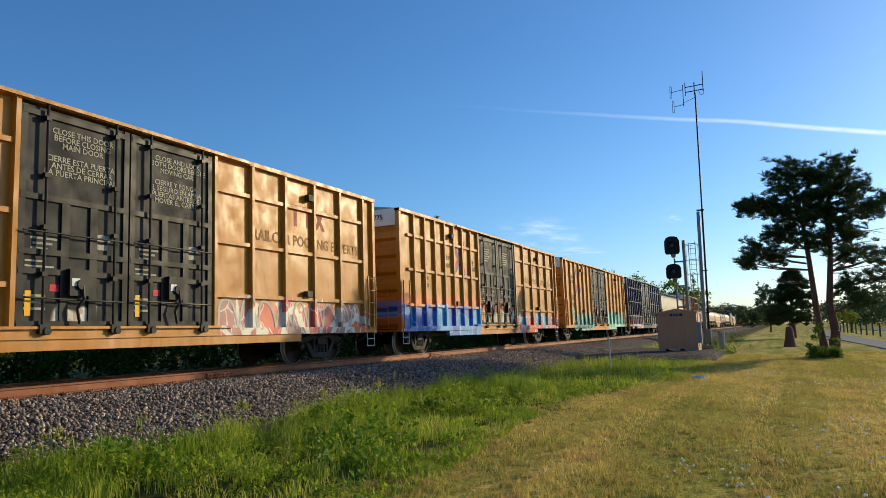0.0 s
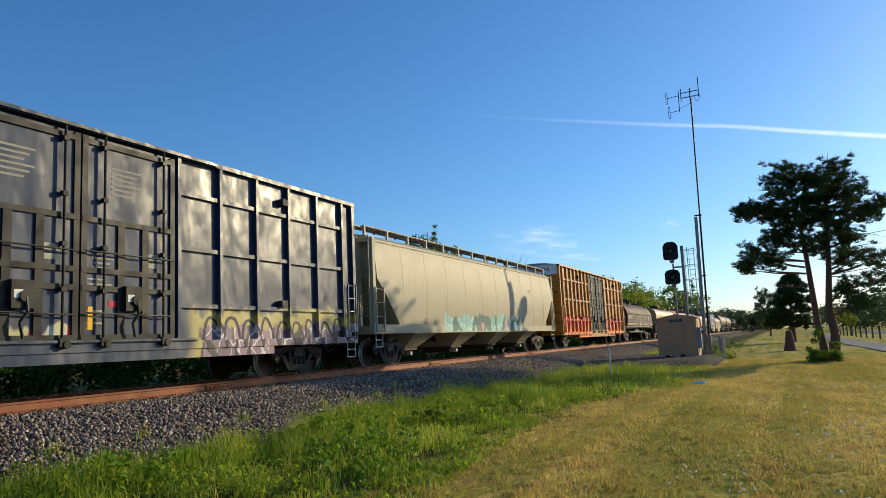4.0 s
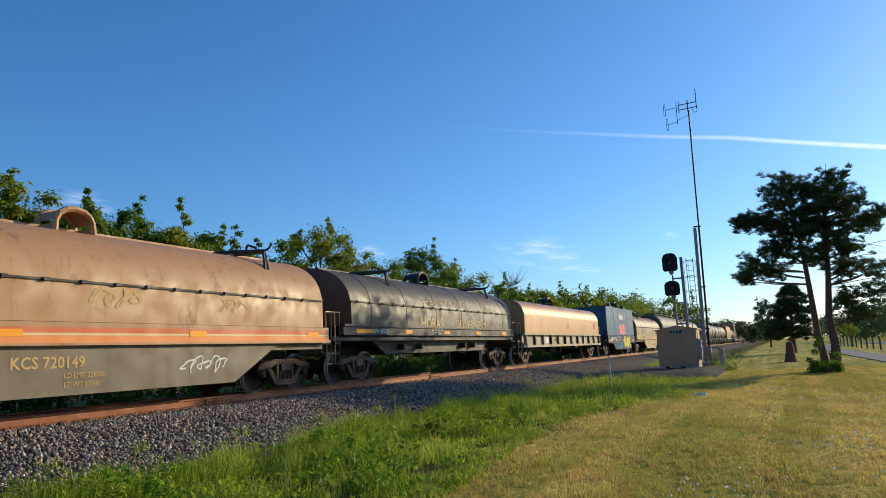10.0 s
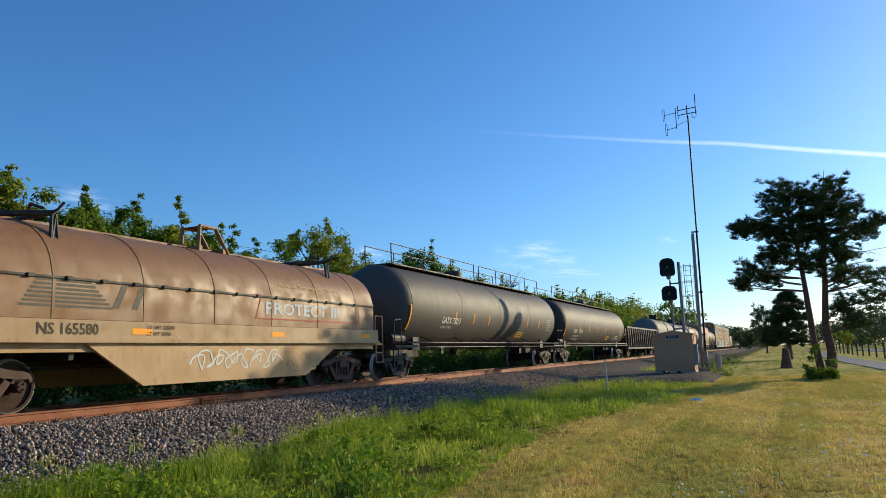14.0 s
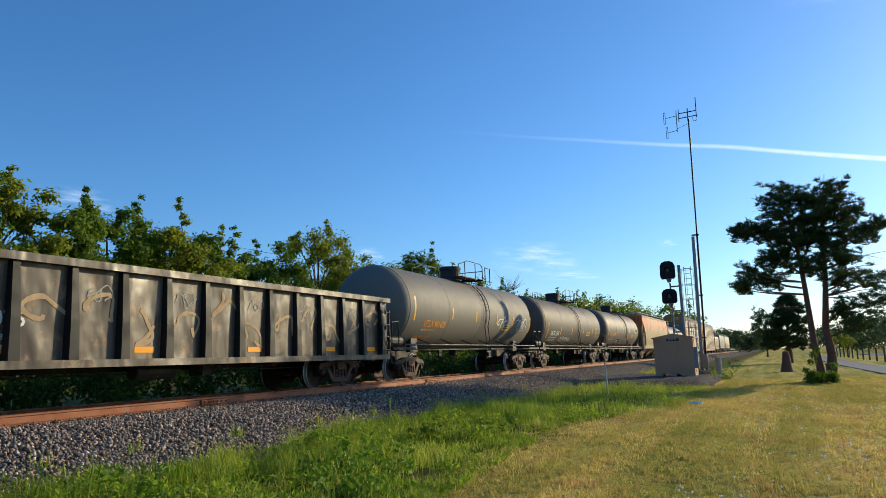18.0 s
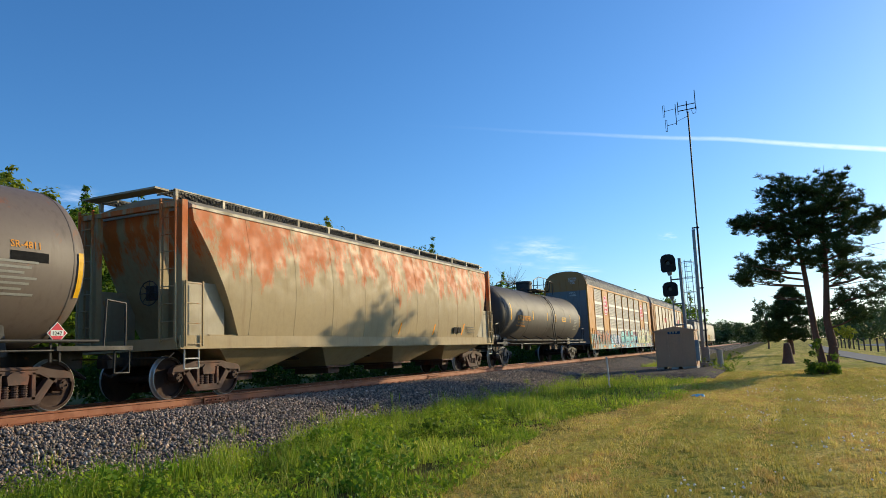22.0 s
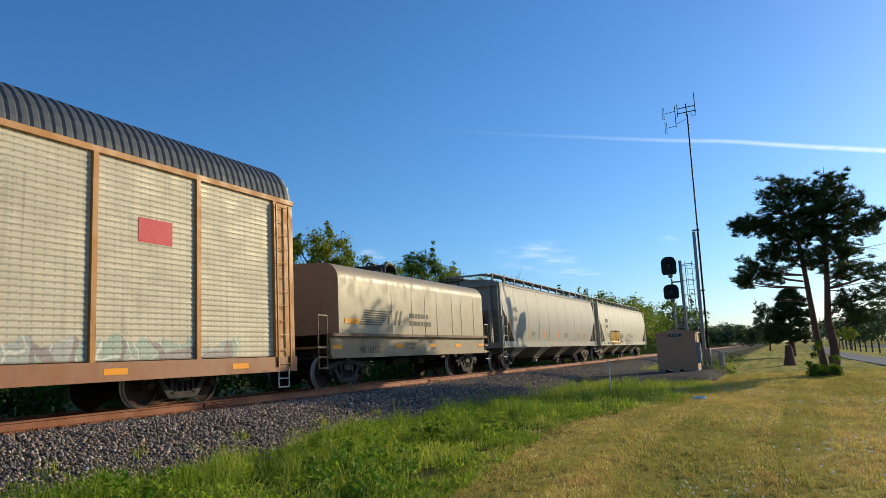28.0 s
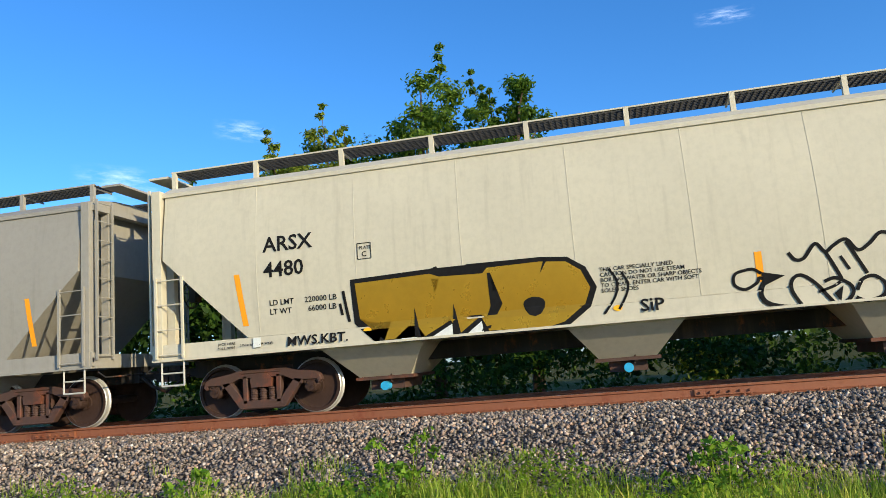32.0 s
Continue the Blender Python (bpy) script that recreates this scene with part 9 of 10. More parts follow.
for x, z, r_ in CL:
    zz = z - 0.35
    rx = (-0.45 - 0.09 * zz) if x < -0.5 else 0.04 * zz
    for sgn in (1, -1):
        yy = sgn * rt.uniform(0.2, 1.5)
        limb(bm, [(rx, 0.05, zz - 0.1), ((rx + x) / 2, yy * 0.5, zz + 0.05), (x, yy, z)], 0.05, 0.015, 5)
        for k in range(27):
            cs.append((x + rt.gauss(0, 0.58) * r_, yy + rt.gauss(0, 0.5), z + rt.gauss(0, 0.46) * r_))
            rs.append(rt.uniform(0.1, 0.28))
for k in range(34):
    z = rt.uniform(3.2, 9.0)
    sx_ = rt.choice((1, 1, -1))
    x0 = 0.1 if sx_ > 0 else -0.1 - 0.15 * z
    ln = rt.uniform(0.9, 2.6) * (1.25 if sx_ > 0 and z < 6 else 0.8)
    yy = rt.uniform(-1.2, 1.2)
    mid = (x0 + sx_ * ln * 0.55, yy * 0.5, z + rt.uniform(-0.1, 0.3))
    limb(bm, [(x0, 0, z), mid, (x0 + sx_ * ln, yy, z + rt.uniform(-0.3, 0.5))], 0.03, 0.006, 4)
    for j in range(4):
        limb(bm, [mid, (mid[0] + sx_ * rt.uniform(0.2, 0.7), mid[1] + rt.uniform(-0.4, 0.4), mid[2] + rt.uniform(-0.3, 0.4))], 0.012, 0.004, 3)
limb(bm, [(0.55, 0, 8.9), (0.62, 0, 9.65)], 0.035, 0.01, 4), limb(bm, [(-1.45, 0, 8.7), (-1.75, 0, 9.5)], 0.03, 0.008, 4)
part("branch_work", bm, M_PINEBARK, pine)
v, f = tufts(cs, rs, 8, 0.2, 12)
scatter("needles", v, f, M_NEEDLE, parent=pine)
# bush at its foot
bush = thing("bush", "green leafy shoots round the foot of the pine", "bush", "", (14.6, 36.3, -0.95))
cs = [(rt.uniform(-0.62, 0.62), rt.uniform(-0.6, 0.6), rt.uniform(0.1, 0.7) * rt.uniform(0.5, 1)) for _ in range(30)] + [(-0.35, 0, 0.95), (-0.2, 0.2, 1.25), (-0.1, 0.1, 1.45), (0.5, 0, 0.8)]
v, f = leaf_cloud(cs, [0.2] * len(cs), 80, 0.12)
scatter("foliage", v, f, M_LEAF2, parent=bush)
bm = bmesh.new()
for x, y, z in cs:
    limb(bm, [(x * 0.2, y * 0.2, 0), (x, y, z)], 0.012, 0.005, 4)
part("stalk", bm, M_BARK, bush)
# spruce and stump
spruce = thing("spruce_tree", "dark dense spruce with branches near the lawn", "tree", "", (14.2, 83.5, -0.95))
bm = bmesh.new()
limb(bm, [(0.05, 0, 0), (0.05, 0, 3), (0.4, 0, 6.9)], 0.3, 0.03, 8)
cs, rs = [], []
for k in range(210):
    u = rt.random() ** 1.15
    z = 1.5 + 5.3 * u
    w = 2.75 * (1 - u) ** 0.55 * rt.uniform(0.3, 1.0) + 0.1
    a = rt.uniform(0, 2 * math.pi)
    cs.append((w * math.cos(a) + 0.3 * u, w * math.sin(a), z + rt.uniform(-0.2, 0.2)))
    rs.append(rt.uniform(0.28, 0.5))
    if k % 2:
        limb(bm, [(0.1, 0, z + 0.2), cs[-1]], 0.04, 0.01, 4)
part("trunk", bm, M_PINEBARK, spruce)
v, f = tufts(cs, rs, 34, 0.34, 10)
scatter("needles", v, f, M_NEEDLE, parent=spruce)
stump = thing("tree_stump", "weathered brown tree stump on the lawn", "stump", "", (13.45, 53.2, -0.95))
bm = bmesh.new()
lathe(bm, [(0.48, -0.05), (0.38, 0.15), (0.28, 0.6), (0.24, 1.1), (0.16, 1.35), (0.03, 1.4)], (0, 0, 0), "z", 14)
for v_ in bm.verts:
    v_.co += Vector((1, 1, 0.4)) * (0.07 * noise.noise(v_.co * 2.3))
part("wood", bm, M_PINEBARK, stump, "", True)


# ---- overhead line behind the trees ----
M_SIGBLACK = plain("signal_black", rgb(16, 16, 18), 0.55)
M_POLE = plain("pole_wood", rgb(92, 76, 62), 0.9, grain=6, amount=0.4)
for y, h in ((-34, 9.0), (62, 9.0), (197, 12.2)):
    pole = thing("utility_pole", "weathered wooden utility pole behind the trees", "utility pole", "utility poles", (-16, y, -0.95))
    bm = bmesh.new()
    cyl(bm, (0, 0, -0.2), (0, 0, h), 0.15, 10, 0.10)
    part("post", bm, M_POLE, pole)
    boxes("crossarm", M_POLE, pole, (-0.9, 0.9, -0.06, 0.06, h - 0.45, h - 0.33))
wire = thing("overhead_wire", "thin dark wire strung between wooden poles", "wire", "", (-16, 0, 0))
bm = bmesh.new()
tube(bm, [(0, -34 + 6 * i, 7.75 + 0.000085 * (6 * i - 48) ** 2) for i in range(17)], 0.014, 4)
tube(bm, [(0, 62 + 9 * i, 7.95 + 0.023 * 9 * i - 0.00035 * 9 * i * (135 - 9 * i)) for i in range(16)], 0.014, 4)
part("cable", bm, M_SIGBLACK, wire)


# ---- leafy weeds ----
def weed_clump(x, y, r_, h, mat, label, per=66, size=0.09):
    t = thing("weed_bush", label, "weeds", "leafy weeds by the ballast", (x, y, -0.95))
    cs = [(rt.gauss(0, r_ * 0.75), rt.gauss(0, r_ * 0.75), h * rt.uniform(0.1, 1.0) ** 1.3) for _ in range(22)]
    v, f = leaf_cloud(cs, [0.09 + 0.08 * r_] * 22, per // 3, size)
    scatter("leaves", v, f, mat, parent=t)
    bm = bmesh.new()
    for a, b, c in cs:
        limb(bm, [(a * 0.6, b * 0.6, 0), (a, b, c)], 0.008, 0.004, 4)
    part("stalk", bm, M_WEED, t)


for x, y, r_, h in ((7.6, 8.6, 0.55, 0.5), (7.0, 9.6, 0.5, 0.5), (8.2, 7.6, 0.45, 0.4), (6.0, 6.4, 0.4, 0.5), (5.6, 3.0, 0.4, 0.55), (4.7, 1.0, 0.3, 0.6), (4.35, -2.5, 0.3, 0.85), (5.4, -2.6, 0.35, 0.5), (4.6, -5.2, 0.3, 0.55), (6.6, 13.0, 0.5, 0.4), (7.3, 14.8, 0.5, 0.35), (5.6, 10.9, 0.4, 0.45), (9.2, 43.8, 0.6, 0.8), (10.3, 42.6, 0.5, 0.6), (8.6, 74.0, 0.9, 0.8), (8.9, 62, 0.9, 0.6)):
    weed_clump(x, y, r_, h, M_SHRUB if y < 12 else M_LEAF, "bright green leafy weeds at the edge of the ballast")

# ---- signal site ----
M_CAB = paint("cabinet_steel", rgb(184, 140, 104), 0.45, 0.1, 0.3, rgb(105, 92, 80))
M_GALV = plain("galvanised", rgb(128, 132, 136), 0.45, 0.6, grain=10, amount=0.3)
M_CONC = plain("concrete", rgb(175, 168, 158), 0.85, grain=14)
cab = thing("signal_cabinet", "grey-brown steel signal cabinet with a shallow gable roof", "cabinet", "", (7.88, 41.9, -0.64))
bm = bmesh.new()
bx(bm, -1.02, 1.02, -0.9, 0.9, 0.12, 2.02)
part("body", bm, M_CAB, cab)
bm = bmesh.new()
plate_r = [(-1.1, 2.0), (1.1, 2.0), (1.1, 2.06), (0, 2.27), (-1.1, 2.06)]
extrude_y(bm, plate_r, -1.0, 1.0)
part("roof", bm, M_CAB, cab)
boxes("door", M_CAB, cab, (1.02, 1.05, -0.5, 0.5, 0.2, 1.92))
boxes("door_handle", M_GALV, cab, (1.05, 1.09, -0.42, -0.36, 0.95, 1.2))
boxes("panel_seam", M_CAB, cab, (-0.35, -0.33, -0.915, -0.9, 0.14, 2.0), (0.37, 0.39, -0.915, -0.9, 0.14, 2.0))
sign = boxes("name_plate", plain("plate_blue", rgb(28, 58, 92), 0.4), cab, (-0.32, 0.32, -0.94, -0.917, 1.86, 2.06))
boxes("plate_bar", M_LETTER_G, sign, *[(-0.22 + 0.15 * i, -0.13 + 0.15 * i, -0.945, -0.9405, 1.9, 2.02) for i in range(3)])
for x in (-0.85, -0.1, 0.5, 0.85):
    boxes("foot", M_CONC, cab, (x - 0.18, x + 0.18, -0.85, 0.85, 0, 0.115))
boxes("vent_box", M_GALV, cab, (1.02, 1.22, -0.85, -0.6, 0.4, 1.5))

signal = thing("railway_signal", "two-headed black colour-light signal on a galvanised mast with a caged ladder", "signal", "", (8.25, 43.5, -0.64))
bm = bmesh.new()
cyl(bm, (0, 0, 0), (0, 0, 6.2), 0.09, 12)
bx(bm, -0.28, 0.28, -0.28, 0.28, 0, 0.12)
part("mast", bm, M_GALV, signal)
bm = bmesh.new()
cyl(bm, (-0.55, 0, 0.9), (-0.55, 0, 5.2), 0.05, 10)
for z in (2.4, 3.6, 5.0):
    tube(bm, [(-0.55, 0, z), (0, 0, z)], 0.045)
part("side_post", bm, M_GALV, signal)
for z in (5.95, 4.45):
    bm = bmesh.new()
    w, hh = 0.42, (0.52 if z > 5 else 0.42)
    out = [(-w, -hh * 0.75), (-w * 0.8, -hh), (w * 0.8, -hh), (w, -hh * 0.75), (w, hh * 0.45), (w * 0.75, hh * 0.85), (w * 0.3, hh), (-w * 0.3, hh), (-w * 0.75, hh * 0.85), (-w, hh * 0.45)]
    quads(bm, [[(-0.62 + a, y, z + b) for a, b in out] for y in (-0.20, -0.16)])
    head = part("signal_head", bm, M_SIGBLACK, signal)
    bm = bmesh.new()
    bx(bm, -0.62 - 0.16, -0.62 + 0.16, -0.16, 0.12, z - 0.3, z + 0.3)
    part("lamp_case", bm, M_SIGBLACK, head)
    bm = bmesh.new()
    k = 12
    ring = [[(-0.62 + rr * math.cos(math.pi * (-0.1 + 1.2 * i / k)), y, z + 0.02 + rr * math.sin(math.pi * (-0.1 + 1.2 * i / k))) for i in range(k + 1)] for rr, y in ((0.15, -0.2), (0.14, -0.5), (0.13, -0.5), (0.14, -0.2))]
    quads(bm, ring, close=False, cap=False)
    part("visor", bm, M_SIGBLACK, head)
    bm = bmesh.new()
    cyl(bm, (-0.62, -0.205, z), (-0.62, -0.215, z), 0.11, 14)
    part("lens", bm, plain("dark_lens", rgb(40, 38, 36), 0.1), head)
    bm = bmesh.new()
    lathe(bm, [(0.03, z - hh - 0.2), (0.1, z - hh - 0.18), (0.16, z - hh + 0.02)], (-0.58, -0.1, 0), "z", 10)
    part("head_bracket", bm, M_GALV, head)
bm = bmesh.new()
for x in (0.25, 0.62):
    tube(bm, [(x, 0.1, 0), (x, 0.1, 6.1)], 0.02)
for i in range(20):
    tube(bm, [(0.25, 0.1, 0.3 + 0.3 * i), (0.62, 0.1, 0.3 + 0.3 * i)], 0.012)
part("ladder", bm, M_GALV, signal)
bm = bmesh.new()
for z in (2.6, 3.4, 4.2, 5.0, 5.9):
    pts = [(0.43 + 0.36 * math.cos(a), 0.1 - 0.38 + 0.40 * math.sin(a), z) for a in (2 * math.pi * i / 10 for i in range(11))]
    tube(bm, pts, 0.014, 4)
for k in range(5):
    a = math.pi + math.pi * k / 4
    tube(bm, [(0.43 + 0.36 * math.cos(a), -0.28 + 0.40 * math.sin(a), 2.6), (0.43 + 0.36 * math.cos(a), -0.28 + 0.40 * math.sin(a), 5.9)], 0.012, 4)
part("ladder_cage", bm, M_GALV, signal)



def lean(bm):
    """The mast stands a little out of plumb."""
    for v_ in bm.verts:
        v_.co.x += 0.22 * v_.co.z / 14.9


mast = thing("antenna_mast", "tall dark antenna mast with folded dipole antennas", "antenna mast", "", (9.24, 44.0, -0.64))
bm = bmesh.new()
cyl(bm, (0, 0, 0), (0, 0, 8.0), 0.055, 10), cyl(bm, (0, 0, 8.0), (0, 0, 14.9), 0.045, 8)
for z in (2.0, 4.4, 7.9):
    bx(bm, -0.3, 0.1, -0.06, 0.06, z, z + 0.07)
lean(bm)
part("pole", bm, M_SIGBLACK, mast)
bm = bmesh.new()
bx(bm, -0.22 - 0.09, -0.22 + 0.09, -0.09, 0.09, 0.0, 7.85)
lean(bm)
part("tilt_post", bm, M_GALV, mast)
bm = bmesh.new()
for z in (15.05, 15.35):
    tube(bm, [(-0.55, 0, z - 0.04), (0.46, 0, z)], 0.026)
tube(bm, [(0.45, 0, 14.95), (0.45, 0, 16.15)], 0.024), tube(bm, [(-0.04, 0, 14.8), (-0.04, 0, 15.55)], 0.03)
tube(bm, [(-0.55, 0, 14.8), (-0.55, 0, 15.6)], 0.022), tube(bm, [(-0.68, 0, 14.2), (-0.68, 0, 15.5)], 0.022)
for z, x in ((15.2, -1.32), (14.3, -1.22)):
    tube(bm, [(-0.68, 0, z), (x, 0, z - 0.06)], 0.016)
    tube(bm, [(x, 0, z - 0.4), (x, 0, z + 0.3), (x - 0.09, 0, z + 0.3), (x - 0.09, 0, z - 0.4), (x, 0, z - 0.4)], 0.014)
tube(bm, [(-0.04, 0, 14.62), (-0.68, 0, 14.4)], 0.012), tube(bm, [(0.2, 0, 15.0), (0.28, 0, 14.72), (0.45, 0, 14.75), (0.5, 0, 15.1)], 0.012)
lean(bm)
part("antenna", bm, M_SIGBLACK, mast)
boxes("footing", M_CONC, mast, (-0.45, 0.25, -0.3, 0.3, -0.05, 0.22))
box_b = boxes("junction_box", M_GALV, mast, (-0.12, 0.12, -0.28, -0.06, 0.3, 1.1))
post = thing("marker_post", "slim white marker post at the ballast edge", "post", "", (6.9, 28.2, -0.75))
bm = bmesh.new()
cyl(bm, (0, 0, -0.1), (-0.04, 0, 1.08), 0.035, 8)
part("stake", bm, plain("post_white", rgb(205, 200, 190), 0.6), post)
barrel = thing("concrete_bollard", "pale concrete bollard beside the mast footing", "bollard", "", (9.85, 44.6, -0.7))
bm = bmesh.new()
cyl(bm, (0, 0, 0), (0, 0, 0.95), 0.17, 12)
part("pillar", bm, M_CONC, barrel)
# litter and scraps
lit = thing("litter", "crumpled light blue plastic litter on the grass", "litter", "", (10.55, 23.4, -0.9))
bm = bmesh.new()
bmesh.ops.create_icosphere(bm, subdivisions=2, radius=0.16)
for v_ in bm.verts:
    v_.co = Vector((v_.co.x * 1.5, v_.co.y, max(-0.02, v_.co.z * 0.45))) * (1 + 0.5 * noise.noise(v_.co * 9))
part("sheet", bm, plain("litter_blue", rgb(120, 190, 215), 0.4), lit)
for x, y, r_ in ((4.4, 19.0, 0.22), (3.9, 6.0, 0.16)):
    s_ = thing("dark_scrap", "dark scrap of rubber lying on the ballast edge", "scrap", "ballast scraps", (x, y, -0.78 if x > 4.2 else -0.7))
    bm = bmesh.new()
    bmesh.ops.create_icosphere(bm, subdivisions=2, radius=r_)
    for v_ in bm.verts:
        v_.co = Vector((v_.co.x, v_.co.y * 1.6, v_.co.z * 0.45)) * (1 + 0.6 * noise.noise(v_.co * 5))
    part("lump", bm, M_SIGBLACK, s_)

# ---- park side ----
bm = bmesh.new()
rows = [(19.4, 8), (18.6, 26), (18.0, 46), (17.5, 69), (17.4, 100), (18.2, 130), (20, 200)]
quads(bm, [[(x, y, -0.875), (x + 2.05, y, -0.875), (x + 2.05, y, -1.1), (x, y, -1.1)] for x, y in rows])
tagged(new("path", mesh_of("path", bm, M_ASPHALT)), "pale grey asphalt path across the park", "path", "", "structure")
bm = bmesh.new()
bx(bm, 26, 120, 118, 150, -1.1, -0.86)
tagged(new("parking_area", mesh_of("parking_area", bm, M_ASPHALT)), "grey asphalt parking area beyond the lawn", "parking area", "", "structure")
M_FENCEPOST = plain("bollard_wood", rgb(86, 78, 70), 0.8)
bm = bmesh.new()
bx(bm, -0.07, 0.07, -0.07, 0.07, -0.1, 1.25)
bx(bm, -0.09, 0.09, -0.09, 0.09, 1.25, 1.32)
pm = mesh_of("fence_post", bm, M_FENCEPOST)
for i in range(12):
    p = tagged(new("fence_post", pm), "dark wooden post at the lawn's edge", "post", "posts by the parking area")
    p.location = (21.7 - 0.055 * i, 70 + 5.2 * i, -0.92)


def parked_car(x, y, col, turn):
    c = thing("parked_car", "small parked car on the asphalt, seen far off", "car", "parked cars", (x, y, -0.86))
    c.rotation_euler = (0, 0, turn)
    m = plain("car_paint", col, 0.3, 0.2, grain=3, amount=0.1)
    bm = bmesh.new()
    prof = [(-2.15, 0.35), (2.15, 0.35), (2.2, 0.75), (1.3, 0.92), (0.75, 1.42), (-1.0, 1.45), (-1.7, 0.98), (-2.2, 0.9)]
    quads(bm, [[(s * w, a, b) for a, b in prof] for s, w in ((-1, 0.88), (1, 0.88))])
    part("body", bm, m, c)
    bm = bmesh.new()
    for s in (1, -1):
        plate(bm, [(-1.5, 0.98), (1.1, 0.95), (0.7, 1.36), (-0.95, 1.38)], s * 0.885, s * 0.89)
    part("window", bm, M_SIGBLACK, c)
    for a in (-1.35, 1.35):
        for s in (1, -1):
            bm = bmesh.new()
            cyl(bm, (s * 0.72, a, 0.32), (s * 0.9, a, 0.32), 0.32, 14)
            part("wheel", bm, M_SIGBLACK, c)


for i, (x, y, col) in enumerate(((30, 128, rgb(190, 190, 190)), (33.2, 129, rgb(60, 70, 90)), (37, 128, rgb(205, 205, 200)), (43.5, 130, rgb(120, 40, 38)), (52, 131, rgb(70, 72, 76)))):
    parked_car(x, y, col, 0.1 + 1.5 * (i % 2))
for i, (x, y, h) in enumerate(((21.6, 108, 3.0), (22.2, 119, 3.4), (21.4, 131, 3.6))):
    tree(x, y, h - 0.9, 1.9, 1100, 0.2, M_LEAF3, rt, "young park tree beside the path", clumps=8, low=0.4)

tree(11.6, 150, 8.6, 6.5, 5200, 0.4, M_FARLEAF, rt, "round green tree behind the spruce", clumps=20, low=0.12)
bench = thing("park_bench", "small dark bench beside the park path", "bench", "", (16.1, 54.0, -0.93))
boxes("seat", M_FENCEPOST, bench, (-0.4, 0.4, -0.2, 0.2, 0.42, 0.48))
each("leg", M_FENCEPOST, bench, (-0.34, -0.26, -0.16, 0.16, 0, 0.42), (0.26, 0.34, -0.16, 0.16, 0, 0.42))

# ---- sky: contrail and thin cloud, far off ----
def at_sky(az, el, dist):
    a, e = radians(az), radians(el)
    return Vector((12.8 + dist * math.sin(a) * math.cos(e), dist * math.cos(a) * math.cos(e), dist * math.sin(e)))


def vapour(name, strength, kind):
    n = Nodes(name)
    uv = n.xyz(n.tc.outputs["UV"])
    edge = n.math("MULTIPLY", n.math("MULTIPLY", uv[1], n.math("SUBTRACT", 1.0, uv[1])), 4.0)
    if kind == "trail":
        along = n.math("POWER", n.step(uv[0], 0.0, 0.95, 0.0, 1.0), 2.6)
        ns = n.noise(n.map(n.tc.outputs["UV"], (60, 1.5, 1)), 1.0, 4, 0.6)
        alpha = n.math("MULTIPLY", n.math("MULTIPLY", n.math("POWER", edge, 1.6), along), n.step(ns, 0.1, 0.6, 0.45, 1.0))
    else:
        e2 = n.math("MULTIPLY", n.math("MULTIPLY", uv[0], n.math("SUBTRACT", 1.0, uv[0])), 4.0)
        ns = n.noise(n.map(n.tc.outputs["UV"], (2.2, 3.4, 1)), 1.3, 6, 0.62)
        alpha = n.math("MULTIPLY", n.math("MULTIPLY", n.math("POWER", edge, 1.3), n.math("POWER", e2, 1.3)), n.step(ns, 0.38, 0.8, 0.0, 1.0))
    alpha = n.math("MULTIPLY", alpha, strength)
    em = n.node("Emission")
    em.inputs["Color"].default_value, em.inputs["Strength"].default_value = (0.92, 0.95, 1.0, 1), 0.95
    tr = n.node("BsdfTransparent")
    mx = n.node("MixShader")
    n.put(mx.inputs[0], alpha)
    n.tree.links.new(tr.outputs[0], mx.inputs[1])
    n.tree.links.new(em.outputs[0], mx.inputs[2])
    n.tree.links.new(mx.outputs[0], n.tree.nodes["Material Output"].inputs["Surface"])
    return n.mat


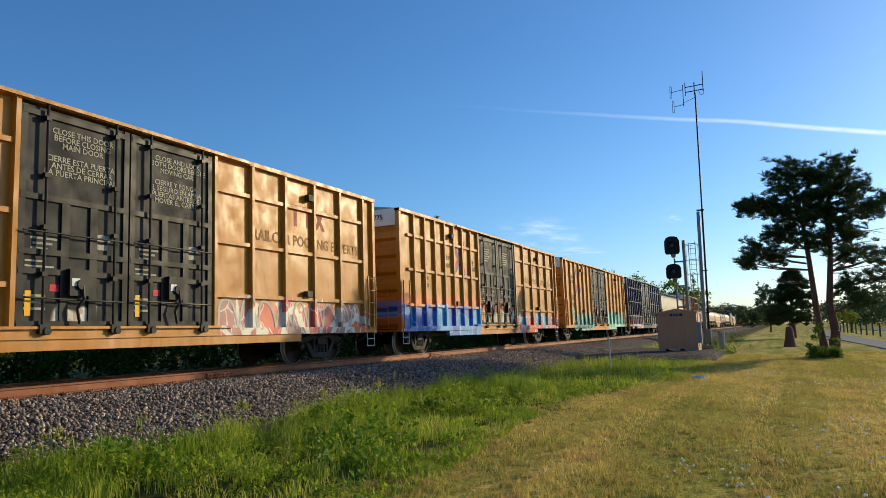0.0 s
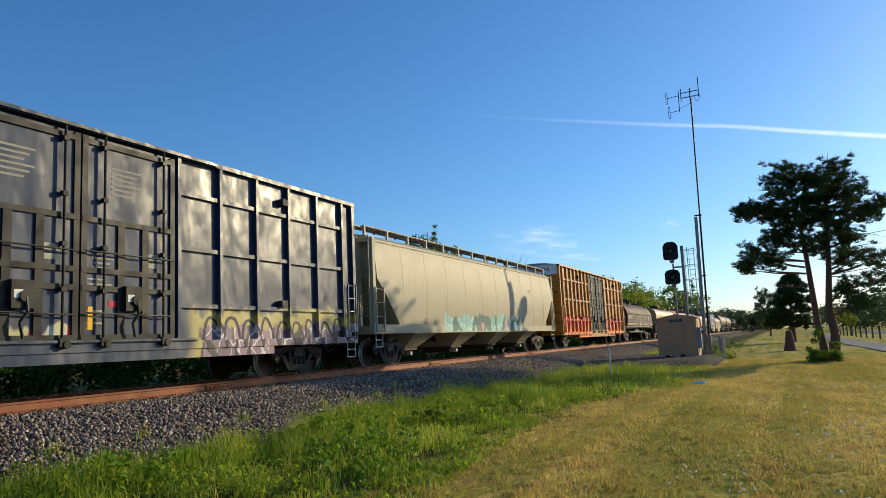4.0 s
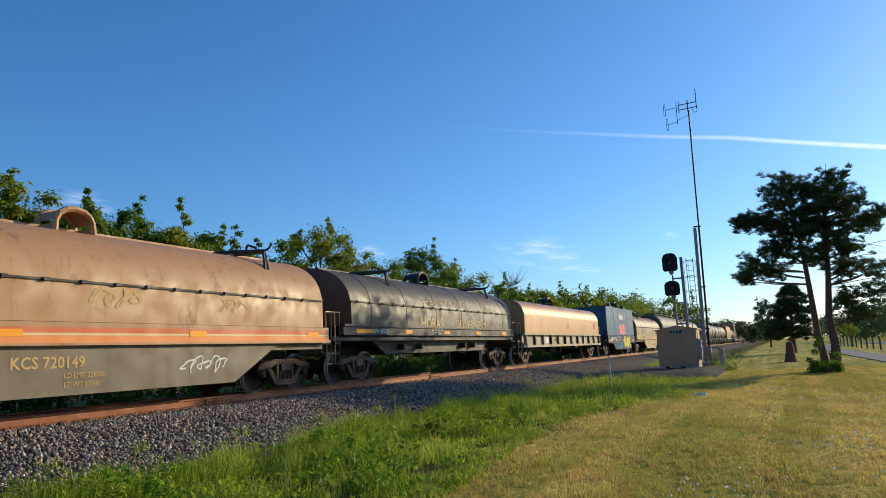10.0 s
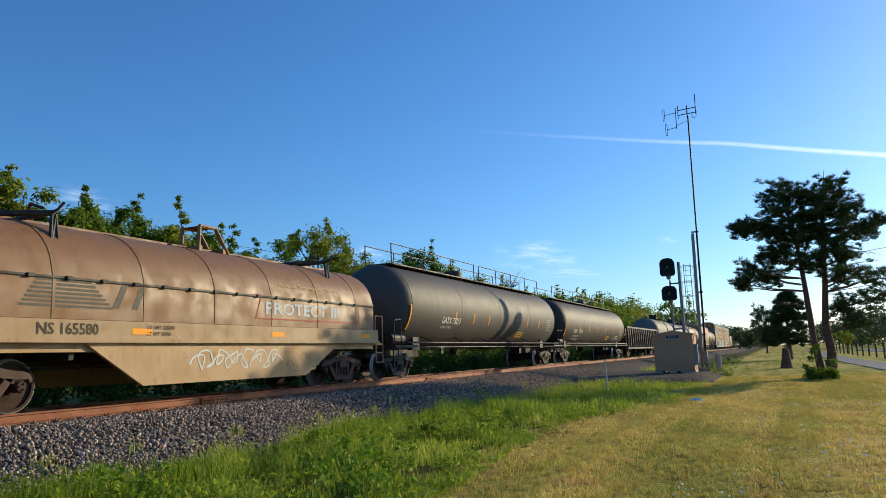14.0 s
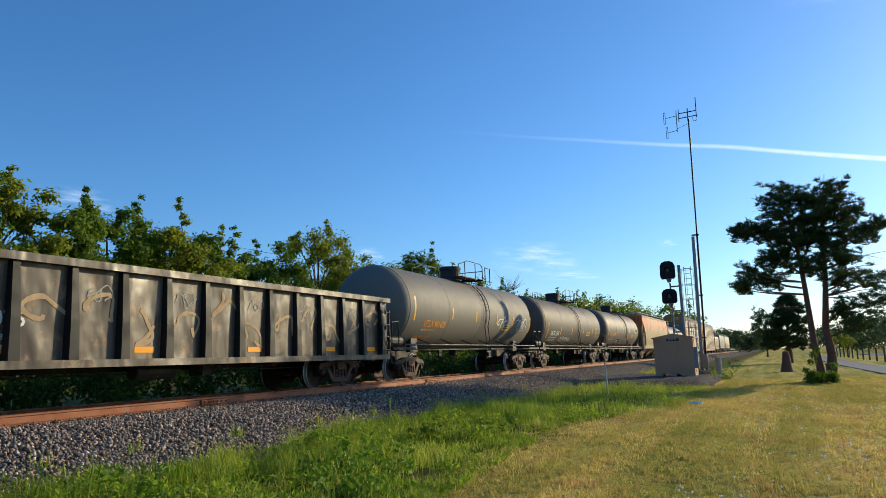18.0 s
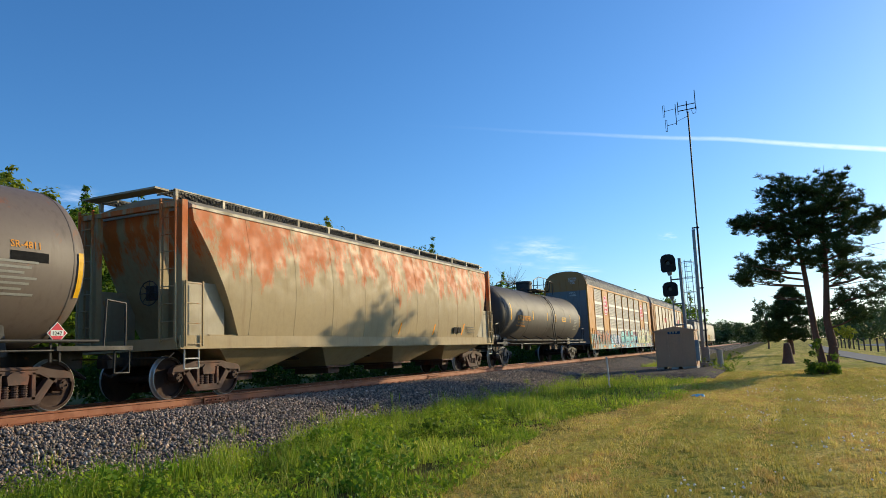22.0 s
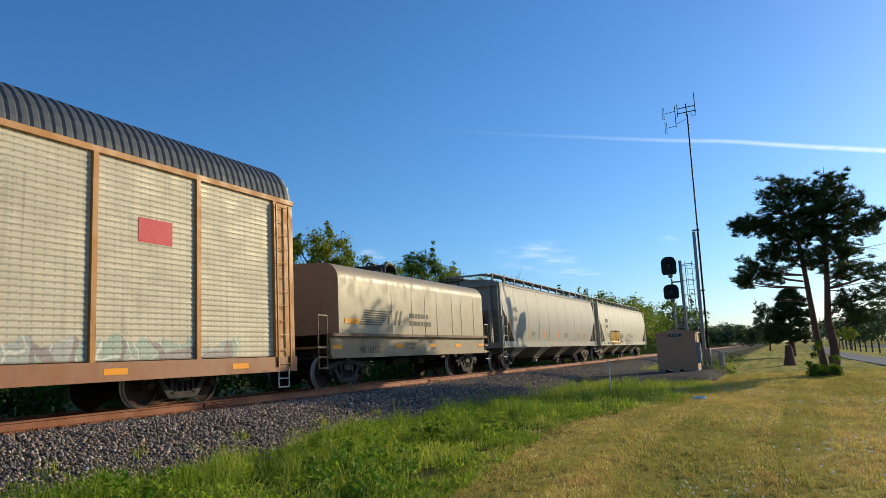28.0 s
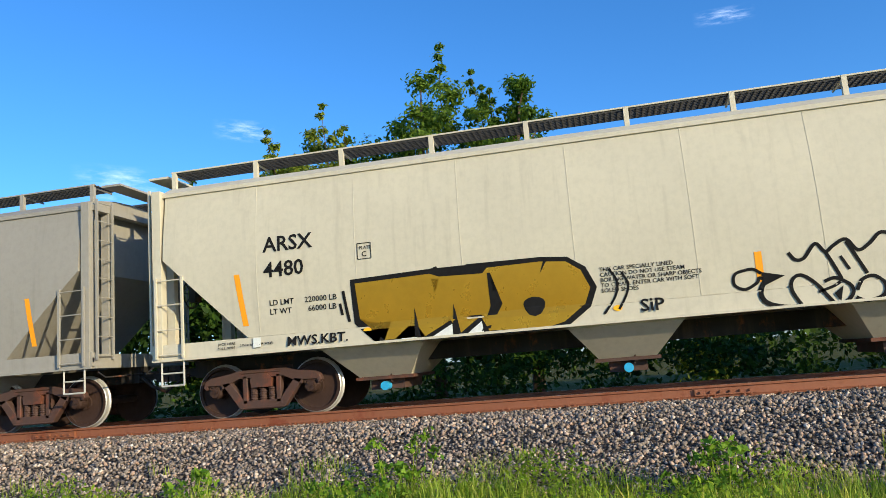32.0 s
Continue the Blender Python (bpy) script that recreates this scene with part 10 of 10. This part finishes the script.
def ribbon(name, pts, half, mat, label):
    me = bpy.data.meshes.new(name)
    vs, fs, uvs = [], [], []
    k = len(pts) - 1
    for i, (az, el) in enumerate(pts):
        for s in (-1, 1):
            vs.append(at_sky(az, el + s * half[i], 3000))
            uvs.append((i / k, 0.5 + 0.5 * s))
    for i in range(k):
        fs.append((2 * i, 2 * i + 2, 2 * i + 3, 2 * i + 1))
    me.from_pydata(vs, [], fs)
    layer = me.uv_layers.new(name="UVMap")
    for lp in me.loops:
        layer.data[lp.index].uv = uvs[lp.vertex_index]
    me.materials.append(mat)
    ob = tagged(new(name, me), label, "cloud", "", "structure")
    ob.visible_shadow = False
    return ob


trail = [(-36 + 56 * i / 40, float(np.interp(-36 + 56 * i / 40, [-36, -33.8, -21, -12, -4, -1.7, 8, 20], [18.9, 18.8, 17.6, 16.4, 15.1, 14.75, 12.4, 9.2]))) for i in range(41)]
ribbon("backdrop_contrail", trail, [0.12 + 0.15 * i / 40 for i in range(41)], vapour("contrail", 0.95, "trail"), "thin white contrail across the blue sky")
for az, el, w, h, a in ((-16.5, 7.6, 8.0, 2.8, 0.6), (-14, 6.1, 6.0, 0.9, 0.55), (-6.6, 8.1, 1.7, 0.7, 0.5), (-78.4, 23.1, 4.6, 1.3, 0.5), (-117, 18.6, 5.0, 1.8, 0.5), (-126, 14.5, 7, 3, 0.6), (-51, 12, 6, 2.2, 0.45), (-30, 8.4, 3.5, 1.2, 0.6), (-67, 17.7, 3, 0.6, 0.35), (7, 24.5, 10, 3.5, 0.18)):
    k = 10
    ribbon("backdrop_cirrus", [(az - w / 2 + w * i / k, el + 0.05 * w * (0.5 - i / k)) for i in range(k + 1)], [h / 2] * (k + 1), vapour("cirrus", a, "puff"), "faint white wisp of cirrus cloud")


# ---- the train's run ----
def travel(t):
    """Metres that the train has gone at t seconds, from its place at 16 s."""
    u = (t - 16) / 16
    return 241.07 * u - 3.417 * u * u + 0.662 * u ** 3


def motions():
    for c, at in MOVERS:
        walk(c, [(t, pose(0, at - travel(t), 0)) for t in range(0, 33, 2)])
    for w, dy, at in WHEELS:
        ks = [k for k in range(0, 961) if -16 < at - travel(k / 30) < 46]
        if not ks:
            continue
        turn = {k: math.degrees(travel(k / 30) / WHEEL_R) for k in ks}
        rows = [(k / 30, pose(0, dy, WHEEL_R, turn[k])) for k in ks]
        if ks[0] > 0:
            rows.insert(0, (0.0, rows[0][1]))
        if ks[-1] < 960:
            rows.append((32.0, rows[-1][1]))
        walk(w, rows)


motions()
